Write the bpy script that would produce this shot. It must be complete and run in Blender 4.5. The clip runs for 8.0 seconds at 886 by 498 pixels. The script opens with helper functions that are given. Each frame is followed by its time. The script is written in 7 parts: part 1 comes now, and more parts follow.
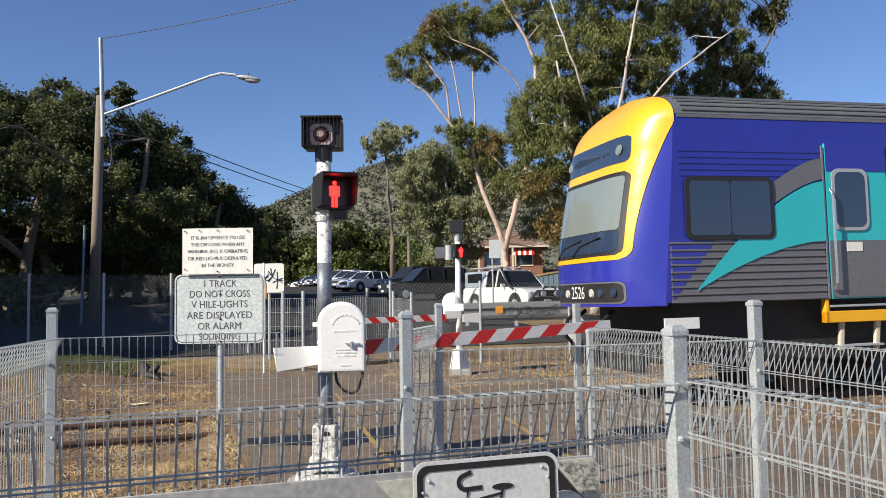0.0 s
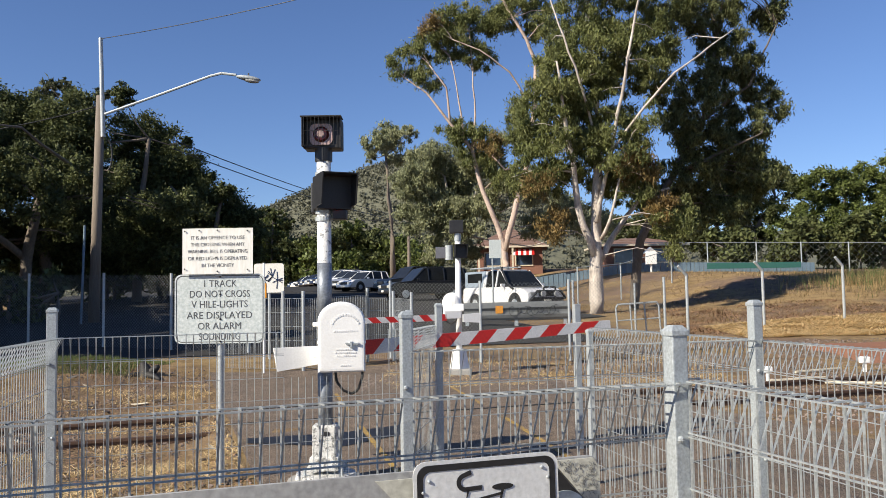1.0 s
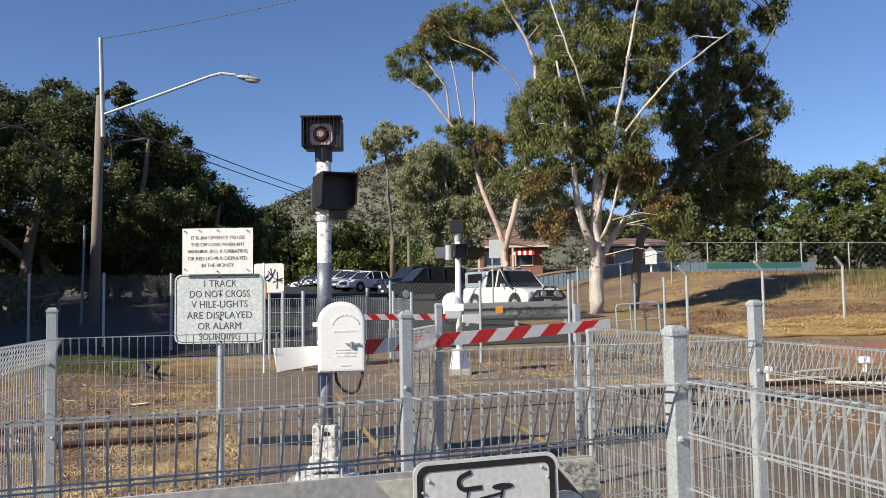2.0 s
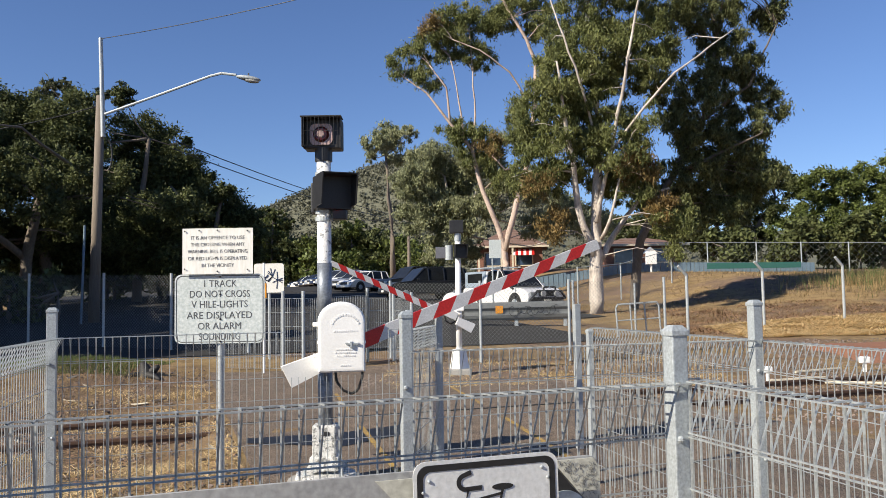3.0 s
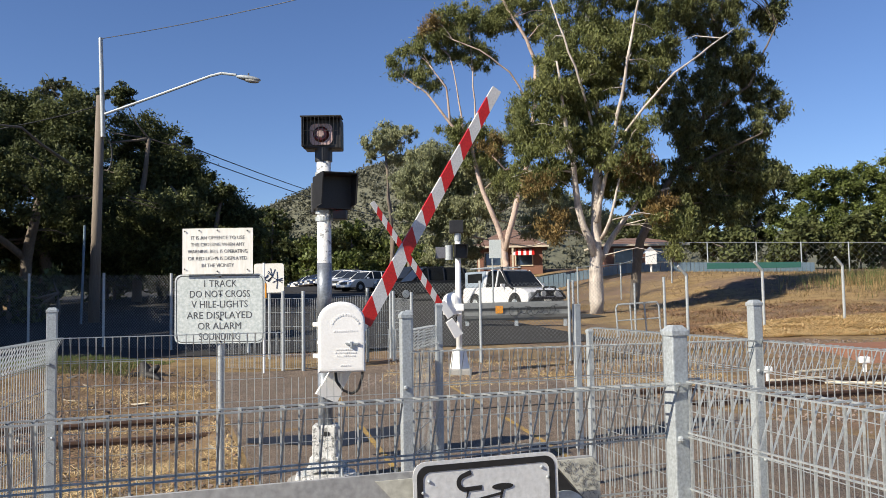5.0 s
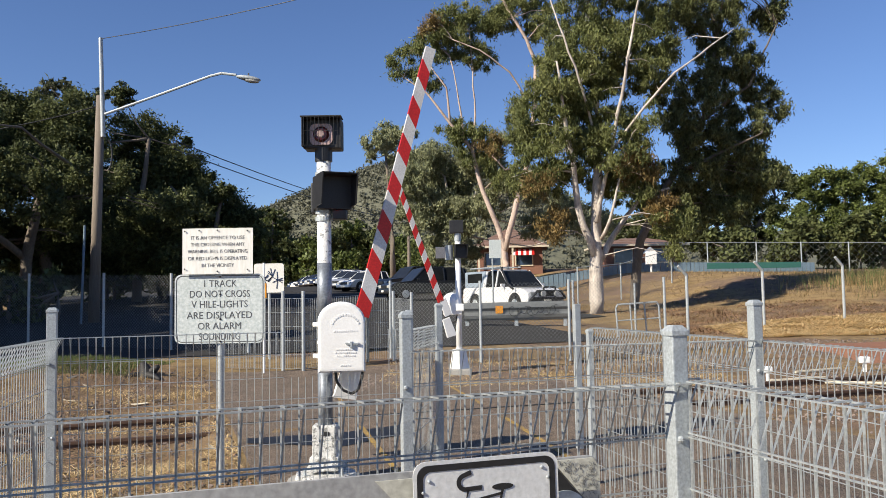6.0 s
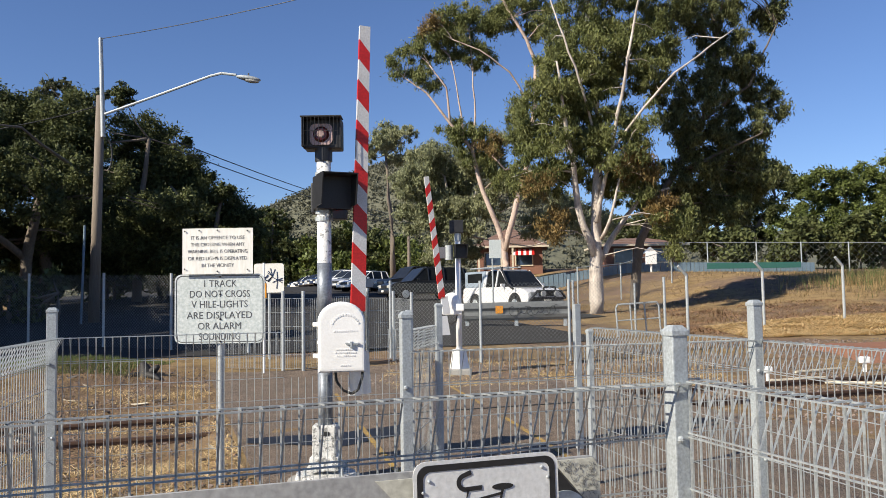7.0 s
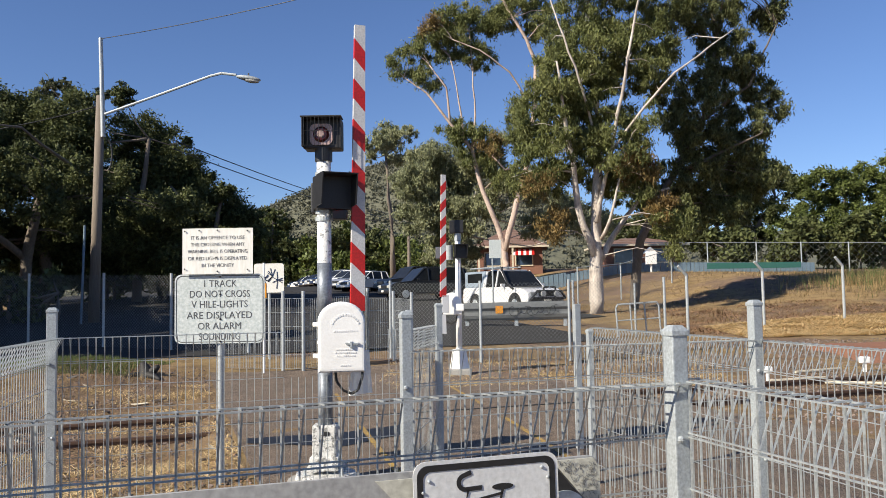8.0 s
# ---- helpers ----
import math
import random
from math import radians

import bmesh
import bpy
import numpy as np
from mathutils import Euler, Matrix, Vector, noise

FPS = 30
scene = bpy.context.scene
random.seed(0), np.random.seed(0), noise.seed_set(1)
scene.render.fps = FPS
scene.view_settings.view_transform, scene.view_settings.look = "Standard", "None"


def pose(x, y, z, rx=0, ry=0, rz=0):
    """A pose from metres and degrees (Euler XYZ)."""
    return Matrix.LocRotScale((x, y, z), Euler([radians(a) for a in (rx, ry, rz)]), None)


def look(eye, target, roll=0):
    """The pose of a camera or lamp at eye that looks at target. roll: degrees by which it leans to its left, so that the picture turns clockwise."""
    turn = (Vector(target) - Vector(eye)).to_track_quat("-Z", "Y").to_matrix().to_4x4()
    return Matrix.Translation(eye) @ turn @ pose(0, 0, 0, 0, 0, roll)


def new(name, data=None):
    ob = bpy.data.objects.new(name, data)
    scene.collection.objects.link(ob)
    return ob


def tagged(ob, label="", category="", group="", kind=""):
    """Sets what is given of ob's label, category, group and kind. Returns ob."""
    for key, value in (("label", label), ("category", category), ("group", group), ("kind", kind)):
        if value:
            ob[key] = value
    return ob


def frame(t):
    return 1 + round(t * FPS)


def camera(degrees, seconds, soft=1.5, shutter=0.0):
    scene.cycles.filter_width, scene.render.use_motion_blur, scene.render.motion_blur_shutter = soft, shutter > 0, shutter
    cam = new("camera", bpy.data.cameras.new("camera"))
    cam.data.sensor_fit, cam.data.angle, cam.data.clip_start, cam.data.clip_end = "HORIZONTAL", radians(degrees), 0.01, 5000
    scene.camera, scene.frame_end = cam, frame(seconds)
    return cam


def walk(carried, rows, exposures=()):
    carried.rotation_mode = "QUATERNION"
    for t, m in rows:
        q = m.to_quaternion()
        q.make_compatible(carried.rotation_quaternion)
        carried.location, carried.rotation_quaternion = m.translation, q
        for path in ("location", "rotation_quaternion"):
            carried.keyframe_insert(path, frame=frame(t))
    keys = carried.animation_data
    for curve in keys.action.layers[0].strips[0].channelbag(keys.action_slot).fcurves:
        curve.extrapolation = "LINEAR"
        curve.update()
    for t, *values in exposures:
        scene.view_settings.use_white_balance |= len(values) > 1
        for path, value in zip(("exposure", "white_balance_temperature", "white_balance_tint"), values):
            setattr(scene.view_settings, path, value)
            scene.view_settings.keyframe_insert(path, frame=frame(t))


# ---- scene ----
cam = camera(57.2, 8.0, soft=0.7)
EYE = (0.0, 0.0, 1.48)
VIEW = look(EYE, (0.0, 14.38, 1.48 + 0.89), -0.9)
walk(cam, [(0.0, VIEW), (8.0, VIEW)], exposures=[(0.0, 0.53), (8.0, 0.53)])

# ---- light ----
SUN_FROM = Vector((-0.82, -0.57, 0.62)).normalized()
world = bpy.data.worlds.new("world")
scene.world = world
world.use_nodes = True
wn = world.node_tree
sky = wn.nodes.new("ShaderNodeTexSky")
sky.sky_type = "NISHITA"
sky.sun_disc = False
sky.sun_elevation = math.asin(SUN_FROM.z)
sky.sun_rotation = math.atan2(SUN_FROM.x, SUN_FROM.y)
sky.altitude = 500
sky.air_density = 1.0
sky.dust_density = 0.0
sky.ozone_density = 4.5
bg = wn.nodes["Background"]
bg.inputs["Strength"].default_value = 0.076
tint = wn.nodes.new("ShaderNodeMix")
tint.data_type, tint.blend_type = "RGBA", "MULTIPLY"
tint.inputs[0].default_value = 1.0
tint.inputs[7].default_value = (0.92, 0.95, 1.13, 1)
wn.links.new(sky.outputs[0], tint.inputs[6])
wn.links.new(tint.outputs[2], bg.inputs["Color"])
sun = new("sun", bpy.data.lights.new("sun", "SUN"))
sun.data.energy = 5.0
sun.data.angle = radians(0.5)
sun.data.color = (1.0, 0.91, 0.76)
sun.matrix_world = look(SUN_FROM * 60, (0, 0, 0))


# ---- materials ----
def mat(name, a, b=None, rough=0.6, metal=0.0, scale=8.0, fine=60.0, bump=0.15, spread=0.5, third=None, coat=0.0,
        glow=None, islands=0.0, per_object=0.0, translucent=0.0, stretch=(1, 1, 1), dirt=None, spec=0.5, grain=0.0):
    """A surface with two scales of variation: broad patches from a to b, fine grain, and a small relief."""
    m = bpy.data.materials.new(name)
    m.use_nodes = True
    nt = m.node_tree
    n, l = nt.nodes, nt.links
    p = n["Principled BSDF"]
    b = b or tuple(x * 0.8 for x in a)
    co = n.new("ShaderNodeTexCoord")
    mp = n.new("ShaderNodeMapping")
    mp.inputs["Scale"].default_value = stretch
    l.new(co.outputs["Object"], mp.inputs[0])
    n1 = n.new("ShaderNodeTexNoise")
    n1.inputs["Scale"].default_value = scale
    n1.inputs["Detail"].default_value = 6
    n1.inputs["Roughness"].default_value = 0.65
    l.new(mp.outputs[0], n1.inputs["Vector"])
    n2 = n.new("ShaderNodeTexNoise")
    n2.inputs["Scale"].default_value = fine
    n2.inputs["Detail"].default_value = 4
    l.new(mp.outputs[0], n2.inputs["Vector"])
    r = n.new("ShaderNodeValToRGB")
    r.color_ramp.elements[0].position = 0.5 - spread / 2
    r.color_ramp.elements[1].position = 0.5 + spread / 2
    r.color_ramp.elements[0].color = (*a, 1)
    r.color_ramp.elements[1].color = (*b, 1)
    if third:
        e = r.color_ramp.elements.new(0.5)
        e.color = (*third, 1)
    l.new(n1.outputs["Fac"], r.inputs[0])
    mx = n.new("ShaderNodeMix")
    mx.data_type = "RGBA"
    mx.blend_type = "OVERLAY"
    mx.inputs["Factor"].default_value = 0.55
    l.new(r.outputs[0], mx.inputs[6])
    if grain:
        gr = n.new("ShaderNodeValToRGB")
        gr.color_ramp.elements[0].position, gr.color_ramp.elements[1].position = 0.5 - grain, 0.5 + grain
        l.new(n2.outputs["Fac"], gr.inputs[0])
        mx.inputs["Factor"].default_value = 0.8
        l.new(gr.outputs[0], mx.inputs[7])
    else:
        l.new(n2.outputs["Fac"], mx.inputs[7])
    out = mx.outputs[2]
    if dirt:
        n3 = n.new("ShaderNodeTexNoise")
        n3.inputs["Scale"].default_value = scale * 2.7
        n3.inputs["Detail"].default_value = 8
        n3.inputs["Roughness"].default_value = 0.75
        l.new(mp.outputs[0], n3.inputs["Vector"])
        r3 = n.new("ShaderNodeValToRGB")
        r3.color_ramp.elements[0].position = dirt[3]
        r3.color_ramp.elements[1].position = dirt[3] + 0.06
        l.new(n3.outputs["Fac"], r3.inputs[0])
        m3 = n.new("ShaderNodeMix")
        m3.data_type = "RGBA"
        l.new(r3.outputs[0], m3.inputs[0])
        l.new(out, m3.inputs[6])
        m3.inputs[7].default_value = (*dirt[:3], 1)
        out = m3.outputs[2]
    if islands or per_object:
        if islands:
            g = n.new("ShaderNodeNewGeometry")
            src = g.outputs["Random Per Island"]
        else:
            g = n.new("ShaderNodeObjectInfo")
            src = g.outputs["Random"]
        k = islands or per_object
        mr = n.new("ShaderNodeMapRange")
        mr.inputs[3].default_value = 1 - k
        mr.inputs[4].default_value = 1 + k
        l.new(src, mr.inputs[0])
        hs = n.new("ShaderNodeHueSaturation")
        l.new(mr.outputs[0], hs.inputs["Value"])
        l.new(out, hs.inputs["Color"])
        out = hs.outputs[0]
    l.new(out, p.inputs["Base Color"])
    p.inputs["Roughness"].default_value = rough
    p.inputs["Metallic"].default_value = metal
    p.inputs["Specular IOR Level"].default_value = spec
    if coat:
        p.inputs["Coat Weight"].default_value = coat
        p.inputs["Coat Roughness"].default_value = 0.08
    if bump:
        bp = n.new("ShaderNodeBump")
        bp.inputs["Strength"].default_value = bump
        bp.inputs["Distance"].default_value = 0.02
        l.new(n2.outputs["Fac"], bp.inputs["Height"])
        l.new(bp.outputs[0], p.inputs["Normal"])
    if glow:
        p.inputs["Emission Color"].default_value = (*glow[:3], 1)
        p.inputs["Emission Strength"].default_value = glow[3]
    if translucent:
        tr = n.new("ShaderNodeBsdfTranslucent")
        l.new(out, tr.inputs["Color"])
        ms = n.new("ShaderNodeMixShader")
        ms.inputs[0].default_value = translucent
        l.new(p.outputs[0], ms.inputs[1])
        l.new(tr.outputs[0], ms.inputs[2])
        l.new(ms.outputs[0], n["Material Output"].inputs[0])
    return m


def glass(name, tint=(0.02, 0.03, 0.035), rough=0.05):
    m = bpy.data.materials.new(name)
    m.use_nodes = True
    p = m.node_tree.nodes["Principled BSDF"]
    p.inputs["Base Color"].default_value = (*tint, 1)
    p.inputs["Roughness"].default_value = rough
    p.inputs["Coat Weight"].default_value = 0.6
    return m


M = {
    "galv": mat("galvanised steel", (0.46, 0.50, 0.51), (0.34, 0.37, 0.39), 0.5, 0.25, 14, 120, 0.08),
    "wire": mat("galvanised wire", (0.54, 0.57, 0.57), (0.34, 0.365, 0.37), 0.37, 0.45, 9, 90, 0.0),
    "oldwire": mat("weathered dark wire", (0.20, 0.21, 0.21), (0.13, 0.14, 0.14), 0.6, 0.2, 9, 90, 0.0),
    "white": mat("weathered white paint", (0.88, 0.88, 0.86), (0.80, 0.80, 0.78), 0.45, 0, 6, 70, 0.06),
    "peel": mat("peeling white paint", (0.80, 0.80, 0.78), (0.70, 0.70, 0.68), 0.55, 0, 9, 60, 0.2, dirt=(0.16, 0.17, 0.18, 0.535)),
    "peelbase": mat("chipped white paint on cast iron", (0.72, 0.72, 0.69), (0.58, 0.58, 0.56), 0.6, 0, 9, 60, 0.3, dirt=(0.20, 0.20, 0.19, 0.50)),
    "carglass": mat("dark car window glass", (0.012, 0.014, 0.016), (0.02, 0.022, 0.024), 0.12, 0, 2, 30, 0.0, spec=0.35),
    "maststeel": mat("bare mast steel", (0.26, 0.29, 0.33), (0.17, 0.19, 0.22), 0.5, 0.4, 9, 60, 0.1, dirt=(0.75, 0.75, 0.74, 0.66)),
    "signface": mat("faded sign sheeting", (0.52, 0.565, 0.56), (0.47, 0.515, 0.51), 0.5, 0, 1.2, 50, 0.03),
    "signwhite": mat("white enamelled sign", (0.80, 0.79, 0.74), (0.70, 0.69, 0.64), 0.4, 0, 4, 50, 0.05, stretch=(1, 1, 0.25)),
    "bikesign": mat("scratched white sign sheeting", (0.72, 0.73, 0.72), (0.55, 0.56, 0.56), 0.5, 0, 7, 80, 0.05, dirt=(0.42, 0.42, 0.42, 0.66)),
    "black": mat("matt black", (0.014, 0.014, 0.015), (0.025, 0.025, 0.026), 0.45, 0, 9, 80, 0.06),
    "letter": mat("dark sign lettering", (0.05, 0.055, 0.06), (0.09, 0.09, 0.1), 0.6, 0, 30, 90, 0.0),
    "rubber": mat("black cable rubber", (0.012, 0.012, 0.012), None, 0.5),
    "red": mat("red reflective sheeting", (0.58, 0.022, 0.018), (0.42, 0.016, 0.014), 0.4, 0, 5, 60, 0.02),
    "boomwhite": mat("white reflective sheeting", (0.68, 0.68, 0.67), (0.52, 0.52, 0.52), 0.42, 0, 6, 70, 0.02),
    "lampglass": mat("dark red lamp glass", (0.09, 0.012, 0.012), (0.05, 0.008, 0.008), 0.15, 0, 20, 80, 0.1),
    "lensrim": mat("pinkish lens rim", (0.62, 0.47, 0.44), (0.36, 0.24, 0.23), 0.35, 0, 20, 80, 0.1),
    "redman": mat("lit red walking figure", (0.6, 0.02, 0.02), None, 0.5, glow=(1.0, 0.015, 0.012, 5.0)),
    "concrete": mat("weathered concrete", (0.42, 0.41, 0.38), (0.30, 0.29, 0.27), 0.85, 0, 3, 60, 0.35),
    "boardgrey": mat("aged grey barrier board", (0.40, 0.40, 0.39), (0.28, 0.285, 0.285), 0.75, 0, 4, 50, 0.04, dirt=(0.48, 0.44, 0.33, 0.64)),
    "cream": mat("crazed cream sheeting", (0.56, 0.55, 0.47), (0.46, 0.45, 0.38), 0.7, 0, 5, 60, 0.03),
    "gravel": mat("ballast gravel", (0.20, 0.155, 0.12), (0.10, 0.085, 0.075), 0.95, 0, 2.2, 45, 0.9, third=(0.15, 0.12, 0.095)),
    "pathmat": mat("brown gravelly asphalt path", (0.25, 0.185, 0.13), (0.125, 0.095, 0.072), 0.95, 0, 2.6, 85, 1.0, grain=0.16),
    "asphalt": mat("car park asphalt", (0.056, 0.055, 0.053), (0.040, 0.039, 0.038), 0.95, 0, 0.6, 40, 0.3, spec=0.12),
    "railsteel": mat("rusty rail steel", (0.13, 0.075, 0.05), (0.08, 0.05, 0.036), 0.6, 0.4, 6, 50, 0.2),
    "railtop": mat("worn rail head", (0.35, 0.31, 0.28), (0.25, 0.21, 0.19), 0.35, 0.8, 6, 50, 0.05),
    "sleeper": mat("weathered timber sleeper", (0.13, 0.10, 0.08), (0.08, 0.065, 0.055), 0.9, 0, 4, 40, 0.4),
    "yellowline": mat("worn yellow line paint", (0.50, 0.31, 0.06), (0.30, 0.20, 0.06), 0.8, 0, 7, 60, 0.2, dirt=(0.16, 0.115, 0.08, 0.5)),
    "timber": mat("grey timber pole", (0.24, 0.20, 0.16), (0.15, 0.125, 0.10), 0.85, 0, 5, 40, 0.4, stretch=(1, 1, 0.08)),
    "gumbark": mat("pale gum bark", (0.64, 0.59, 0.52), (0.22, 0.18, 0.15), 0.8, 0, 3.2, 20, 0.5, third=(0.52, 0.46, 0.40), stretch=(1, 1, 0.35)),
    "pinkbark": mat("pinkish gum bark", (0.58, 0.46, 0.38), (0.24, 0.16, 0.12), 0.8, 0, 2.6, 20, 0.4, third=(0.52, 0.40, 0.33), stretch=(1, 1, 0.35)),
    # darker copy of the gum leaf colour, for the shaded back of the crown
    "gumleafshade": mat("gum leaves darkened for shade", (0.19, 0.20, 0.085), (0.10, 0.12, 0.048), 0.5, 0, 0.5, 6, 0, islands=0.5, translucent=0.3, spec=0.25),
    "greybark": mat("grey brown bark", (0.20, 0.165, 0.13), (0.12, 0.10, 0.08), 0.9, 0, 3, 25, 0.5, stretch=(1, 1, 0.3)),
    "gumleaf": mat("gum leaves", (0.29, 0.295, 0.115), (0.155, 0.18, 0.066), 0.5, 0, 0.5, 6, 0, third=(0.21, 0.23, 0.088), islands=0.5, translucent=0.45, spec=0.25),
    "gumleafgrey": mat("grey green gum leaves", (0.34, 0.35, 0.20), (0.20, 0.22, 0.115), 0.5, 0, 0.5, 6, 0, islands=0.4, translucent=0.25, spec=0.25),
    "gumleafrust": mat("rusty gum leaves", (0.27, 0.17, 0.065), (0.18, 0.15, 0.06), 0.55, 0, 0.6, 6, 0, islands=0.4, translucent=0.25, spec=0.25),
    "darkleaf": mat("dark dense leaves", (0.13, 0.145, 0.055), (0.06, 0.075, 0.03), 0.6, 0, 0.45, 6, 0, islands=0.5, translucent=0.2, spec=0.2),
    "paleleaf": mat("pale new leaves", (0.15, 0.16, 0.09), (0.09, 0.10, 0.05), 0.5, 0, 0.5, 6, 0, islands=0.4, translucent=0.3, spec=0.25),
    "brightleaf": mat("mid green leaves", (0.16, 0.19, 0.052), (0.075, 0.10, 0.03), 0.5, 0, 0.4, 6, 0, islands=0.45, translucent=0.25, spec=0.25),
    "hillleaf": mat("far bush canopy", (0.150, 0.148, 0.100), (0.088, 0.092, 0.064), 0.9, 0, 0.05, 0.5, 0, islands=0.4),
    "drygrass": mat("dry straw grass", (0.40, 0.29, 0.14), (0.24, 0.17, 0.08), 0.9, 0, 2, 30, 0, islands=0.4, translucent=0.2),
    "palestraw": mat("raked pale straw", (0.78, 0.60, 0.32), (0.58, 0.43, 0.22), 0.9, 0, 2, 30, 0, islands=0.35, translucent=0.2),
    "greengrass": mat("sparse green grass", (0.15, 0.185, 0.06), (0.09, 0.12, 0.04), 0.9, 0, 2, 30, 0, islands=0.4, translucent=0.2),
    "deadleaf": mat("fallen leaves and straw", (0.36, 0.22, 0.12), (0.20, 0.11, 0.06), 0.9, 0, 2, 30, 0, islands=0.5),
    "stone": mat("ballast stone", (0.26, 0.20, 0.16), (0.13, 0.11, 0.10), 0.9, 0, 3, 30, 0, islands=0.5),
    "trainblue": mat("deep blue train paint", (0.024, 0.030, 0.32), (0.021, 0.026, 0.28), 0.32, 0, 2, 60, 0.0, coat=0.5),
    "trainyellow": mat("golden yellow train paint", (0.90, 0.45, 0.015), (0.84, 0.40, 0.012), 0.32, 0, 2, 60, 0.0, coat=0.5),
    "trainteal": mat("teal train paint", (0.025, 0.46, 0.50), (0.022, 0.42, 0.46), 0.35, 0, 2, 60, 0.0, coat=0.3),
    "traingrey": mat("grey train paint", (0.15, 0.15, 0.165), (0.13, 0.13, 0.145), 0.4, 0.1, 2, 60, 0.0, coat=0.3),
    "trainroof": mat("ribbed grey train roof", (0.17, 0.18, 0.19), (0.13, 0.14, 0.15), 0.5, 0.2, 2, 40, 0.05),
    "underframe": mat("sooty underframe", (0.016, 0.016, 0.016), (0.03, 0.027, 0.024), 0.7, 0, 4, 30, 0.2),
    "steelpipe": mat("polished handrail", (0.7, 0.7, 0.7), None, 0.25, 0.9, 4, 40, 0),
    # blue in the base tint imitates sky mirrored in the train windows
    "glass": glass("dark window glass", (0.028, 0.045, 0.085)),
    "screen": glass("windscreen with pale blind", (0.19, 0.225, 0.215), 0.08),
    "headlamp": mat("headlamp lens", (0.55, 0.55, 0.52), None, 0.15, 0, 20, 60, 0.05, coat=0.5),
    "carwhite": mat("white car paint", (0.78, 0.78, 0.78), (0.72, 0.72, 0.72), 0.3, 0, 2, 40, 0, coat=0.6),
    "canopyblue": mat("pale blue grey canopy", (0.30, 0.36, 0.43), (0.26, 0.32, 0.39), 0.4, 0, 2, 40, 0, coat=0.3),
    "carsilver": mat("silver car paint", (0.45, 0.47, 0.50), None, 0.3, 0.5, 2, 40, 0, coat=0.6),
    "carblue": mat("dark blue car paint", (0.02, 0.035, 0.09), None, 0.3, 0.2, 2, 40, 0, coat=0.6),
    "cardark": mat("black car paint", (0.010, 0.011, 0.013), None, 0.35, 0.0, 2, 40, 0, coat=0.15),
    "tyre": mat("tyre rubber", (0.02, 0.02, 0.02), None, 0.8),
    "brick": mat("red brick", (0.24, 0.115, 0.08), (0.17, 0.085, 0.06), 0.85, 0, 1, 20, 0.2),
    "rooftile": mat("brown roof tiles", (0.22, 0.13, 0.10), (0.15, 0.10, 0.08), 0.85, 0, 1, 12, 0.3),
    "trimpaint": mat("cream house trim", (0.62, 0.55, 0.42), None, 0.6),
    "tealfence": mat("blue grey sheet fence", (0.17, 0.24, 0.30), (0.12, 0.18, 0.23), 0.6, 0, 1, 20, 0.1),
    "greennet": mat("green shade netting", (0.03, 0.13, 0.11), None, 0.8),
    "redsoil": mat("bare red soil", (0.30, 0.13, 0.07), (0.22, 0.11, 0.065), 0.95, 0, 1.5, 30, 0.4),
    "orange": mat("orange plastic tag", (0.75, 0.30, 0.02), None, 0.6),
    "hydrant": mat("yellow marker post", (0.60, 0.42, 0.08), None, 0.6),
}


def ground_material():
    """Dry grass, soil and gravel mixed by patches; the broad tone follows what grows where."""
    m = bpy.data.materials.new("dry grass and soil")
    m.use_nodes = True
    nt = m.node_tree
    n, l = nt.nodes, nt.links
    p = n["Principled BSDF"]
    p.inputs["Roughness"].default_value = 0.95
    p.inputs["Specular IOR Level"].default_value = 0.1
    co = n.new("ShaderNodeTexCoord")

    def noise_of(scale, detail, rough=0.6):
        t = n.new("ShaderNodeTexNoise")
        t.inputs["Scale"].default_value = scale
        t.inputs["Detail"].default_value = detail
        t.inputs["Roughness"].default_value = rough
        l.new(co.outputs["Object"], t.inputs["Vector"])
        return t.outputs["Fac"]

    def ramp(src, stops):
        r = n.new("ShaderNodeValToRGB")
        while len(r.color_ramp.elements) < len(stops):
            r.color_ramp.elements.new(0.5)
        for e, (pos, c) in zip(r.color_ramp.elements, stops):
            e.position, e.color = pos, (*c, 1)
        l.new(src, r.inputs[0])
        return r.outputs[0]

    def mix(fac, x, y, how="MIX"):
        k = n.new("ShaderNodeMix")
        k.data_type, k.blend_type = "RGBA", how
        if isinstance(fac, float):
            k.inputs[0].default_value = fac
        else:
            l.new(fac, k.inputs[0])
        l.new(x, k.inputs[6])
        l.new(y, k.inputs[7])
        return k.outputs[2]

    broad = noise_of(0.25, 5)
    mid = noise_of(1.4, 7, 0.7)
    fine = noise_of(34, 5, 0.7)
    straw = ramp(mid, [(0.3, (0.17, 0.115, 0.06)), (0.5, (0.30, 0.21, 0.105)), (0.7, (0.36, 0.26, 0.13))])
    soil = ramp(mid, [(0.3, (0.12, 0.085, 0.065)), (0.55, (0.21, 0.145, 0.10)), (0.75, (0.26, 0.17, 0.115))])
    pick = ramp(broad, [(0.42, (0, 0, 0)), (0.58, (1, 1, 1))])
    base = mix(pick, straw, soil)
    grain = ramp(fine, [(0.25, (0.25, 0.25, 0.25)), (0.75, (0.8, 0.8, 0.8))])
    base = mix(0.8, base, grain, "OVERLAY")
    l.new(base, p.inputs["Base Color"])
    bp = n.new("ShaderNodeBump")
    bp.inputs["Strength"].default_value = 0.9
    bp.inputs["Distance"].default_value = 0.03
    l.new(fine, bp.inputs["Height"])
    l.new(bp.outputs[0], p.inputs["Normal"])
    return m


M["ground"] = ground_material()


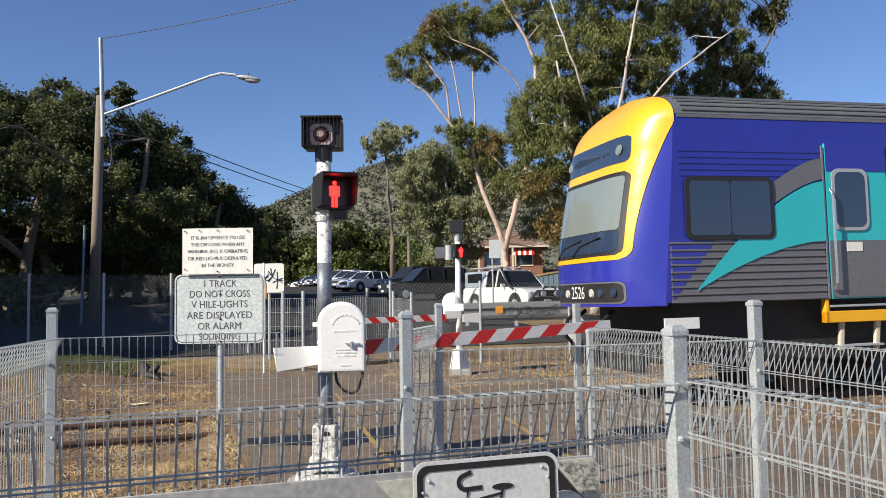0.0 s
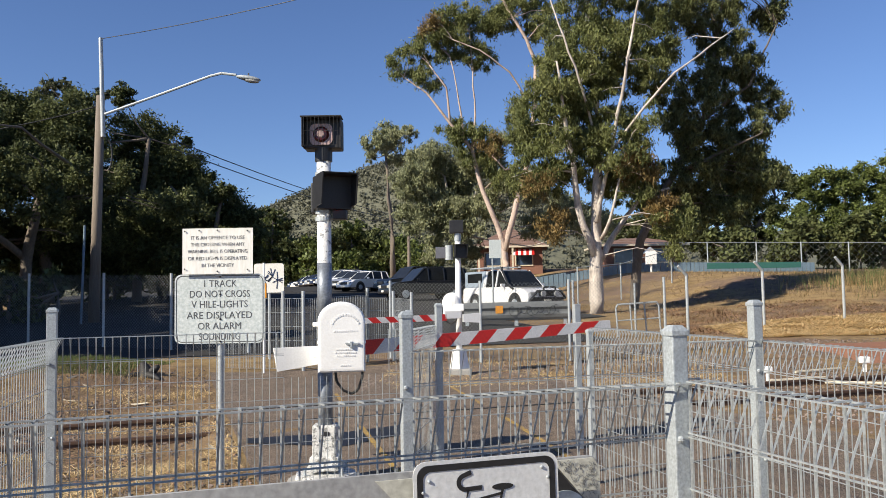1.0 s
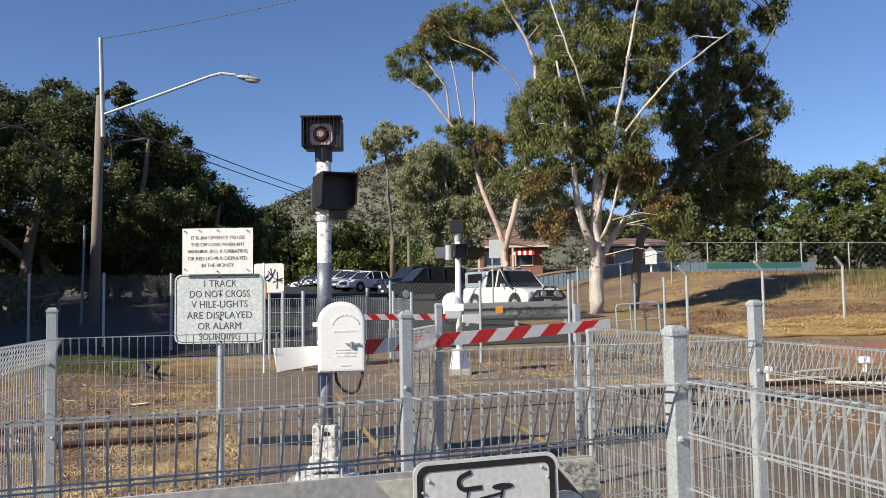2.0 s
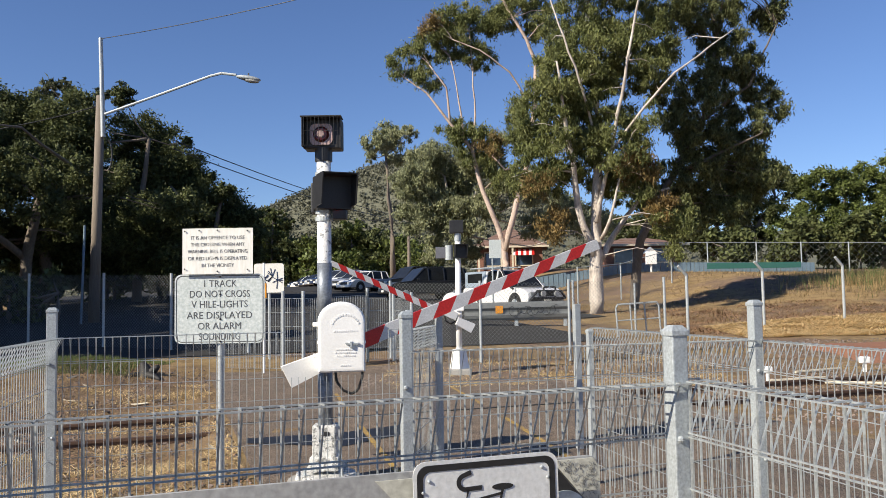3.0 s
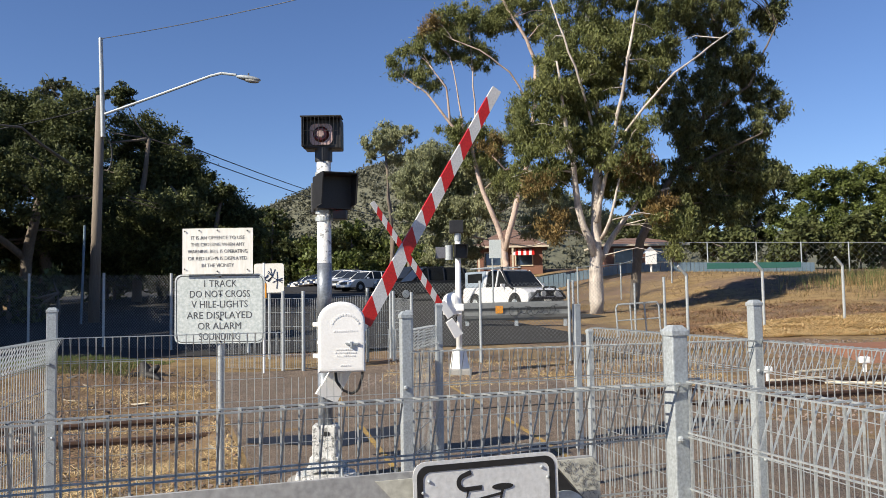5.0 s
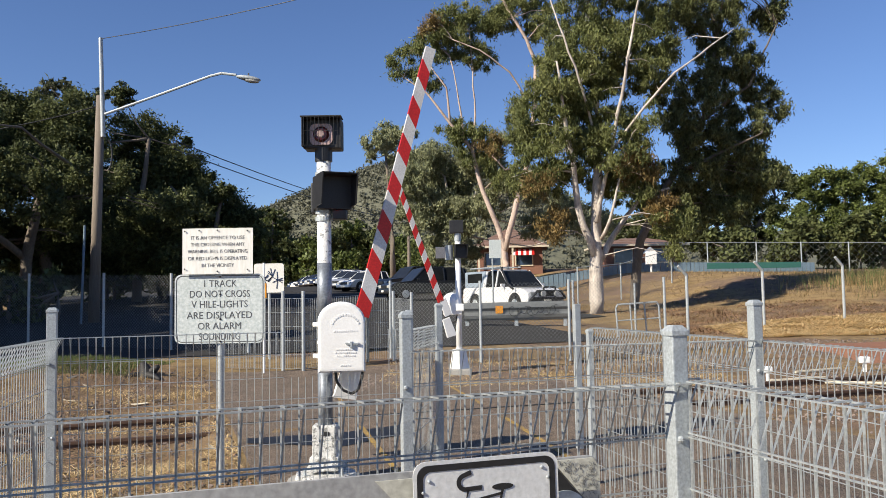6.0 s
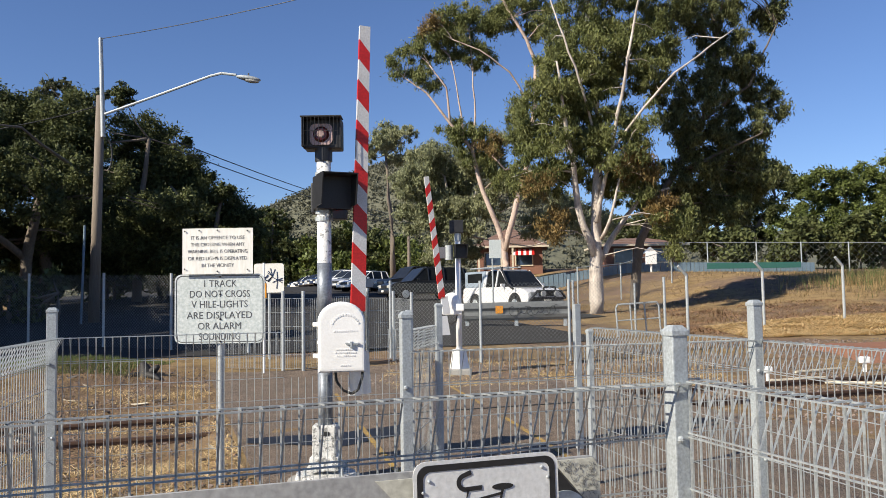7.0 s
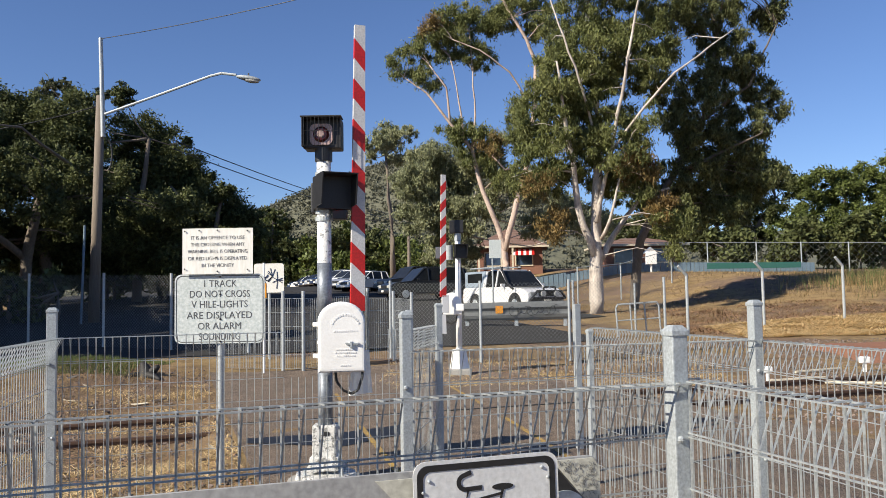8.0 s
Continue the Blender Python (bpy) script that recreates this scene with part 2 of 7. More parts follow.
# ---- building helpers ----
def mesh_of(name, verts, faces, material, smooth=False):
    me = bpy.data.meshes.new(name)
    me.from_pydata([tuple(v) for v in verts], [], faces)
    for m in (material if isinstance(material, (list, tuple)) else [material]):
        me.materials.append(m)
    if smooth:
        me.shade_smooth()
    return me


def part(name, bm, material, parent=None, label="", smooth=False):
    """Link a bmesh as one mesh object, under a thing or a part."""
    me = bpy.data.meshes.new(name)
    bmesh.ops.recalc_face_normals(bm, faces=bm.faces)
    bm.to_mesh(me)
    bm.free()
    me.materials.append(material)
    if smooth:
        me.shade_smooth()
    ob = new(name, me)
    ob.parent = parent
    if label:
        tagged(ob, label)
    return ob


def raw(name, verts, faces, material, parent=None, label="", smooth=False):
    ob = new(name, mesh_of(name, verts, faces, material, smooth))
    ob.parent = parent
    if label:
        tagged(ob, label)
    return ob


def thing(name, m, label, category, group="", kind=""):
    e = new(name)
    e.matrix_world = m
    return tagged(e, label, category, group, kind)


def add_box(bm, size, m=None, bevel=0.0):
    g = bmesh.ops.create_cube(bm, size=1.0)
    vs = g["verts"]
    bmesh.ops.scale(bm, vec=size, verts=vs)
    if bevel:
        es = list({e for v in vs for e in v.link_edges})
        r = bmesh.ops.bevel(bm, geom=es, offset=bevel, segments=2, profile=0.6, affect="EDGES")
        vs = list({v for f in r["faces"] for v in f.verts} | {v for v in vs if v.is_valid})
    if m is not None:
        bmesh.ops.transform(bm, matrix=m, verts=vs)
    return vs


def box(size, m=None, bevel=0.0):
    bm = bmesh.new()
    add_box(bm, size, m, bevel)
    return bm


def add_rod(bm, p, q, r1, r2=None, seg=10, caps=True):
    p, q = Vector(p), Vector(q)
    d = q - p
    g = bmesh.ops.create_cone(bm, cap_ends=caps, segments=seg, radius1=r1, radius2=r1 if r2 is None else r2, depth=d.length)
    m = Matrix.Translation((p + q) / 2) @ d.to_track_quat("Z", "Y").to_matrix().to_4x4()
    bmesh.ops.transform(bm, matrix=m, verts=g["verts"])
    return g["verts"]


def rod(p, q, r1, r2=None, seg=12):
    bm = bmesh.new()
    add_rod(bm, p, q, r1, r2, seg)
    return bm


def tube(points, r, seg=8):
    bm = bmesh.new()
    for p, q in zip(points, points[1:]):
        add_rod(bm, p, q, r, r, seg)
    return bm


def prism(outline, depth):
    """An outline in x and z, given thickness along y, its face at y = 0 and its back at y = depth."""
    n = len(outline)
    v = [(x, 0, z) for x, z in outline] + [(x, depth, z) for x, z in outline]
    f = [tuple(range(n)), tuple(range(2 * n - 1, n - 1, -1))]
    f += [(i, i + n, (i + 1) % n + n, (i + 1) % n) for i in range(n)]
    bm = bmesh.new()
    vs = [bm.verts.new(p) for p in v]
    for q in f:
        bm.faces.new([vs[i] for i in q])
    return bm


def rounded(w, h, r, seg=5):
    pts = []
    for cx, cz, a0 in ((w / 2 - r, h / 2 - r, 0), (-w / 2 + r, h / 2 - r, 90), (-w / 2 + r, -h / 2 + r, 180), (w / 2 - r, -h / 2 + r, 270)):
        for i in range(seg + 1):
            a = radians(a0 + 90 * i / seg)
            pts.append((cx + r * math.cos(a), cz + r * math.sin(a)))
    return pts


def wires(segs, r):
    """Thin square wires joined into one list of vertices and faces: segs is (n, 2, 3)."""
    s = np.asarray(segs, float)
    p, q = s[:, 0], s[:, 1]
    d = q - p
    d /= np.linalg.norm(d, axis=1)[:, None] + 1e-9
    ref = np.where(np.abs(d[:, 2:3]) > 0.9, np.array([[1.0, 0, 0]]), np.array([[0, 0, 1.0]]))
    a = np.cross(d, ref)
    a /= np.linalg.norm(a, axis=1)[:, None]
    b = np.cross(d, a)
    ring = [a + b, a - b, -a - b, b - a]
    v = np.stack([p + r * 0.75 * k for k in ring] + [q + r * 0.75 * k for k in ring], 1).reshape(-1, 3)
    o = np.arange(len(s))[:, None] * 8
    quads = np.concatenate([o + np.array([[i, (i + 1) % 4, 4 + (i + 1) % 4, 4 + i]]) for i in range(4)])
    return v.tolist(), quads.tolist()


def text_mesh(name, body, size, material, parent, m, spacing=1.0, label=""):
    cu = bpy.data.curves.new(name, "FONT")
    cu.body = body
    cu.size = size
    cu.align_x, cu.align_y = "CENTER", "CENTER"
    cu.space_character = spacing
    cu.extrude = 0.0012
    cu.resolution_u = 3
    cu.offset = (-0.004 if size > 0.05 else -0.018) * size
    tmp = bpy.data.objects.new(name, cu)
    scene.collection.objects.link(tmp)
    bpy.context.view_layer.update()
    me = bpy.data.meshes.new_from_object(tmp.evaluated_get(bpy.context.evaluated_depsgraph_get()))
    bpy.data.objects.remove(tmp)
    me.materials.clear()
    me.materials.append(material)
    ob = new(name, me)
    ob.parent = parent
    ob.matrix_local = m
    if label:
        tagged(ob, label)
    return ob


def smooth(x, a, b):
    k = min(1.0, max(0.0, (x - a) / (b - a)))
    return k * k * (3 - 2 * k)


# ---- the plan: a track that runs off to the right at an angle; along / across it ----
TURN = 18.2
BOOM_TURN = 20.8
C, S = math.cos(radians(TURN)), math.sin(radians(TURN))
AXIS_Y = 11.52          # where the track's centre line crosses x = 0
GRADE = 0.013
RAIL_TURN = 14.2       # heading of the rails and the train


def to_track(x, y):
    return x * C + (y - AXIS_Y) * S, -x * S + (y - AXIS_Y) * C


def from_track(a, p):
    return a * C - p * S, AXIS_Y + a * S + p * C


def terr(x, y):
    """Height of the ground."""
    a, p = to_track(x, y)
    ab = max(-14.0, min(30.0, a))
    z = GRADE * ab * (1 - smooth(abs(p), 5, 12))
    z += 0.050 * max(0.0, min(p, 60) - 5.0) * (1 - 0.25 * smooth(a, -4, -14))
    z += 1.5 * smooth(a, 17, 28) * smooth(p, 9, 27)
    z += 0.045 * max(0.0, min(a - 11, 9)) * smooth(p, 6, 10) * (1 - smooth(p, 17, 24))
    z -= 0.15 * (smooth(a, 2.8, 3.3) + smooth(-a, 3.0, 3.4)) * (1 - smooth(abs(p), 2.2, 4.0))
    z += 0.30 * smooth(-a, 6.0, 10.0) * (1 - smooth(abs(p - 9), 1.0, 4.0)) 
    z += 0.36 * math.exp(-((x + 7.4) / 1.9) ** 2 - ((y - 16.4) / 1.0) ** 2)
    return z


def on(x, y, dz=0.0):
    return (x, y, terr(x, y) + dz)


# ---- large structure ----
def build_ground():
    xs = np.concatenate([np.linspace(-2500, -90, 22), np.linspace(-80, -14, 34), np.linspace(-13.6, 24, 150), np.linspace(25, 100, 50), np.linspace(120, 2500, 22)])
    ys = np.concatenate([np.linspace(-2500, -30, 18), np.linspace(-25, 4, 24), np.linspace(4.3, 36, 130), np.linspace(37, 110, 60), np.linspace(130, 2600, 26)])
    v = []
    for y in ys:
        for x in xs:
            near = 1.0 if -14 < x < 26 and 4 < y < 40 else 0.0
            v.append((x, y, terr(x, y) + near * 0.02 * noise.noise((x * 1.3, y * 1.3, 0))))
    nx = len(xs)
    f = [(j * nx + i, j * nx + i + 1, (j + 1) * nx + i + 1, (j + 1) * nx + i) for j in range(len(ys) - 1) for i in range(nx - 1)]
    g = raw("ground", v, f, M["ground"], smooth=True)
    tagged(g, "dry straw grass and brown soil rising gently to a bank", "ground", kind="structure")


def sheet(name, a0, a1, p0, p1, dz, material, label, category, na=30, np_=30, thick=0.05):
    """A paved sheet that follows the ground."""
    v, f = [], []
    for j in range(np_ + 1):
        for i in range(na + 1):
            x, y = from_track(a0 + (a1 - a0) * i / na, p0 + (p1 - p0) * j / np_)
            v.append((x, y, max(terr(x, y), -0.03) + dz if thick else terr(x, y) + dz))
    w = na + 1
    f = [(j * w + i, j * w + i + 1, (j + 1) * w + i + 1, (j + 1) * w + i) for j in range(np_) for i in range(na)]
    return tagged(raw(name, v, f, material, smooth=True), label, category, kind="structure")


def hill():
    """A wooded ridge far off, with thousands of small canopies on it."""
    def h(x):
        return 26 + 66 * math.exp(-((x + 5) / 100.0) ** 2) + 30 * math.exp(-((x + 220) / 140.0) ** 2) + 20 * math.exp(-((x - 250) / 160.0) ** 2)
    v, f = [], []
    nx, ny = 120, 26
    for j in range(ny):
        for i in range(nx):
            x = -420 + 900 * i / (nx - 1)
            k = j / (ny - 1)
            v.append((x, 330 + 210 * k, h(x) * math.sin(k * math.pi / 2) ** 1.1 - 3 + 3 * noise.noise((x * 0.02, k * 4, 1))))
    f = [(j * nx + i, j * nx + i + 1, (j + 1) * nx + i + 1, (j + 1) * nx + i) for j in range(ny - 1) for i in range(nx - 1)]
    rng = np.random.default_rng(5)
    tagged(raw("hill", v, f, M["hillleaf"], smooth=True), "bushland hillside of muted grey green", "hill", kind="structure")
    n = 5200
    x = rng.uniform(-260, 160, n)
    k = rng.uniform(0, 1, n)
    z = np.array([h(a) * math.sin(b * math.pi / 2) ** 1.1 - 3 + 3 * noise.noise((a * 0.02, b * 4, 1)) for a, b in zip(x, k)])
    cl = [(a, 330 + 210 * b, c + 1.2, 2.6 + 1.6 * float(rng.random())) for a, b, c in zip(x, k, z)]
    leaves("hill_trees", cl, 26, 1.1, 1.0, M["hillleaf"], None, rng)
    tagged(bpy.data.objects["hill_trees"], "far grey green gum woodland covering the hillside", "trees", kind="stuff")


def leaves(name, clumps, per_m, length, aspect, material, parent, rng, droop=0.0, flat=0.75, label=""):
    """Small leaf blades scattered through uneven clumps; per_m leaves per clump of radius 1 (by area)."""
    P, L = [], []
    for x, y, z, r in clumps:
        n = max(6, int(per_m * (r ** 1.5 if per_m > 60 else 1)))
        d = rng.normal(size=(n, 3))
        d /= np.linalg.norm(d, axis=1)[:, None]
        rad = r * np.abs(rng.normal(0.62, 0.34, n))
        # lumps on the clump, so that its outline is uneven
        lump = 0.78 + 0.22 * np.sin(d[:, 0] * 5 + x * 3) * np.cos(d[:, 2] * 6 + z * 2) + 0.12 * np.sin(d[:, 1] * 9 + y)
        q = d * (rad * lump)[:, None]
        q[:, 2] *= flat
        P.append(np.array([x, y, z]) + q)
    P = np.concatenate(P)
    n = len(P)
    t = rng.normal(size=(n, 3))
    t[:, 2] -= droop * 1.6
    t /= np.linalg.norm(t, axis=1)[:, None]
    o = rng.normal(size=(n, 3))
    o = np.cross(t, o)
    o /= np.linalg.norm(o, axis=1)[:, None] + 1e-9
    ln = length * (0.6 + 0.8 * rng.random(n))[:, None]
    w = ln * aspect * 0.5
    bend = np.cross(t, o) * ln * 0.12
    a, b = P - t * ln * 0.5, P + t * ln * 0.5
    mid = P + bend
    v = np.stack([a, mid + o * w, b, mid - o * w], 1).reshape(-1, 3)
    k = np.arange(n)[:, None] * 4
    f = k + np.array([[0, 1, 2, 3]])
    me = bpy.data.meshes.new(name)
    me.vertices.add(len(v))
    me.vertices.foreach_set("co", v.ravel())
    me.loops.add(n * 4)
    me.loops.foreach_set("vertex_index", f.ravel().astype(np.int32))
    me.polygons.add(n)
    me.polygons.foreach_set("loop_start", np.arange(0, n * 4, 4, dtype=np.int32))
    me.materials.append(material)
    me.update(calc_edges=True)
    ob = new(name, me)
    ob.parent = parent
    if label:
        tagged(ob, label)
    return ob


def limb(bm, pts, r0, r1, seg=8, crook=1.0):
    """A tapering, slightly crooked limb through the points."""
    pts = [Vector(p) for p in pts]
    fine = []
    for i in range(len(pts) - 1):
        for k in range(3):
            t = k / 3
            p = pts[i].lerp(pts[i + 1], t)
            if fine:
                s = (pts[i + 1] - pts[i]).length * 0.03 * crook
                p += Vector((noise.noise(p * 1.7), noise.noise(p * 1.7 + Vector((9, 0, 0))), 0)) * s * 2
            fine.append(p)
    fine.append(pts[-1])
    n = len(fine) - 1
    rings = []
    for i, p in enumerate(fine):
        d = (fine[min(i + 1, n)] - fine[max(i - 1, 0)]).normalized()
        q = d.to_track_quat("Z", "Y").to_matrix()
        r = r0 + (r1 - r0) * i / n
        rings.append([bm.verts.new(p + q @ Vector((r * math.cos(2 * math.pi * k / seg), r * math.sin(2 * math.pi * k / seg), 0))) for k in range(seg)])
    for a, b in zip(rings, rings[1:]):
        for k in range(seg):
            bm.faces.new((a[k], a[(k + 1) % seg], b[(k + 1) % seg], b[k]))
    bm.faces.new(rings[0][::-1])
    bm.faces.new(rings[-1])


def tree(clumps, trunks, bark, leaf, label, rng_seed, per_m=420, length=0.17, aspect=0.28, droop=0.8, extra=(), thick=0.05,
         deep=0.8, sub=5, group=""):
    """A tree: trunks (points, r0, r1), limbs from them to every clump, and a crown of blades in small clusters."""
    rng = np.random.default_rng(rng_seed)
    base = Vector(trunks[0][0][0])
    t = thing("tree", Matrix.Translation(base), label, "tree", group)
    inv = -base
    bm = bmesh.new()
    for pts, r0, r1 in trunks:
        limb(bm, [Vector(p) + inv for p in pts], r0, r1, 10)
    tops = [Vector(p) for pts, _, _ in trunks for p in pts[1:]]
    small, rusty = [], []
    for src, dest in ((clumps, small), (extra, rusty)):
        for x, y, z, r in src:
            c = Vector((x, y + float(rng.uniform(-1, 1)) * deep * (1.5 + r), z))
            below = [p for p in tops if p.z < c.z + 0.3] or tops
            root = min(below, key=lambda p: (p - c).length + 0.6 * abs(p.z - c.z + 1.2 * r))
            midp = root.lerp(c, 0.5) + Vector((0, 0, -0.12 * (c - root).length))
            limb(bm, [root + inv, midp + inv, c + inv], thick * (0.7 + r * 0.5), thick * 0.25, 6)
            for k in range(max(5, int(sub * (1.2 + r * 2.6)))):
                d = rng.normal(size=3)
                d /= np.linalg.norm(d)
                e = c + Vector((d[0], d[1], d[2] * 0.8)) * r * float(rng.uniform(0.25, 1.12))
                dest.append((*(e + inv), r * float(rng.uniform(0.22, 0.50))))
                if k % 3 == 0:
                    limb(bm, [c + inv, e + inv], thick * 0.35, thick * 0.12, 5)
    part("trunk", bm, bark, t, smooth=True)
    leaves("crown", small, per_m, length, aspect, leaf, t, rng, droop, 0.85)
    if rusty:
        leaves("rusty_foliage", rusty, per_m * 0.8, length, aspect, M["gumleafrust"], t, rng, droop, 0.85, "rust brown dying gum leaves")
    return t


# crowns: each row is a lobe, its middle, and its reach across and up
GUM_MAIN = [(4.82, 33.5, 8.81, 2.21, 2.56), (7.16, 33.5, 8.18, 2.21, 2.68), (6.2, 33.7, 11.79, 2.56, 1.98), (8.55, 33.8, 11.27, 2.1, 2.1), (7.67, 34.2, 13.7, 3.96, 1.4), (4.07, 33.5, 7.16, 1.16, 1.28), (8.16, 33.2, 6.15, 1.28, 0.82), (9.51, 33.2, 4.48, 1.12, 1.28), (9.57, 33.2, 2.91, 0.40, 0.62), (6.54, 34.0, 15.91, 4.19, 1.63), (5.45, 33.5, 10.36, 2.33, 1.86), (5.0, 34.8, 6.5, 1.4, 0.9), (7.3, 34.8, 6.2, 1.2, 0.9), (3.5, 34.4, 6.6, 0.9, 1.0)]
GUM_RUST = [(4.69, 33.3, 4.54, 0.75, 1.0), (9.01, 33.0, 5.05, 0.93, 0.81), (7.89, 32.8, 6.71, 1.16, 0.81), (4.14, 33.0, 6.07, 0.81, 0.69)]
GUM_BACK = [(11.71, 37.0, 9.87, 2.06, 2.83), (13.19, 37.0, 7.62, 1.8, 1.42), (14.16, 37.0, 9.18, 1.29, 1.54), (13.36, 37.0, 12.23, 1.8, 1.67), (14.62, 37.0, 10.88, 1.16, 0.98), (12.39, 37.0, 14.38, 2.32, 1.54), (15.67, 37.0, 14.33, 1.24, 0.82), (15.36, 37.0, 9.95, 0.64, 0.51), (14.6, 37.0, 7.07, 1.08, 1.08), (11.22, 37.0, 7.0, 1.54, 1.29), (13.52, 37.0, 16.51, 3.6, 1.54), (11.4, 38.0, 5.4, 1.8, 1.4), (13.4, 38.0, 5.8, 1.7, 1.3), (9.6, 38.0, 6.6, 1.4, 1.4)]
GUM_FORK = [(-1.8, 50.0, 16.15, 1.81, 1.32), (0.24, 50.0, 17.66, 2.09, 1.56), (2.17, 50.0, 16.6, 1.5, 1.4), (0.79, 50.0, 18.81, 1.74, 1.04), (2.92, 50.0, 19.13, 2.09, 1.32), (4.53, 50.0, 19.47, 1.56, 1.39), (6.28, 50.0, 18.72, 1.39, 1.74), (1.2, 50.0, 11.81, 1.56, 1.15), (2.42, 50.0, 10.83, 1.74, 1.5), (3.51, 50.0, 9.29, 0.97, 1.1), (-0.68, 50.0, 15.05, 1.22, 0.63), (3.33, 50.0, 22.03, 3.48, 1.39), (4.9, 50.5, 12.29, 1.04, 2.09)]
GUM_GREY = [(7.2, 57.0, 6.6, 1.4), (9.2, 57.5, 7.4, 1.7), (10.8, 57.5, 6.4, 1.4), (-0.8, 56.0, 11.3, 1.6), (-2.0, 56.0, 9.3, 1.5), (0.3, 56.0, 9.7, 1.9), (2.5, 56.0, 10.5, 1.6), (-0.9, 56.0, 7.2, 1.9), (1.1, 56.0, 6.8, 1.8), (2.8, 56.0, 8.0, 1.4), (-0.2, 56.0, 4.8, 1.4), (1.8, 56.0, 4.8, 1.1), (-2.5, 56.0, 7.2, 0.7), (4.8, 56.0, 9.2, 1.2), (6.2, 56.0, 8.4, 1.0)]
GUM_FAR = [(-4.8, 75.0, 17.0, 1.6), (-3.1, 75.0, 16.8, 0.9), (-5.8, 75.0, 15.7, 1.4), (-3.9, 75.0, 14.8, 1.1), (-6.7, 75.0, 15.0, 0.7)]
LEFT_A = [(-22.5, 42.0, 11.7, 1.4), (-21.9, 42.0, 9.8, 1.8), (-22.7, 42.0, 7.7, 1.8), (-20.4, 42.0, 10.8, 1.2), (-20.1, 42.0, 7.7, 2.0), (-20.6, 42.0, 4.7, 2.3), (-23.0, 42.0, 4.8, 1.8), (-24.8, 42.0, 10.1, 2.3), (-24.7, 42.0, 5.7, 2.3), (-26.9, 42.0, 8.7, 2.6), (-27.1, 42.0, 4.8, 2.3)]
LEFT_B = [(-20.0, 44.0, 12.3, 1.0), (-19.2, 44.0, 10.7, 1.8), (-17.4, 44.0, 11.0, 1.5), (-16.9, 44.0, 12.6, 0.6), (-16.0, 44.0, 9.6, 1.7), (-17.9, 44.0, 7.6, 2.1), (-14.9, 44.0, 8.0, 1.7), (-14.3, 44.0, 10.6, 0.4), (-17.9, 44.0, 4.5, 2.1), (-14.8, 44.0, 4.8, 1.8)]
LEFT_C = [(-14.4, 46.0, 7.7, 1.6), (-13.2, 46.0, 6.3, 1.5), (-12.2, 46.0, 7.7, 0.6), (-11.7, 46.0, 5.8, 1.2), (-12.3, 46.0, 4.2, 1.2), (-11.3, 46.0, 4.5, 0.7), (-13.9, 46.0, 4.6, 1.5), (-15.5, 46.0, 6.5, 1.0)]
PALE_TOP = [(-23.2, 48.0, 14.4, 0.9), (-22.0, 48.0, 14.2, 0.7), (-20.3, 48.0, 14.1, 0.6), (-24.0, 48.0, 13.5, 0.7)]
# invented canopy, partly out of view, that keeps sky light off the street
SHADE_CANOPY = [(-15.5, 36.0, 7.4, 2.6, 1.6), (-19.5, 35.0, 7.6, 2.6, 1.9), (-12.4, 38.5, 6.2, 1.8, 1.2), (-17.5, 33.5, 6.2, 2.2, 1.2), (-22.0, 33.0, 6.6, 2.6, 2.0), (-14.5, 40.0, 6.0, 2.2, 1.6), (-18.0, 38.5, 5.6, 2.6, 1.6), (-24.5, 36.0, 6.4, 2.6, 2.4), (-18.3, 27.5, 7.2, 1.9, 1.6), (-20.5, 25.0, 7.6, 2.4, 2.0), (-18.6, 30.8, 7.4, 2.0, 1.5), (-21.5, 29.0, 8.2, 2.6, 1.8)]
MID = [(-24.3, 115.0, 14.1, 1.4), (-25.2, 115.0, 12.3, 2.1), (-22.8, 115.0, 9.0, 2.4), (-19.1, 115.0, 9.0, 2.1), (-15.9, 115.0, 10.1, 2.2), (-13.1, 115.0, 11.3, 1.9), (-10.3, 115.0, 10.0, 2.7), (-7.1, 115.0, 8.8, 2.4), (-26.8, 115.0, 9.1, 2.1), (-3.9, 115.0, 7.9, 2.1)]
RIGHT_A = [(23.0, 81.0, 9.0, 3.5, 3.6), (19.0, 82.0, 7.6, 3.2, 2.8), (27.31, 80.0, 12.23, 4.17, 4.17), (30.73, 80.0, 13.5, 3.34, 2.78), (26.07, 80.0, 8.2, 3.89, 3.0), (30.55, 80.0, 8.7, 3.89, 3.4), (34.04, 80.0, 12.3, 2.78, 2.23)]
RIGHT_B = [(36.46, 78.0, 11.9, 3.53, 2.44), (40.82, 78.0, 12.01, 3.25, 2.44), (34.12, 78.0, 8.0, 3.25, 3.0), (38.49, 78.0, 8.2, 3.8, 3.0), (42.85, 78.0, 8.4, 3.25, 3.2), (44.68, 78.0, 12.77, 3.25, 2.44), (48.0, 78.0, 9.0, 3.5, 3.5)]


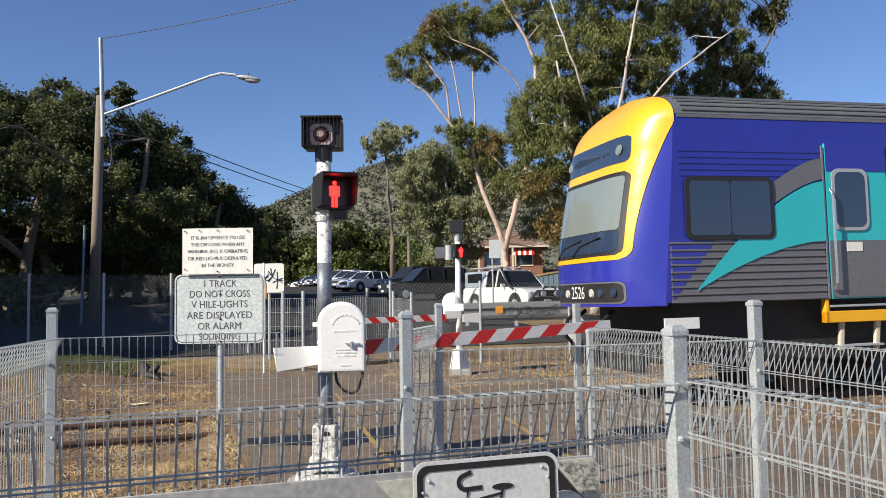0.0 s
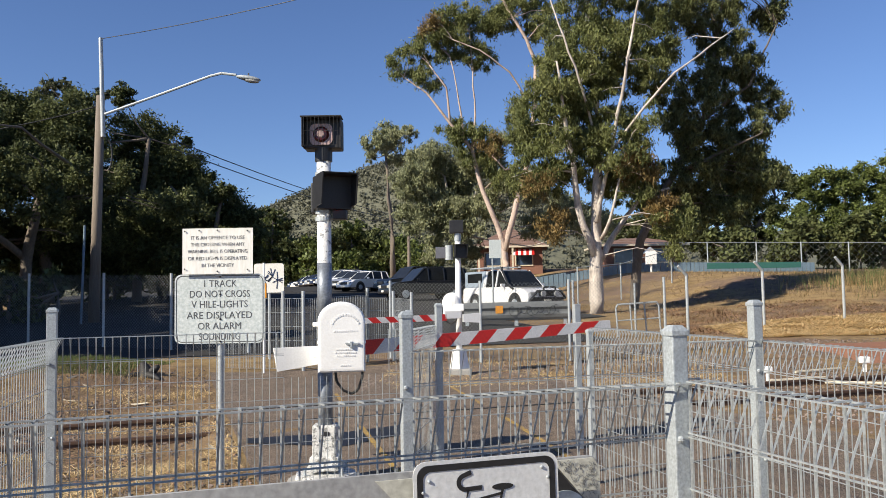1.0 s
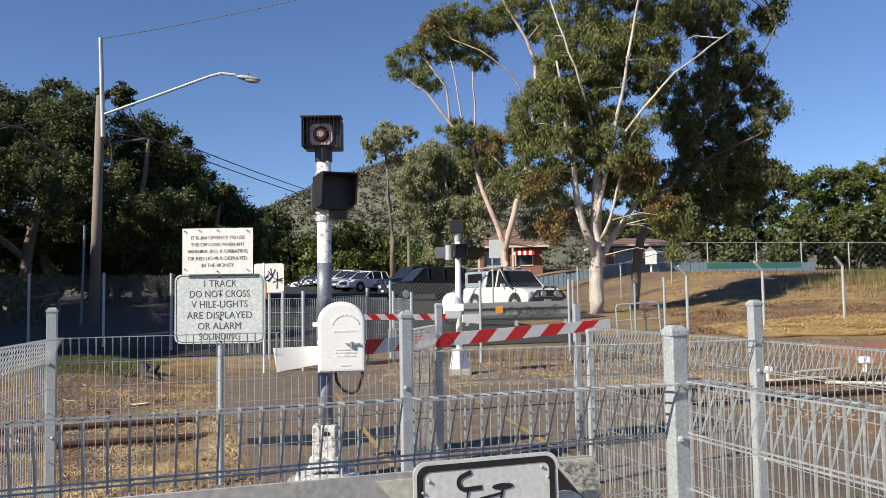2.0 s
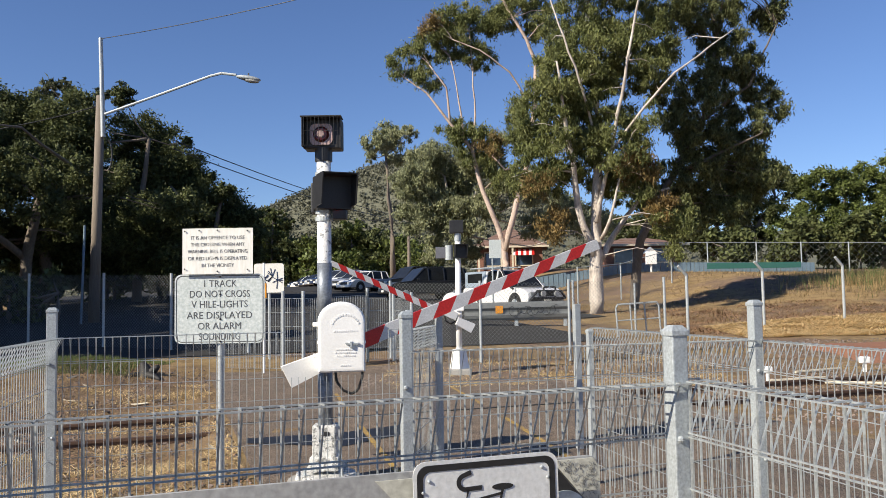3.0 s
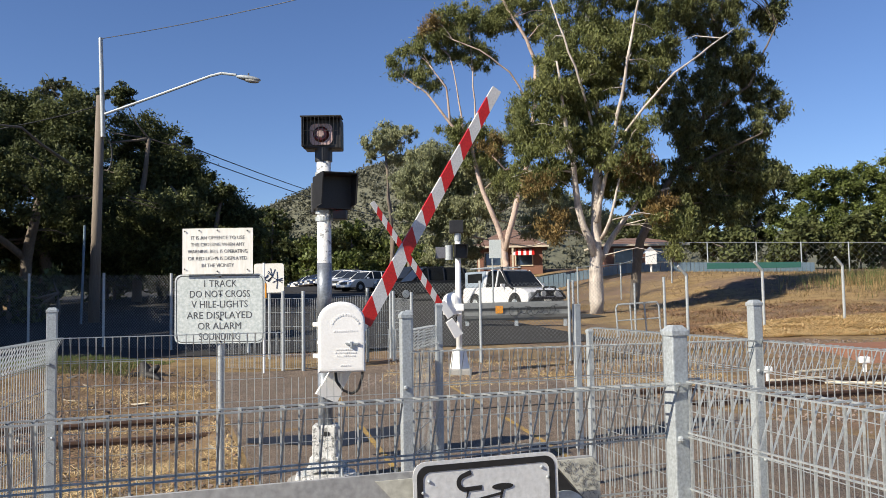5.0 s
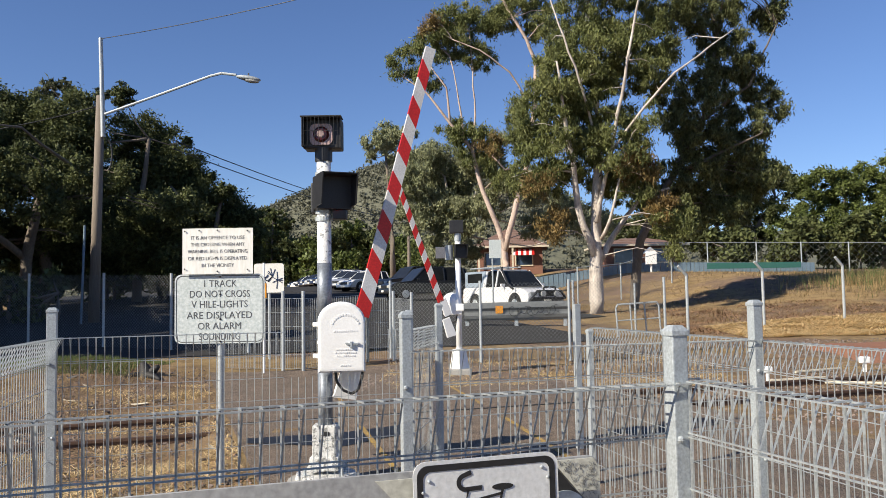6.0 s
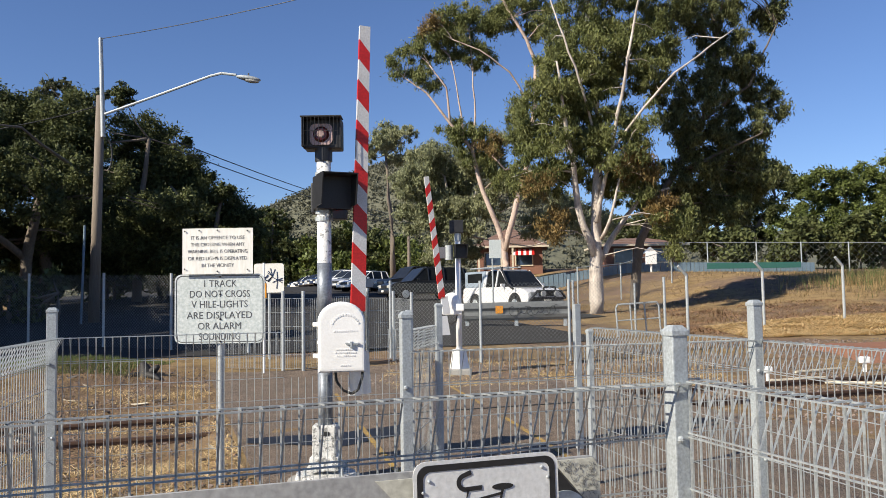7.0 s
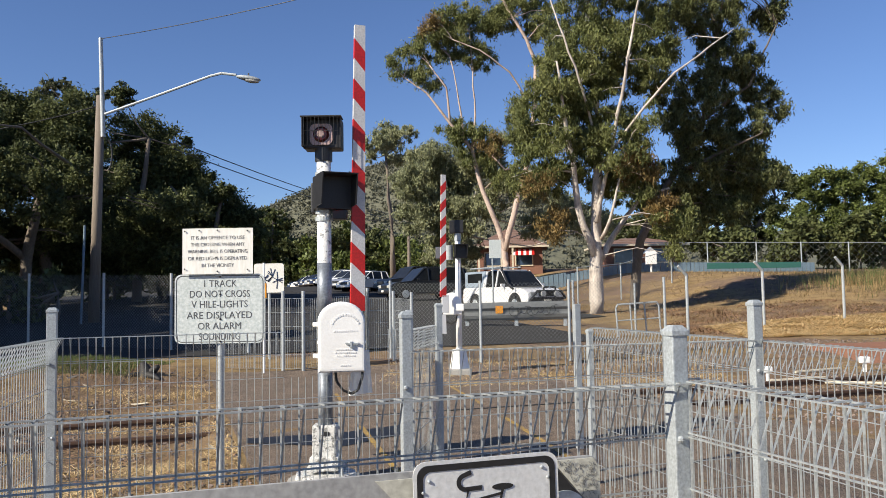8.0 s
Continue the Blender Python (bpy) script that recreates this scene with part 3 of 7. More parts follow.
def lobed_tree(lobes, limbs, bark, leaf, label, seed, scale=1.0, dens=17.0, per_m=800, length=0.17, aspect=0.26, droop=0.9, rust=(), group="", twig=0.02):
    """A tree whose crown is many small leaf clusters spread through uneven lobes; limbs are (points, r0, r1), and thin twigs reach into the lobes."""
    rng = np.random.default_rng(seed)
    base = Vector(limbs[0][0][0])
    t = thing("tree", Matrix.Translation(base), label, "tree", group)
    bm = bmesh.new()
    for pts, r0, r1 in limbs:
        limb(bm, [Vector(p) - base for p in pts], r0, r1, 10, 0.8)
    nodes = []
    for pts, r0, r1 in limbs:
        for p, q in zip(pts[1:], pts[2:]):
            nodes += [Vector(p), Vector(p).lerp(Vector(q), 0.5)]
        nodes.append(Vector(pts[-1]))

    def spread(src):
        out = []
        for x, y, z, rx, rz in src:
            ry = 0.5 * (rx + rz)
            for k in range(max(4, int(dens * rx * rz / scale ** 2))):
                d = rng.normal(size=3)
                d /= np.linalg.norm(d)
                u = float(rng.uniform(0.2, 1.0)) ** 0.55 * (0.86 + 0.2 * noise.noise((d[0] * 2 + x, d[1] * 2, d[2] * 2 + z)))
                c = Vector((x + d[0] * rx * u, y + d[1] * ry * u, z + d[2] * rz * u))
                r = scale * float(rng.uniform(0.26, 0.55))
                out.append((*(c - base), r))
                if k % 7 == 0:
                    near = [p for p in nodes if p.z < c.z + 0.4 * scale] or nodes
                    root = min(near, key=lambda p: (p - c).length)
                    mid = root.lerp(c, 0.55) + Vector((0, 0, 0.10 * (c - root).length))
                    limb(bm, [root - base, mid - base, c - base], twig * (0.8 + 0.25 * (c - root).length), twig * 0.35, 5)
        return out
    green, brown = spread(lobes), spread(rust)
    part("trunk", bm, bark, t, smooth=True)
    leaves("crown", green, per_m / scale ** 1.5, length, aspect, leaf, t, rng, droop, 0.95)
    if brown:
        leaves("rusty_foliage", brown, per_m * 0.7 / scale ** 1.5, length, aspect, M["gumleafrust"], t, rng, droop, 0.95, "rust brown dying gum leaves")
    return t


def build_trees():
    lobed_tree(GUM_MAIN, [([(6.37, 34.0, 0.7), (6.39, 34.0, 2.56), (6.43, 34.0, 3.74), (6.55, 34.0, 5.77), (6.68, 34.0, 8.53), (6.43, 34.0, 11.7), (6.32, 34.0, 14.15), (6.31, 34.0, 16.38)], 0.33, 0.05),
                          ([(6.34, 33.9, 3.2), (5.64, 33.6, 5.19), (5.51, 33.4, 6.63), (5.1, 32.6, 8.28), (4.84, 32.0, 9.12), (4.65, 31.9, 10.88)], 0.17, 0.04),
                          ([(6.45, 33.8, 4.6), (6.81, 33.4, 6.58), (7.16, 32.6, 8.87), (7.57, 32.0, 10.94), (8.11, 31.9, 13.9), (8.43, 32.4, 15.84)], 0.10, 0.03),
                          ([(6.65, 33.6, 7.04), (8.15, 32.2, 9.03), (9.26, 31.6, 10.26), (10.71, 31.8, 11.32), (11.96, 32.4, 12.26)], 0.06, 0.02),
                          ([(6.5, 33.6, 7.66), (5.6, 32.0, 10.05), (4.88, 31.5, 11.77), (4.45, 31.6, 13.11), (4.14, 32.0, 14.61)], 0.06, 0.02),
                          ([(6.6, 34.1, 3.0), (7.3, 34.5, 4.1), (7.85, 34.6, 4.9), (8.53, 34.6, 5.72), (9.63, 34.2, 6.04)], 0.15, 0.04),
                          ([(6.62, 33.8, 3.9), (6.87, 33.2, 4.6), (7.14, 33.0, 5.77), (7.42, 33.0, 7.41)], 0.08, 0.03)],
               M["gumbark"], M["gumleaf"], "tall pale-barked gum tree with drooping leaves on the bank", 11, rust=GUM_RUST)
    # back of the big crown; its shade is put into the leaf colour
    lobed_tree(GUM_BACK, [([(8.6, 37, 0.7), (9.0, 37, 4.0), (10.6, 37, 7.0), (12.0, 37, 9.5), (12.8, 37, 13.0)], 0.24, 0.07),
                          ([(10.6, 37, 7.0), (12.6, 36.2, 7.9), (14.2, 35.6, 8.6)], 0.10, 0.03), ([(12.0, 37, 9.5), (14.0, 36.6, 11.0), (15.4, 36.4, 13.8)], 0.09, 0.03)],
               M["greybark"], M["gumleafshade"], "gum tree close behind the tall pale one, leaves coloured as shaded", 19, dens=17, length=0.19)
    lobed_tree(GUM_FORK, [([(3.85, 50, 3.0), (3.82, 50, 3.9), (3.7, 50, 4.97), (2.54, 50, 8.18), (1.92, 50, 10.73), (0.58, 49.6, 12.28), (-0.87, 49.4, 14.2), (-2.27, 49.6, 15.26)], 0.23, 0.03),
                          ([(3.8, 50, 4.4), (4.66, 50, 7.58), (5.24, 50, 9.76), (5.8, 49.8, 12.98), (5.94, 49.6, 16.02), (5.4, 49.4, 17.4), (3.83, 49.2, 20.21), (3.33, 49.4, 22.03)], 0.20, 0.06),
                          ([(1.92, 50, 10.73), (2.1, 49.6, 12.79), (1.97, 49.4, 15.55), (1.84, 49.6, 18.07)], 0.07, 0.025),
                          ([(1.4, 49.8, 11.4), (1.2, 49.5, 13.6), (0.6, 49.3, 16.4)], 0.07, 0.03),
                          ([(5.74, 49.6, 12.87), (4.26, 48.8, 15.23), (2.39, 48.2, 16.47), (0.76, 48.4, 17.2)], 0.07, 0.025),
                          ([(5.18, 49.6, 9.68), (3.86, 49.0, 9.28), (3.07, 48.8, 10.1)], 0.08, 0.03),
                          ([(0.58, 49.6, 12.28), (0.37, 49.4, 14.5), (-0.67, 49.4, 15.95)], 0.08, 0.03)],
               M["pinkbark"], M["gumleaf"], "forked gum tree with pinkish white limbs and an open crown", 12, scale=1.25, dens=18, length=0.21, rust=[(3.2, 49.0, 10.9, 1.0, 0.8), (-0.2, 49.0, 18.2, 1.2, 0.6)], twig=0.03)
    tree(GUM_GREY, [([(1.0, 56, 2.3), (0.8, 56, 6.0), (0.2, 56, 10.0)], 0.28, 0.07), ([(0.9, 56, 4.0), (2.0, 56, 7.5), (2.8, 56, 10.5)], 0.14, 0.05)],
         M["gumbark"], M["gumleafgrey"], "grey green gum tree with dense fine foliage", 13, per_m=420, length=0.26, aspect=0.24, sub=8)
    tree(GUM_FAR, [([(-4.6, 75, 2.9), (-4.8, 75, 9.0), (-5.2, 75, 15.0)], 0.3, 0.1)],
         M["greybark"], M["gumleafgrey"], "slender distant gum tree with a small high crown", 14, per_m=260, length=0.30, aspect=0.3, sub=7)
    tree([(x, y, z, r * 1.2) for x, y, z, r in LEFT_A], [([(-20.5, 42, 1.6), (-20.6, 42, 5.0), (-20.8, 42, 9.5)], 0.4, 0.12), ([(-20.6, 42, 4), (-23.5, 42, 7.5)], 0.2, 0.08)],
         M["greybark"], M["darkleaf"], "broad dark green shade tree beside the street", 15, per_m=480, length=0.19, aspect=0.42, sub=10, droop=0.2, group="street trees")
    tree([(x, y, z, r * 1.2) for x, y, z, r in LEFT_B], [([(-16.6, 44, 1.6), (-16.4, 44, 5.0), (-16.0, 44, 10.5)], 0.3, 0.1), ([(-16.4, 44, 4), (-14.5, 44, 7.5)], 0.18, 0.08)],
         M["greybark"], M["darkleaf"], "dense dark green street tree with a spiky top", 16, per_m=480, length=0.19, aspect=0.42, sub=10, droop=0.2, group="street trees")
    tree([(x, y, z, r * 1.2) for x, y, z, r in LEFT_C], [([(-13.2, 46, 1.7), (-13.0, 46, 4.5), (-12.6, 46, 7.5)], 0.26, 0.08)],
         M["greybark"], M["darkleaf"], "low spreading dark green street tree", 17, per_m=480, length=0.19, aspect=0.42, sub=10, droop=0.2, group="street trees")
    tree(PALE_TOP, [([(-20.0, 48, 1.8), (-20.2, 48, 8.0), (-20.6, 48, 12.5)], 0.25, 0.07)],
         M["greybark"], M["paleleaf"], "tree with pale new leaves behind the street trees", 18, per_m=160, length=0.36, aspect=0.3, droop=0.1)
    # extra tree whose crown darkens the road below it
    lobed_tree(SHADE_CANOPY, [([(-19.2, 37.0, 1.2), (-19.0, 37.0, 3.6), (-18.2, 36.4, 6.2), (-16.2, 36.2, 7.4)], 0.34, 0.08), ([(-19.0, 37.0, 3.6), (-21.0, 35.6, 5.6), (-22.6, 34.4, 6.8)], 0.18, 0.06)],
               M["greybark"], M["darkleaf"], "spreading dark green tree added to shade the street", 23, scale=1.3, dens=8, per_m=1100, length=0.19, aspect=0.42, droop=0.2, group="street trees", twig=0.03)
    for i, c in enumerate(MID):
        tree([c, (c[0] + 1.5, c[1] + 2, c[2] - c[3] * 0.9, c[3] * 1.1), (c[0] - 1.2, c[1], c[2] - c[3] * 1.6, c[3])], [([(c[0], c[1], 2.86), (c[0] + 0.2, c[1], c[2] - c[3])], 0.3, 0.1)],
             M["greybark"], M["brightleaf"] if i % 2 else M["darkleaf"], "bushy green tree beyond the car park", 40 + i, per_m=80, length=0.5, aspect=0.5, droop=0.1, group="trees beyond the car park", sub=6, deep=0.4)
    lobed_tree(RIGHT_A, [([(26.5, 80, 3.0), (26.8, 80, 7.0), (28.0, 80, 11.5)], 0.35, 0.1), ([(29, 80, 3.0), (31.0, 80, 8.0), (33, 80, 11.0)], 0.3, 0.1)],
               M["greybark"], M["darkleaf"], "leafy dark green garden tree behind the bank fence", 21, scale=1.7, dens=15, per_m=900, length=0.30, aspect=0.45, droop=0.2, group="garden trees", twig=0.04)
    lobed_tree(RIGHT_B, [([(38.5, 78, 3.0), (38.8, 78, 7.0), (39.0, 78, 11.5)], 0.35, 0.1), ([(42, 78, 3.0), (43.0, 78, 8.0), (44, 78, 11.0)], 0.3, 0.1)],
               M["greybark"], M["brightleaf"], "rounded green garden tree with yellowish tips", 22, scale=1.7, dens=14, per_m=900, length=0.30, aspect=0.45, droop=0.2, group="garden trees", twig=0.04)


def shade_trees():
    """Unseen trees added beyond the edge of the view to cast shade over the street."""
    rng = random.Random(6)
    # places and heights chosen so the shadows fall on the street
    for i, (x, y, h) in enumerate(((-19.5, 15.8, 9), (-24, 18, 11), (-26.5, 22, 11), (-29, 27, 12), (-21.5, 21.0, 9))):
        z0 = terr(x, y)
        cl = [(x + rng.uniform(-2.6, 2.6), y + rng.uniform(-2.4, 2.4), z0 + 2.6 + (h - 3.4) * k / 11, 1.9) for k in range(12)]
        tree(cl, [([(x, y, z0 - 0.1), (x + 0.2, y, z0 + 3.5), (x, y, z0 + h - 2)], 0.3, 0.1)], M["greybark"], M["darkleaf"], "unseen broad dark green tree added to shade the street", 60 + i, per_m=90, length=0.5, aspect=0.55, droop=0.2, group="street trees", sub=5)


shade_trees()


def hedge(x0, x1, y, h, n, leaf, label, seed, leaf_len):
    """A long uneven hedge of low bushes, each with a stem."""
    rng = random.Random(seed)
    for i in range(n):
        x = x0 + (x1 - x0) * (i + 0.5) / n + rng.uniform(-0.5, 0.5)
        yy = y + rng.uniform(-1, 1)
        z0 = terr(x, yy)
        hh = h * rng.uniform(0.75, 1.15)
        cl = [(x + rng.uniform(-1, 1), yy, z0 + hh * k, hh * 0.34) for k in (0.25, 0.5, 0.75)]
        b = tree(cl, [([(x, yy, z0 - 0.1), (x, yy, z0 + hh * 0.5)], 0.12, 0.05)], M["greybark"], leaf, label, seed * 50 + i, per_m=60.5, length=leaf_len, aspect=0.5, droop=0.1, group=label, sub=5)
        b.name = "bush"
        tagged(b, category="bush")


hedge(-21.5, -14.6, 32.0, 2.3, 6, M["darkleaf"], "low dark shrub behind the roadside fence", 7, 0.3)
hedge(24.5, 47, 74, 4.6, 9, M["darkleaf"], "dense dark green bush behind the bank fence", 3, 0.5)
hedge(-29, -13.5, 50, 3.6, 8, M["darkleaf"], "dense dark bush beyond the shaded street", 4, 0.45)
hedge(-18, -2, 98, 4.5, 7, M["brightleaf"], "green bush at the far edge of the car park", 5, 0.55)
build_ground()
hill()
build_trees()
sheet("path", -2.95, 2.9, -9.5, 6.2, 0.012, M["pathmat"], "brown gravelly asphalt footpath over the track", "footpath", 14, 40)
sheet("road", -60, 8.2, 9.3, 17.5, 0.03, M["asphalt"], "dark asphalt street beside the railway", "road", 60, 20, 0)
sheet("car_park", -12, 12.5, 17.5, 62, 0.03, M["asphalt"], "dark asphalt car park", "car park", 30, 40, 0)


# ---- fences ----
def looped_fence(pts, top, label, group, posts=(), base=0.0, side=1, spacing=0.05, cut=None, r=0.0025):
    """Looped-top welded mesh between the plan points; posts: (index of the point, height, width)."""
    p0 = Vector((*pts[0], base))
    t = thing("mesh_fence", Matrix.Translation(p0), label, "fence", group)
    for (ax, ay), (bx, by) in zip(pts, pts[1:]):
        a, b = Vector((ax, ay, 0)), Vector((bx, by, 0))
        d = (b - a)
        ln = d.length
        d.normalize()
        nrm = Vector((d.y, -d.x, 0)) * side
        segs = []
        o = a - Vector((p0.x, p0.y, 0))
        n = int(ln / spacing)
        tri = 0.15

        def at(u, off, z):
            q = o + d * u + nrm * off
            return (q.x, q.y, z)
        for i in range(n + 1):
            u = min(ln, 0.012 + i * spacing)
            jig = random.uniform(-0.003, 0.003)
            if cut and cut[0] < u < cut[1]:
                segs.append((at(u, 0, 0.06), at(u + jig, 0, cut[2])))
                continue
            segs.append((at(u, 0, 0.06), at(u + jig, 0, top)))
            segs.append((at(u + jig, 0, top), at(u + jig, 0.07, top + 0.004)))
            segs.append((at(u + jig, 0.07, top + 0.004), at(u + jig, 0.0, top - tri)))
        hz = [(0, top), (0.07, top), (0, top - tri)] + [(0, z) for z in np.arange(top - tri - 0.012, 0.05, -0.15)][:]
        for off, z in hz:
            if cut and z > cut[2]:
                segs.append((at(0, off, z), at(cut[0], off, z)))
                segs.append((at(cut[1], off, z), at(ln, off, z)))
            else:
                segs.append((at(0, off, z), at(ln, off, z)))
        v, f = wires(segs, r)
        raw("mesh_panel", v, f, M["wire"], t)
    for i, h, w in posts:
        x, y = pts[i]
        k = 1 - 0.035 / math.hypot(x, y)
        x, y = x * k, y * k
        m = Matrix.Translation((x - p0.x, y - p0.y, 0)) @ pose(0, 0, 0, 0, 0, TURN)
        q = part("post", box((w, w, h), m @ pose(0, 0, h / 2), 0.004), M["galv"], t)
        bm = bmesh.new()
        add_box(bm, (w + 0.008, w + 0.008, 0.018), m @ pose(0, 0, h + 0.004), 0.003)
        bmesh.ops.create_cone(bm, cap_ends=True, segments=4, radius1=(w + 0.004) * 0.7, radius2=w * 0.42, depth=0.014, matrix=m @ pose(0, 0, h + 0.02, 0, 0, 45))
        part("cap", bm, M["galv"], q)
        for k, dz in enumerate((0.16, 0.62)):
            b2 = bmesh.new()
            bmesh.ops.create_uvsphere(b2, u_segments=8, v_segments=5, radius=0.011, matrix=m @ pose(-w * 0.2 + 0.4 * w * (k % 2), -w / 2 - 0.004, top - dz))
            part("bolt", b2, M["galv"], q)
    return t


G = "crossing maze fences"
looped_fence([(-3.0, 1.087), (0.70, 2.48)], 1.219, "galvanised looped-top mesh fence along the approach", G, [(1, 1.365, 0.052)], side=1, r=0.0031)
looped_fence([(0.70, 2.48), (1.18, 0.95)], 1.225, "galvanised looped-top mesh return fence", G, side=-1, r=0.003)
looped_fence([(-0.18, 3.80), (1.66, 4.36)], 1.24, "galvanised looped-top mesh fence in the middle of the maze", G, [(0, 1.40, 0.05), (1, 1.425, 0.055)], side=1)
looped_fence([(1.165, 6.55), (1.66, 4.36), (2.45, 0.6)], 1.232, "galvanised looped-top mesh side fence", G, [(0, 1.20, 0.045)], side=-1)
looped_fence([(-2.50, 5.20), (-0.26, 5.95)], 1.27, "galvanised looped-top mesh fence cut down beside the signal mast", G, [(0, 1.44, 0.06), (1, 1.38, 0.05)], side=1, cut=(1.46, 2.2, 0.955))
looped_fence([(-2.50, 5.20), (-1.75, 1.9)], 1.27, "galvanised looped-top mesh fence at the verge", G, side=-1)
looped_fence([(-0.26, 5.95), (-0.05, 7.2)], 1.25, "short galvanised looped-top mesh return", G, [(1, 1.42, 0.055)], side=-1)
lone = thing("gate_post", Matrix.Translation((1.30, 8.0, 0.0)), "plain galvanised steel post beside the crossing path", "post")
part("post", box((0.06, 0.06, 1.40), pose(0, 0, 0.7, 0, 0, TURN), 0.004), M["galv"], lone)
part("cap", box((0.064, 0.064, 0.02), pose(0, 0, 1.405, 0, 0, TURN), 0.004), M["galv"], lone)


def plain_mesh_fence(pts, h, label, group, cell=0.075, lower=0.05):
    """Flat welded mesh with round posts, on rising ground."""
    p0 = Vector(on(*pts[0]))
    t = thing("mesh_fence", Matrix.Translation(p0), label, "fence", group)
    for (ax, ay), (bx, by) in zip(pts, pts[1:]):
        a, b = Vector(on(ax, ay)) - p0, Vector(on(bx, by)) - p0
        n = max(2, int((b - a).length / cell))
        up = Vector((0, 0, 1))
        segs = [(a.lerp(b, i / n) + up * lower, a.lerp(b, i / n) + up * h) for i in range(n + 1)]
        segs += [(a + up * z, b + up * z) for z in np.linspace(lower, h, 6)]
        v, f = wires([(tuple(p), tuple(q)) for p, q in segs], 0.004)
        raw("mesh_panel", v, f, M["wire"], t)
    for x, y in pts:
        q = Vector(on(x, y)) - p0
        part("post", rod(q, q + Vector((0, 0, h + 0.16)), 0.034, 0.034, 10), M["galv"], t)
    return t


def chain_fence(pts, h, label, group, step=0.07, arms=False, rail=True, mesh=True, r=0.0026, post_r=0.03):
    """Chain-link: woven diagonal wires between round posts, with a top rail."""
    p0 = Vector(on(*pts[0]))
    t = thing("chain_link_fence", Matrix.Translation(p0), label, "fence", group)
    up = Vector((0, 0, 1))
    for (ax, ay), (bx, by) in zip(pts, pts[1:]):
        a, b = Vector(on(ax, ay)) - p0, Vector(on(bx, by)) - p0
        ln = (b - a).length
        n = int((ln + h) / step)
        segs = []
        for i in range(n):
            for sg in (1, -1):
                u0 = i * step - (h if sg > 0 else 0)
                lo, hi = max(0.0, -u0 if sg > 0 else u0 - ln), h
                hi = min(h, (ln - u0) if sg > 0 else u0)
                if hi - lo < 0.02:
                    continue
                segs.append((tuple(a.lerp(b, (u0 + sg * lo) / ln) + up * (lo + 0.03)), tuple(a.lerp(b, (u0 + sg * hi) / ln) + up * (hi + 0.03))))
        if mesh:
            v, f = wires(segs, r)
            raw("chain_mesh", v, f, M["oldwire"], t)
        if rail:
            part("top_rail", rod(a + up * (h + 0.03), b + up * (h + 0.03), 0.02, 0.02, 8), M["galv"], t)
    for x, y in pts:
        q = Vector(on(x, y)) - p0
        bm = rod(q, q + up * (h + 0.08), post_r, post_r, 10)
        if arms:
            add_rod(bm, q + up * (h + 0.07), q + up * (h + 0.36) + Vector((-0.28, -0.1, 0)), post_r, post_r, 10)
        part("post", bm, M["galv"], t)
    return t


# ---- railway ----
def build_track():
    t = thing("railway_track", Matrix.Translation((*from_track(0, 0), -0.05)) @ pose(0, 0, 0, 0, -math.degrees(math.atan(GRADE)), RAIL_TURN),
              "single railway track with rusty rails, level with the path at the crossing", "railway track", kind="structure")
    for k, p in enumerate((-0.755, 0.755)):
        bm = bmesh.new()
        add_box(bm, (200, 0.06, 0.04), pose(40, p, -0.02), 0.006)
        add_box(bm, (200, 0.018, 0.09), pose(40, p, -0.085))
        add_box(bm, (200, 0.13, 0.02), pose(40, p, -0.14))
        part("rail", bm, M["railsteel"], t)
    me = None
    for i in range(60):
        a = -16 + 0.65 * i
        if -3.1 < a < 3.0:
            continue
        if me is None:
            sl = part("sleeper", box((0.23, 2.5, 0.14), None, 0.012), M["sleeper"], t)
            me = sl.data
        else:
            sl = new("sleeper", me)
            sl.parent = t
        sl.matrix_local = pose(a, random.uniform(-0.03, 0.03), -0.215, 0, 0, random.uniform(-1.2, 1.2))
    for k, p in enumerate((-0.66, 0.66)):
        part("flangeway", box((5.8, 0.06, 0.012), pose(0.0, p, 0.075 - 0.011)), M["underframe"], t, "dark groove beside the rail")


build_track()


# ---- signal masts with booms ----
def striped_boom(parent, length, offset):
    """Tapered boom built of slanted red and white pieces, with its counterweight blade; the pivot is the origin, x along the boom."""
    x0, n = 0.16, 14
    w = (length - x0) / n
    for i in range(n):
        xa, xb = x0 + i * w, x0 + (i + 1) * w
        ha, hb = 0.062 - 0.016 * i / n, 0.062 - 0.016 * (i + 1) / n
        lean = 0.055
        la, lb = (0 if i == 0 else lean), (0 if i == n - 1 else lean)
        o = [(xa - la, -offset - ha), (xb - lb, -offset - hb), (xb + lb, -offset + hb), (xa + la, -offset + ha)]
        bm = prism(o, 0.035)
        part("stripe", bm, M["red"] if i % 2 == 0 else M["boomwhite"], parent, "red stripe" if i % 2 == 0 else "white stripe")
    part("boom_bracket", box((0.34, 0.03, 0.15), pose(0.03, 0.02, -offset * 0.8), 0.01), M["white"], parent)
    part("counterweight", prism([(-0.52, -offset - 0.13), (-0.17, -offset - 0.10), (-0.17, -offset + 0.045), (-0.54, -offset + 0.06)], 0.05), M["white"], parent, "white painted counterweight blade")


FLAPS = []


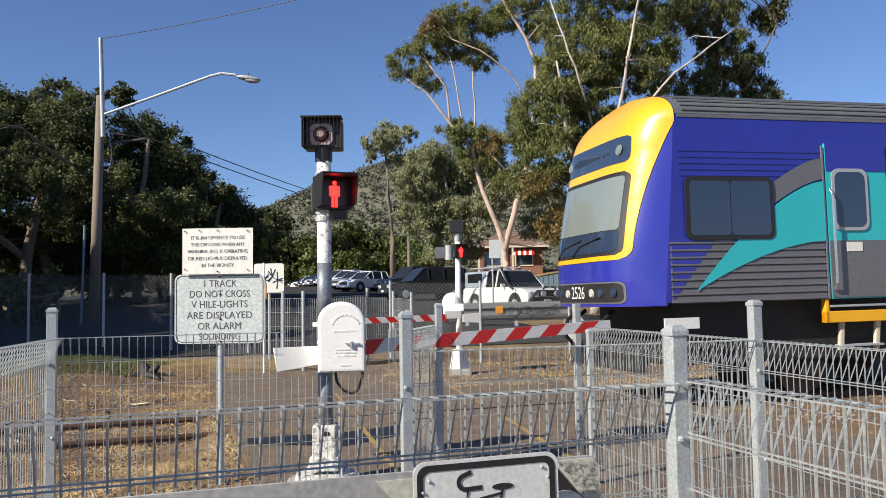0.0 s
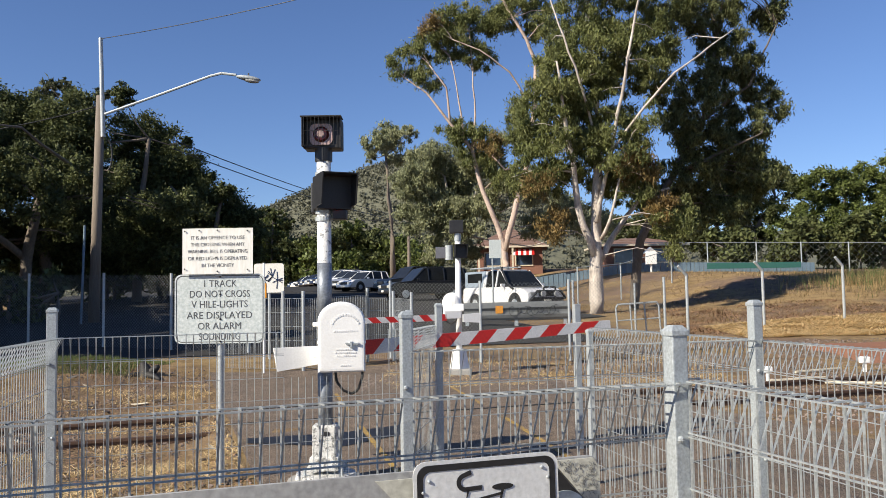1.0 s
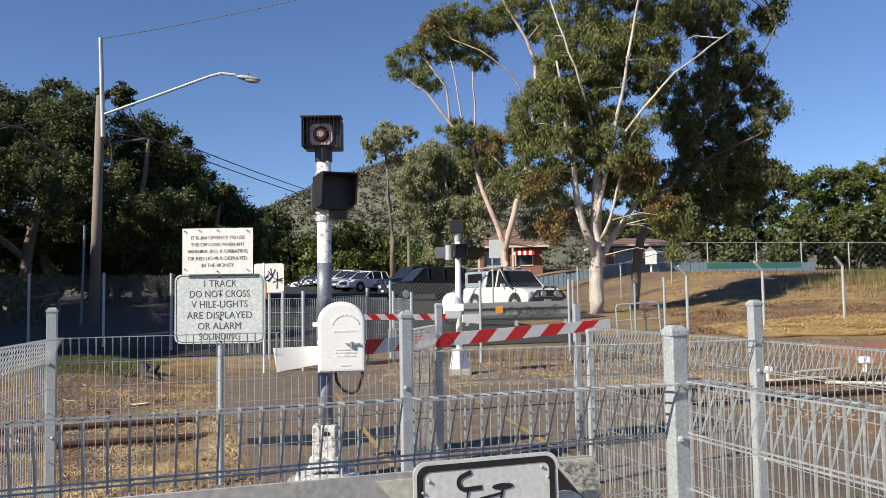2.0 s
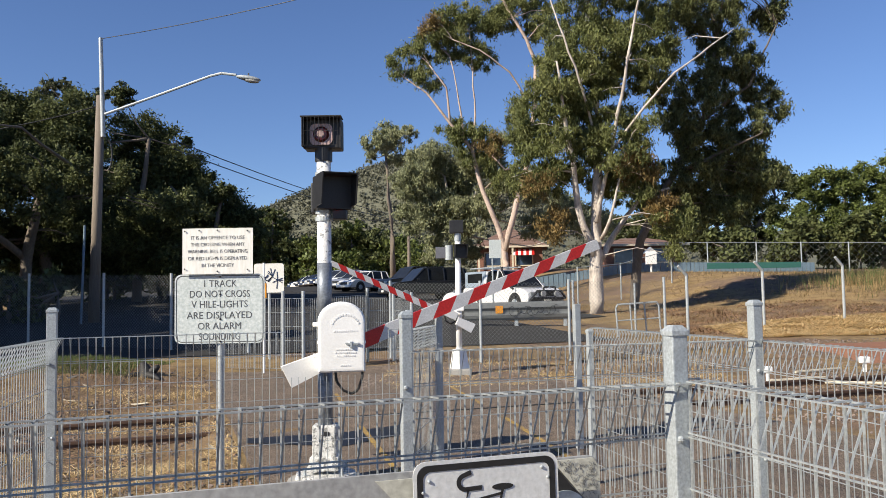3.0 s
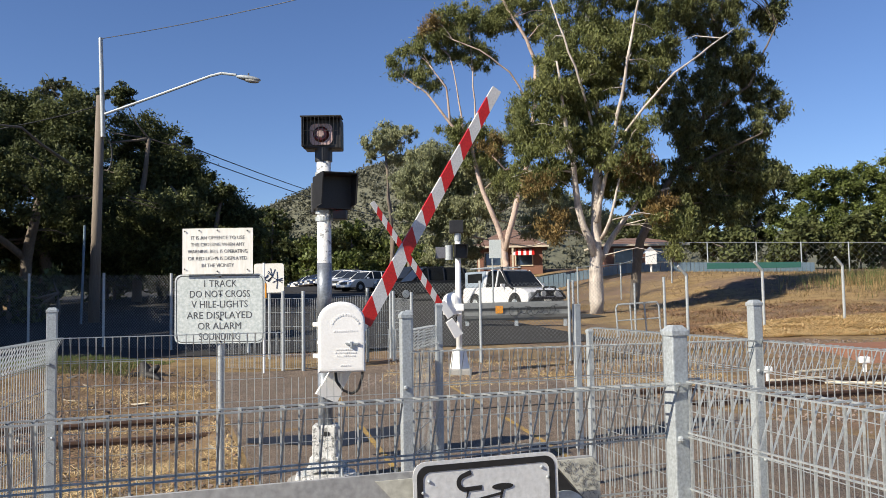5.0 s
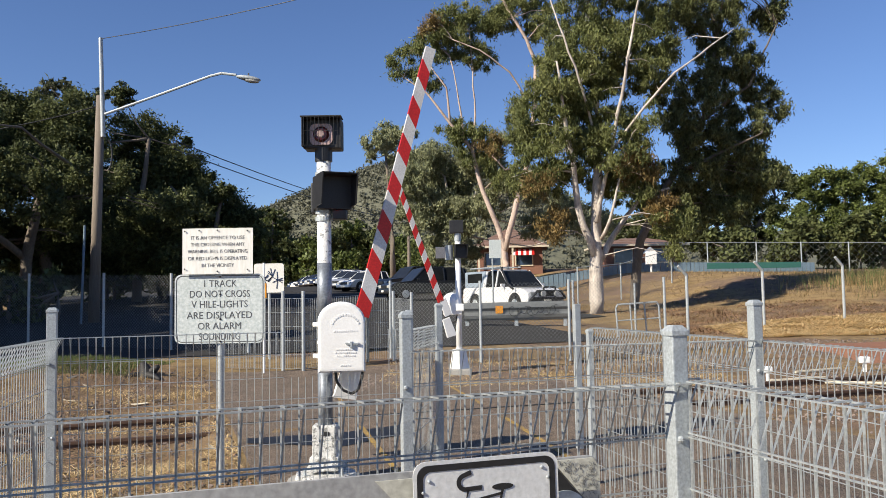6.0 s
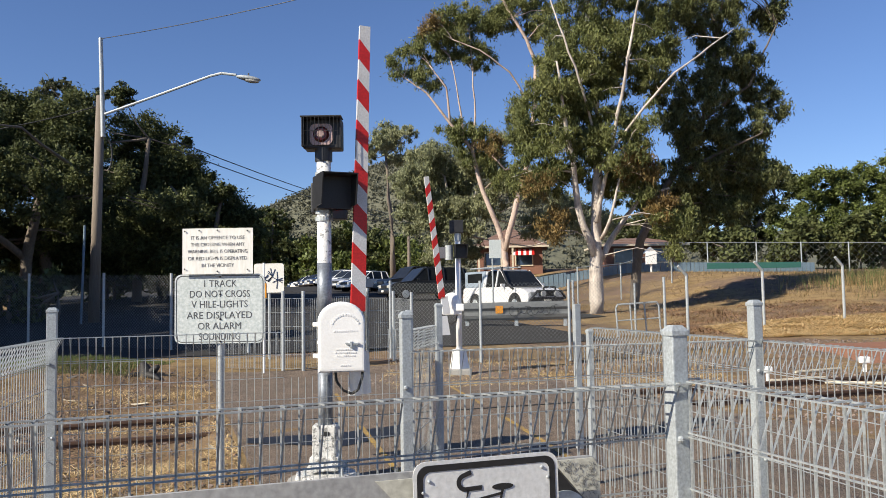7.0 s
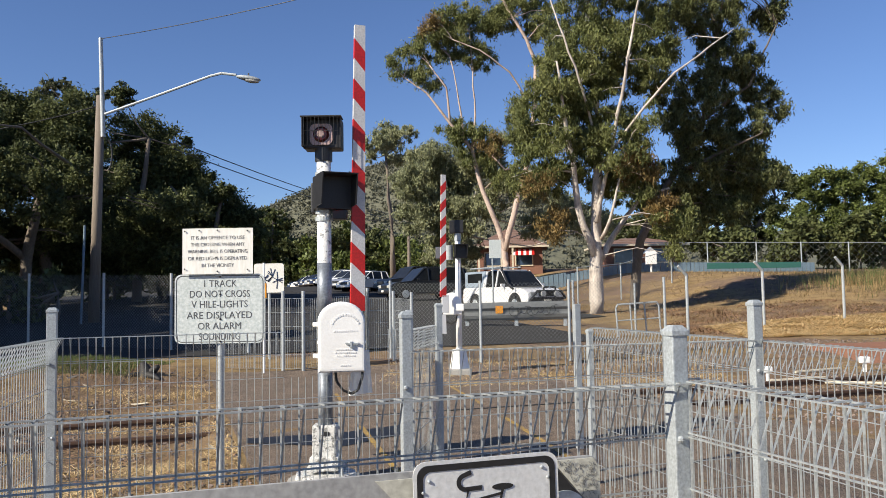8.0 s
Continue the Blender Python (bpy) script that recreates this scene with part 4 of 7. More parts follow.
def lantern(parent, m, w, h, depth, figure):
    """Black pedestrian signal head with a deep visor and a standing figure in the lens."""
    head = part("signal_head", box((w, 0.14, h), m @ pose(0, 0.07, 0), 0.012), M["black"], parent)
    bm = bmesh.new()
    t = 0.008
    add_box(bm, (w, depth, t), m @ pose(0, -depth / 2, h / 2 - t / 2))
    for sg in (-1, 1):
        o = [(0, h / 2), (0, -h / 2 + 0.02), (-depth * 0.75, -h / 2 + 0.03), (-depth, h / 2 - 0.03), (-depth, h / 2)]
        v = prism(o, t)
        v.transform(m @ pose(sg * (w / 2 - t / 2) - t / 2 * 0 , 0, 0, 0, 0, 90))
        tmp = bpy.data.meshes.new("visor")
        v.to_mesh(tmp)
        v.free()
        bm.from_mesh(tmp)
        bpy.data.meshes.remove(tmp)
    part("visor", bm, M["black"], head)
    bm = bmesh.new()
    add_box(bm, (w * 0.78, 0.008, h * 0.8), m @ pose(0, -0.002, 0), 0.003)
    part("lens", bm, M["lampglass"], head, "dark unlit lens")
    if figure:
        s = h / 0.34
        bm = bmesh.new()
        bmesh.ops.create_uvsphere(bm, u_segments=10, v_segments=6, radius=0.022 * s, matrix=m @ pose(0, -0.008, 0.092 * s) @ Matrix.Diagonal((1, 0.3, 1, 1)))
        add_box(bm, (0.062 * s, 0.008, 0.105 * s), m @ pose(0, -0.008, 0.012 * s), 0.003)
        for sg in (-1, 1):
            add_box(bm, (0.018 * s, 0.008, 0.10 * s), m @ pose(sg * 0.043 * s, -0.008, 0.01 * s), 0.003)
            add_box(bm, (0.026 * s, 0.008, 0.115 * s), m @ pose(sg * 0.017 * s, -0.008, -0.092 * s), 0.003)
        part("figure", bm, M["redman"], head, "red standing figure")
        # invented flap: covers the glowing figure in place of switching it off
        flap = part("blackout_flap", box((w * 0.93, 0.003, h * 0.95), pose(0, 0, -h * 0.475)), M["black"], head, "added black flap that hides the lit figure")
        flap.matrix_local = m @ pose(0, -0.022, h * 0.465)
        FLAPS.append(flap)
    return head


def hood_box(parent, m):
    """Cast arched housing over the boom's drive."""
    w, h, d = 0.375, 0.56, 0.24
    o = [(-w / 2, -h / 2), (w / 2, -h / 2)] + [(w / 2 * math.cos(a), h / 2 - w * 0.42 + w * 0.42 * math.sin(a)) for a in np.linspace(0, math.pi, 15)]
    bm = prism(o, d)
    bmesh.ops.recalc_face_normals(bm, faces=bm.faces)
    es = [e for e in bm.edges if abs(e.verts[0].co.y) < 1e-5 and abs(e.verts[1].co.y) < 1e-5]
    bmesh.ops.bevel(bm, geom=es, offset=0.028, segments=3, profile=0.6, affect="EDGES")
    bm.transform(m)
    hb = part("drive_housing", bm, M["white"], parent, smooth=False)
    bm = bmesh.new()
    add_box(bm, (w + 0.012, 0.19, 0.022), m @ pose(0, 0.11, -0.045), 0.004)
    part("lid_seam", bm, M["white"], hb)
    bm = bmesh.new()
    add_box(bm, (0.10, 0.018, 0.016), m @ pose(0.085, -0.008, -0.055), 0.003)
    add_box(bm, (0.02, 0.024, 0.05), m @ pose(0.075, -0.010, -0.062), 0.003)
    add_rod(bm, m @ Vector((0.03, -0.012, -0.05)), m @ Vector((0.13, -0.012, -0.062)), 0.006)
    part("hasp", bm, M["galv"], hb, "dull steel hasp")
    # raised cast lettering too worn to read, as low bars
    bm = bmesh.new()
    for k in range(13):
        a = radians(155 - 130 * k / 12)
        add_box(bm, (0.013, 0.004, 0.016), m @ pose(0.115 * math.cos(a) + 0.03, -0.002, 0.06 + 0.115 * math.sin(a), 0, 90 - math.degrees(a), 0))
    for row, (z, n) in enumerate(((0.045, 11), (-0.10, 9), (-0.125, 10), (-0.15, 9), (-0.225, 5))):
        for k in range(n):
            add_box(bm, (0.011, 0.003, 0.012), m @ pose(0.03 + (k - (n - 1) / 2) * 0.017, -0.0015, z))
    tagged(part("cast_mark", bm, M["white"], hb, "raised worn cast marks"), kind="stuff")
    for k, z in enumerate((0.10, -0.15)):
        part("hinge", box((0.05, 0.05, 0.035), m @ pose(-w / 2 - 0.015, 0.08, z), 0.008), M["white"], hb)
    part("cable", tube([tuple(m @ Vector(p)) for p in ((-0.05, 0.12, -0.27), (-0.04, 0.11, -0.36), (0.01, 0.10, -0.43), (0.08, 0.10, -0.46), (0.13, 0.10, -0.43), (0.165, 0.11, -0.33), (0.17, 0.12, -0.2))], 0.011), M["rubber"], hb, "black rubber cable loop")
    return hb


def near_mast():
    t = thing("crossing_signal", Matrix.Translation((-1.0, 6.83, 0.02)) @ pose(0, 0, 0, 0, 0, 0), "white peeling signal mast with boom drive, stop lamp and pedestrian signal", "crossing signal", "crossing signals")
    part("mast", rod((0, 0, 0.3), (0.0, 0, 2.73), 0.06, 0.06, 24), M["peel"], t, smooth=True)
    bm = rod((0, 0, 1.32), (0, 0, 1.78), 0.0615, 0.0615, 24)
    part("bare_band", bm, M["maststeel"], t, "bare steel band where the paint has gone", smooth=True)
    bm = rod((0, 0, 0.42), (0, 0, 0.93), 0.0615, 0.0615, 24)
    part("bare_band", bm, M["maststeel"], t, "bare steel length below the drive", smooth=True)
    bm = bmesh.new()
    add_box(bm, (0.195, 0.20, 0.30), pose(0, 0, 0.29), 0.014)
    add_box(bm, (0.24, 0.22, 0.12), pose(0, 0, 0.13), 0.02)
    bs = part("mast_base", bm, M["peelbase"], t, "chipped white cast base")
    for sx in (-1, 1):
        for sy in (-1, 1):
            part("rib", prism([(0, 0.02), (sx * 0.055, 0.02), (0, 0.13)], 0.02), M["peelbase"], bs).matrix_local = pose(sx * 0.10, sy * 0.075 - 0.01, 0.06)
    part("slot", box((0.05, 0.012, 0.035), pose(0.02, -0.098, 0.375), 0.003), M["black"], bs, "dark access slot")
    for sx in (-1, 1):
        for sy in (-1, 1):
            part("bolt", rod((sx * 0.15, sy * 0.13, 0.04), (sx * 0.15, sy * 0.13, 0.10), 0.014, 0.014, 6), M["galv"], bs)
    bm = bmesh.new()
    add_rod(bm, (0, 0, 0.0), (0, 0, 0.045), 0.25, 0.245, 24)
    part("base_flange", bm, M["peelbase"], bs, "round flange of the base")
    bm = bmesh.new()
    add_rod(bm, (0, 0, -0.06), (0, 0, 0.0), 0.33, 0.31, 20)
    part("footing", bm, M["concrete"], t)
    # square stop lamp on top
    lm = pose(0, 0, 2.87, 0, 0, 0)
    lamp = part("stop_lamp", box((0.315, 0.17, 0.255), lm @ pose(0.0, 0.03, 0), 0.012), M["black"], t, "black square stop lamp behind a wire guard")
    bm = bmesh.new()
    add_box(bm, (0.34, 0.16, 0.008), lm @ pose(0, -0.10, 0.125))
    add_box(bm, (0.008, 0.15, 0.25), lm @ pose(-0.155, -0.10, 0))
    add_box(bm, (0.008, 0.08, 0.25), lm @ pose(0.155, -0.07, 0))
    part("hood", bm, M["black"], lamp)
    o = prism(rounded(0.19, 0.18, 0.045), 0.02)
    o.transform(lm @ pose(-0.01, -0.075, -0.01))
    part("lens_rim", o, M["lensrim"], lamp, "pinkish scuffed lens rim")
    bm = bmesh.new()
    bmesh.ops.create_cone(bm, cap_ends=True, segments=24, radius1=0.068, radius2=0.05, depth=0.02, matrix=lm @ pose(-0.01, -0.085, -0.01, 90, 0, 0))
    part("lens", bm, M["lampglass"], lamp, "dark red lens")
    bm = bmesh.new()
    bmesh.ops.create_cone(bm, cap_ends=True, segments=20, radius1=0.034, radius2=0.026, depth=0.012, matrix=lm @ pose(-0.01, -0.10, -0.01, 90, 0, 0))
    part("lens_centre", bm, M["lensrim"], lamp)
    segs = [((-0.14 + 0.28 * i / 9, -0.178, 2.87 - 0.12), (-0.14 + 0.28 * i / 9, -0.178, 2.87 + 0.12)) for i in range(10)] + [((-0.15, -0.178, 2.87 + z), (0.15, -0.178, 2.87 + z)) for z in (-0.12, 0.0, 0.12)]
    v, f = wires(segs, 0.0022)
    raw("wire_guard", v, f, M["rubber"], lamp)
    part("collar", rod((0, 0, 2.64), (0, 0, 2.75), 0.074, 0.074, 20), M["black"], t)
    lantern(t, pose(0.10, -0.09, 2.365, 0, 0, 24), 0.30, 0.285, 0.20, True)
    part("lamp_housing", box((0.10, 0.16, 0.26), pose(-0.06, 0.06, 2.33), 0.015), M["black"], t)
    for z in (2.53, 2.21, 2.15):
        part("clamp", rod((0, 0, z - 0.018), (0, 0, z + 0.018), 0.072, 0.072, 18), M["galv"], t)
    part("lower_bracket", box((0.12, 0.10, 0.08), pose(0.14, -0.03, 2.18), 0.01), M["black"], t)
    part("support_arm", rod((0.0, -0.06, 1.0), (0.06, -0.26, 1.02), 0.05, 0.05, 12), M["white"], t)
    hood_box(t, Matrix.Translation((0.185, -0.36, 1.175)) @ pose(0, 0, 0, 0, 0, 8))
    boom = new("boom")
    boom.parent = t
    boom.matrix_local = pose(0.129, -0.08, 1.217, 0, 0, BOOM_TURN)
    striped_boom(boom, 2.6, 0.16)
    return boom


def far_mast():
    t = thing("crossing_signal", Matrix.Translation((0.285, 15.75, terr(0.285, 15.75))), "distant white signal mast with boom drive and pedestrian signal", "crossing signal", "crossing signals")
    part("mast", rod((0, 0, 0.2), (0, 0, 2.62), 0.06, 0.055, 18), M["white"], t, smooth=True)
    bm = bmesh.new()
    v = add_rod(bm, (0, 0, 0.05), (0, 0, 0.5), 0.2, 0.13, 4)
    part("mast_base", bm, M["white"], t)
    part("footing", box((0.42, 0.4, 0.22), pose(0.0, 0, 0.02), 0.03), M["concrete"], t)
    part("stop_lamp", box((0.27, 0.2, 0.25), pose(-0.02, 0, 2.86), 0.012), M["black"], t, "black square stop lamp")
    part("lamp_bracket", rod((0, 0, 2.58), (0, 0, 2.75), 0.065, 0.065, 16), M["galv"], t)
    lantern(t, pose(0.06, -0.1, 2.38, 0, 0, 6), 0.24, 0.26, 0.16, True)
    bl = part("bell", rod((-0.17, 0.0, 2.22), (-0.17, 0, 2.50), 0.08, 0.08, 16), M["galv"], t, "grey cylindrical warning bell")
    part("bell_horn", box((0.20, 0.12, 0.22), pose(-0.33, 0.02, 2.36), 0.01), M["traingrey"], bl)
    bm = bmesh.new()
    bmesh.ops.create_uvsphere(bm, u_segments=20, v_segments=12, radius=0.2, matrix=pose(-0.13, 0.02, 1.38) @ Matrix.Diagonal((0.95, 0.8, 1.05, 1)))
    add_box(bm, (0.36, 0.3, 0.2), pose(-0.12, 0.02, 1.26), 0.02)
    dh = part("drive_housing", bm, M["white"], t)
    part("cable", tube([(-0.28, -0.05, 1.18), (-0.25, -0.05, 1.04), (-0.16, -0.05, 0.98), (-0.06, -0.05, 1.04), (-0.03, -0.04, 1.16)], 0.014), M["rubber"], dh)
    part("linkage", box((0.16, 0.05, 0.14), pose(0.02, -0.15, 1.3), 0.02), M["white"], t)
    boom = new("boom")
    boom.parent = t
    boom.matrix_local = pose(-0.10, -0.2, 1.36 - 0.02, 0, 0, BOOM_TURN + 180)
    striped_boom(boom, 2.5, 0.22)
    return boom


NEAR_BOOM = near_mast()
FAR_BOOM = far_mast()


# ---- signs ----
def warning_signs():
    t = thing("crossing_sign", Matrix.Translation((-1.90, 6.906, -0.133)) @ Matrix.Scale(1.105, 4), "faded white crossing warning sign with dark lettering on a steel pole", "sign")
    part("pole", rod((0, 0.03, 0), (0, 0.03, 2.0), 0.024, 0.024, 14), M["galv"], t)
    c = 1.415
    o = prism(rounded(0.69, 0.53, 0.05), 0.006)
    o.transform(pose(0, -0.006, c))
    pl = part("sign_plate", o, M["signface"], t)
    ring = rounded(0.665, 0.505, 0.045)
    ob = tube([(x, -0.0065, c + z) for x, z in ring] + [(ring[0][0], -0.0065, c + ring[0][1])], 0.0028, 4)
    part("border", ob, M["letter"], pl, "thin dark border line")
    rows = (("1 TRACK", 0.19, 0.25), ("DO NOT CROSS", 0.111, 0.46), ("V HILE-LIGHTS", 0.032, 0.43), ("ARE DISPLAYED", -0.052, 0.50), ("OR ALARM", -0.134, 0.33), ("SOUNDING", -0.214, 0.315))
    for s, z, w in rows:
        line_of(s, 0.068, w, pl, Matrix.Translation((0, -0.0068, c + z)))
    for z in (0.245, 0.11, -0.08, -0.25):
        b = bmesh.new()
        bmesh.ops.create_uvsphere(b, u_segments=8, v_segments=5, radius=0.008, matrix=pose(0.005, -0.009, c + z))
        part("bolt", b, M["rubber"], pl)
    u = thing("offence_sign", Matrix.Translation((-1.908, 6.868, 1.723)) @ Matrix.Scale(1.105, 4), "white enamelled notice about the offence of crossing, above the warning sign", "sign")
    v, f = [], []
    n = 16
    for i in range(n + 1):
        x = -0.27 + 0.54 * i / n
        d = 0.0006 * math.sin(i * 1.7) + 0.0004 * math.sin(i * 0.6)
        v += [(x, d, 0), (x, d, 0.352)]
    f = [(2 * i, 2 * i + 2, 2 * i + 3, 2 * i + 1) for i in range(n)]
    p2 = raw("notice_plate", v, f, M["signwhite"], u)
    sol = p2.modifiers.new("thick", "SOLIDIFY")
    sol.thickness = 0.003
    sol.offset = 1
    for s, z, w in (("IT IS AN OFFENCE TO USE", 0.278, 0.41), ("THIS CROSSING WHEN ANY", 0.226, 0.41), ("WARNING BELL IS OPERATING", 0.173, 0.455), ("OR RED LIGHT IS DISPLAYED", 0.119, 0.45), ("IN THE VICINITY", 0.066, 0.245)):
        line_of(s, 0.036, w, p2, Matrix.Translation((0, -0.0046, z)))
    for x, z in ((-0.25, 0.33), (-0.14, 0.335), (0, 0.335), (0.23, 0.33), (-0.25, 0.04), (0.23, 0.03), (0, 0.02), (-0.01, 0.125)):
        b = bmesh.new()
        bmesh.ops.create_uvsphere(b, u_segments=6, v_segments=4, radius=0.006, matrix=pose(x, -0.011, z))
        part("bolt", b, M["rubber"], p2)
    part("stay", box((0.05, 0.03, 0.34), pose(0, 0.035, 0.15), 0.004), M["galv"], u)


def line_of(s, size, width, parent, m):
    ob = text_mesh("lettering", s, size, M["letter"], parent, m @ pose(0, 0, 0, 90, 0, 0), 1.0)
    xs = [v.co.x for v in ob.data.vertices]
    k = width / (max(xs) - min(xs))
    cap = size * 0.69
    ky = min(1.25, 0.052 * size / 0.068 / cap)
    ob.data.transform(Matrix.Diagonal((k, ky, 1, 1)))
    return ob


warning_signs()


def arc(cx, cz, r, a0, a1, n=14):
    return [(cx + r * math.cos(radians(a0 + (a1 - a0) * i / n)), cz + r * math.sin(radians(a0 + (a1 - a0) * i / n))) for i in range(n + 1)]


def band(pts, w):
    """Outline of a stroke of width w along the points."""
    left, right = [], []
    for i, p in enumerate(pts):
        q0, q1 = Vector(pts[max(i - 1, 0)]), Vector(pts[min(i + 1, len(pts) - 1)])
        d = (q1 - q0).normalized()
        nrm = Vector((-d.y, d.x)) * w / 2
        left.append((p[0] + nrm.x, p[1] + nrm.y))
        right.append((p[0] - nrm.x, p[1] - nrm.y))
    return left + right[::-1]


def bike_board():
    """Bicycle sign fixed before a long marker board on the fence."""
    m = Matrix.Translation((0.10, 1.93, 0.90)) @ pose(0, 0, 0, 0, -0.6, 17)
    t = thing("marker_board", m, "long aged grey and black marker board fixed to the fence", "marker board")
    bd = part("board", prism(rounded(1.55, 0.34, 0.03), 0.012), M["boardgrey"], t)
    bd.matrix_local = pose(-0.437, 0.10, 0.0)
    q = part("black_chevron", prism([(0.17, -0.166), (0.332, -0.166), (0.334, 0.009), (0.20, 0.166), (0.17, 0.166)], 0.006), M["black"], t, "black chevron sheeting")
    q.matrix_local = pose(0, 0.093, 0)
    o = prism([(0.205, 0.166), (0.336, 0.013), (0.336, 0.145), (0.318, 0.166)], 0.006)
    q = part("cream_corner", o, M["cream"], t, "cream sheeting crazed with fine cracks")
    q.matrix_local = pose(0, 0.092, 0)
    rng = random.Random(4)
    segs = []
    for k in range(420):
        x, z = rng.uniform(0.215, 0.33), rng.uniform(0.0, 0.16)
        if z < 0.168 - (x - 0.205) * 1.17 + 0.006:
            continue
        a = rng.uniform(0, 6.28)
        l = rng.uniform(0.004, 0.013)
        segs.append(((x, 0.0905, z), (x + l * math.cos(a), 0.0905, z + l * math.sin(a))))
    v, f = wires(segs, 0.0004)
    raw("crack", v, f, M["letter"], t, "fine dark cracks")
    sw = prism(band(arc(0.235, 0.03, 0.045, 175, -30), 0.034), 0.004)
    q = part("pale_curl", sw, M["signface"], t, "pale grey painted curl")
    q.matrix_local = pose(0, 0.088, 0)
    tri = prism([(-0.25, 0.155), (-0.02, 0.155), (-0.02, -0.1)], 0.003)
    q = part("pale_triangle", tri, M["cream"], t, "faded cream triangle")
    q.matrix_local = pose(0, 0.096, 0)
    segs = []
    for k in range(60):
        x, z = rng.gauss(-0.10, 0.02), rng.gauss(0.10, 0.022)
        a = rng.uniform(0, 6.28)
        segs.append(((x, 0.094, z), (x + 0.015 * math.cos(a), 0.094, z + 0.015 * math.sin(a))))
    v, f = wires(segs, 0.0022)
    raw("scribble", v, f, M["black"], t, "black scribbled marks")
    u = thing("bicycle_sign", m @ pose(0.008, 0, 0.034), "scratched white bicycle sign with a black border", "sign")
    pl = part("sign_plate", prism(rounded(0.365, 0.34, 0.03), 0.004), M["bikesign"], u)
    pl.matrix_local = pose(0, 0.03, 0.0)
    ring = rounded(0.348, 0.323, 0.026)
    inner = rounded(0.318, 0.293, 0.018)
    bm = bmesh.new()
    A = [bm.verts.new((x, 0.0285, z)) for x, z in ring]
    B = [bm.verts.new((x, 0.0285, z)) for x, z in inner]
    for i in range(len(A)):
        j = (i + 1) % len(A)
        bm.faces.new((A[i], A[j], B[j], B[i]))
    part("border", bm, M["black"], pl).matrix_local = pose(0, -0.03, 0)
    def mark(name, outline, lab):
        k = part(name, prism([(x * 0.75 - 0.015, z * 0.75 + 0.042) for x, z in outline], 0.0015), M["black"], pl, lab)
        k.matrix_local = pose(0, -0.0018, 0)
    mark("handlebar", band([(-0.035, 0.128)] + arc(-0.055, 0.098, 0.022, 110, 270, 8) + [(0.0, 0.078)], 0.014), "black handlebar symbol")
    mark("saddle", [(x * 0.036 + 0.07, z * 0.010 + 0.075) for x, z in arc(0, 0, 1, 0, 345, 18)], "black saddle symbol")
    mark("bike_frame", band([(-0.045, 0.075), (-0.055, 0.035), (0.07, 0.055)], 0.008), "black frame symbol")
    mark("bike_frame", band([(0.07, 0.068), (0.04, -0.05), (-0.05, 0.035)], 0.008), "black frame symbol")
    for sx in (-0.085, 0.115):
        mark("bike_wheel", band(arc(sx, -0.045, 0.07, 0, 359, 28), 0.013), "black wheel symbol")
    for sx, sz in ((-0.145, 0.125), (0.14, 0.135), (-0.16, 0.10), (0.155, 0.11)):
        b = bmesh.new()
        bmesh.ops.create_uvsphere(b, u_segments=8, v_segments=5, radius=0.004, matrix=pose(sx, -0.001, sz))
        part("rivet", b, M["galv"], pl)


bike_board()


# ---- train ----
def half_width(z):
    if z < 2.3:
        return 1.45
    if z < 3.88:
        return 1.45 - 0.02 * (z - 2.3)
    k = min(1.0, (z - 3.88) / 0.52)
    return max(0.25, 1.421 * math.sqrt(max(0.0, 1 - k ** 2.6)))


def nose(v, z):
    """How far the cab's front lies behind its foremost point: raked, rounded at the corners."""
    rake = 0.0 if z < 2.0 else 0.30 * ((z - 2.0) / 1.5) ** 1.2 if z < 3.5 else 0.30 + 0.55 * ((z - 3.5) / 0.9) ** 2
    k = min(1.0, abs(v)) ** 5.0
    back = 0.62 + 0.24 * min(1.0, max(0.0, (z - 1.4) / 2.4))
    return rake * (1 - k) + back * k + (0.10 * (1.7 - z) if z < 1.7 else 0) * (1 - k)


def front_patch(name, material, parent, lim, z0, z1, off, label="", nv=28, nz=24, v0=None):
    """A piece that lies on the cab's front, off metres proud of it; lim(z) gives its reach across."""
    V, F = [], []
    for j in range(nz + 1):
        z = z0 + (z1 - z0) * j / nz
        lo, hi = lim(z)
        for i in range(nv + 1):
            v = lo + (hi - lo) * i / nv
            V.append((nose(v, z) - off, v * (half_width(z) + (off if abs(v) > 0.8 else 0)), z))
    w = nv + 1
    F = [(j * w + i, (j + 1) * w + i, (j + 1) * w + i + 1, j * w + i + 1) for j in range(nz) for i in range(nv)]
    return raw(name, V, F, material, parent, label, smooth=True)


def soft_lim(lo, hi, z0, z1, r):
    """Rounded rectangle on the front, in v and z."""
    def lim(z):
        d = max(0.0, z0 + r - z, z - (z1 - r))
        c = r - math.sqrt(max(0.0, r * r - d * d))
        return lo + c / 1.4, hi - c / 1.4
    return lim


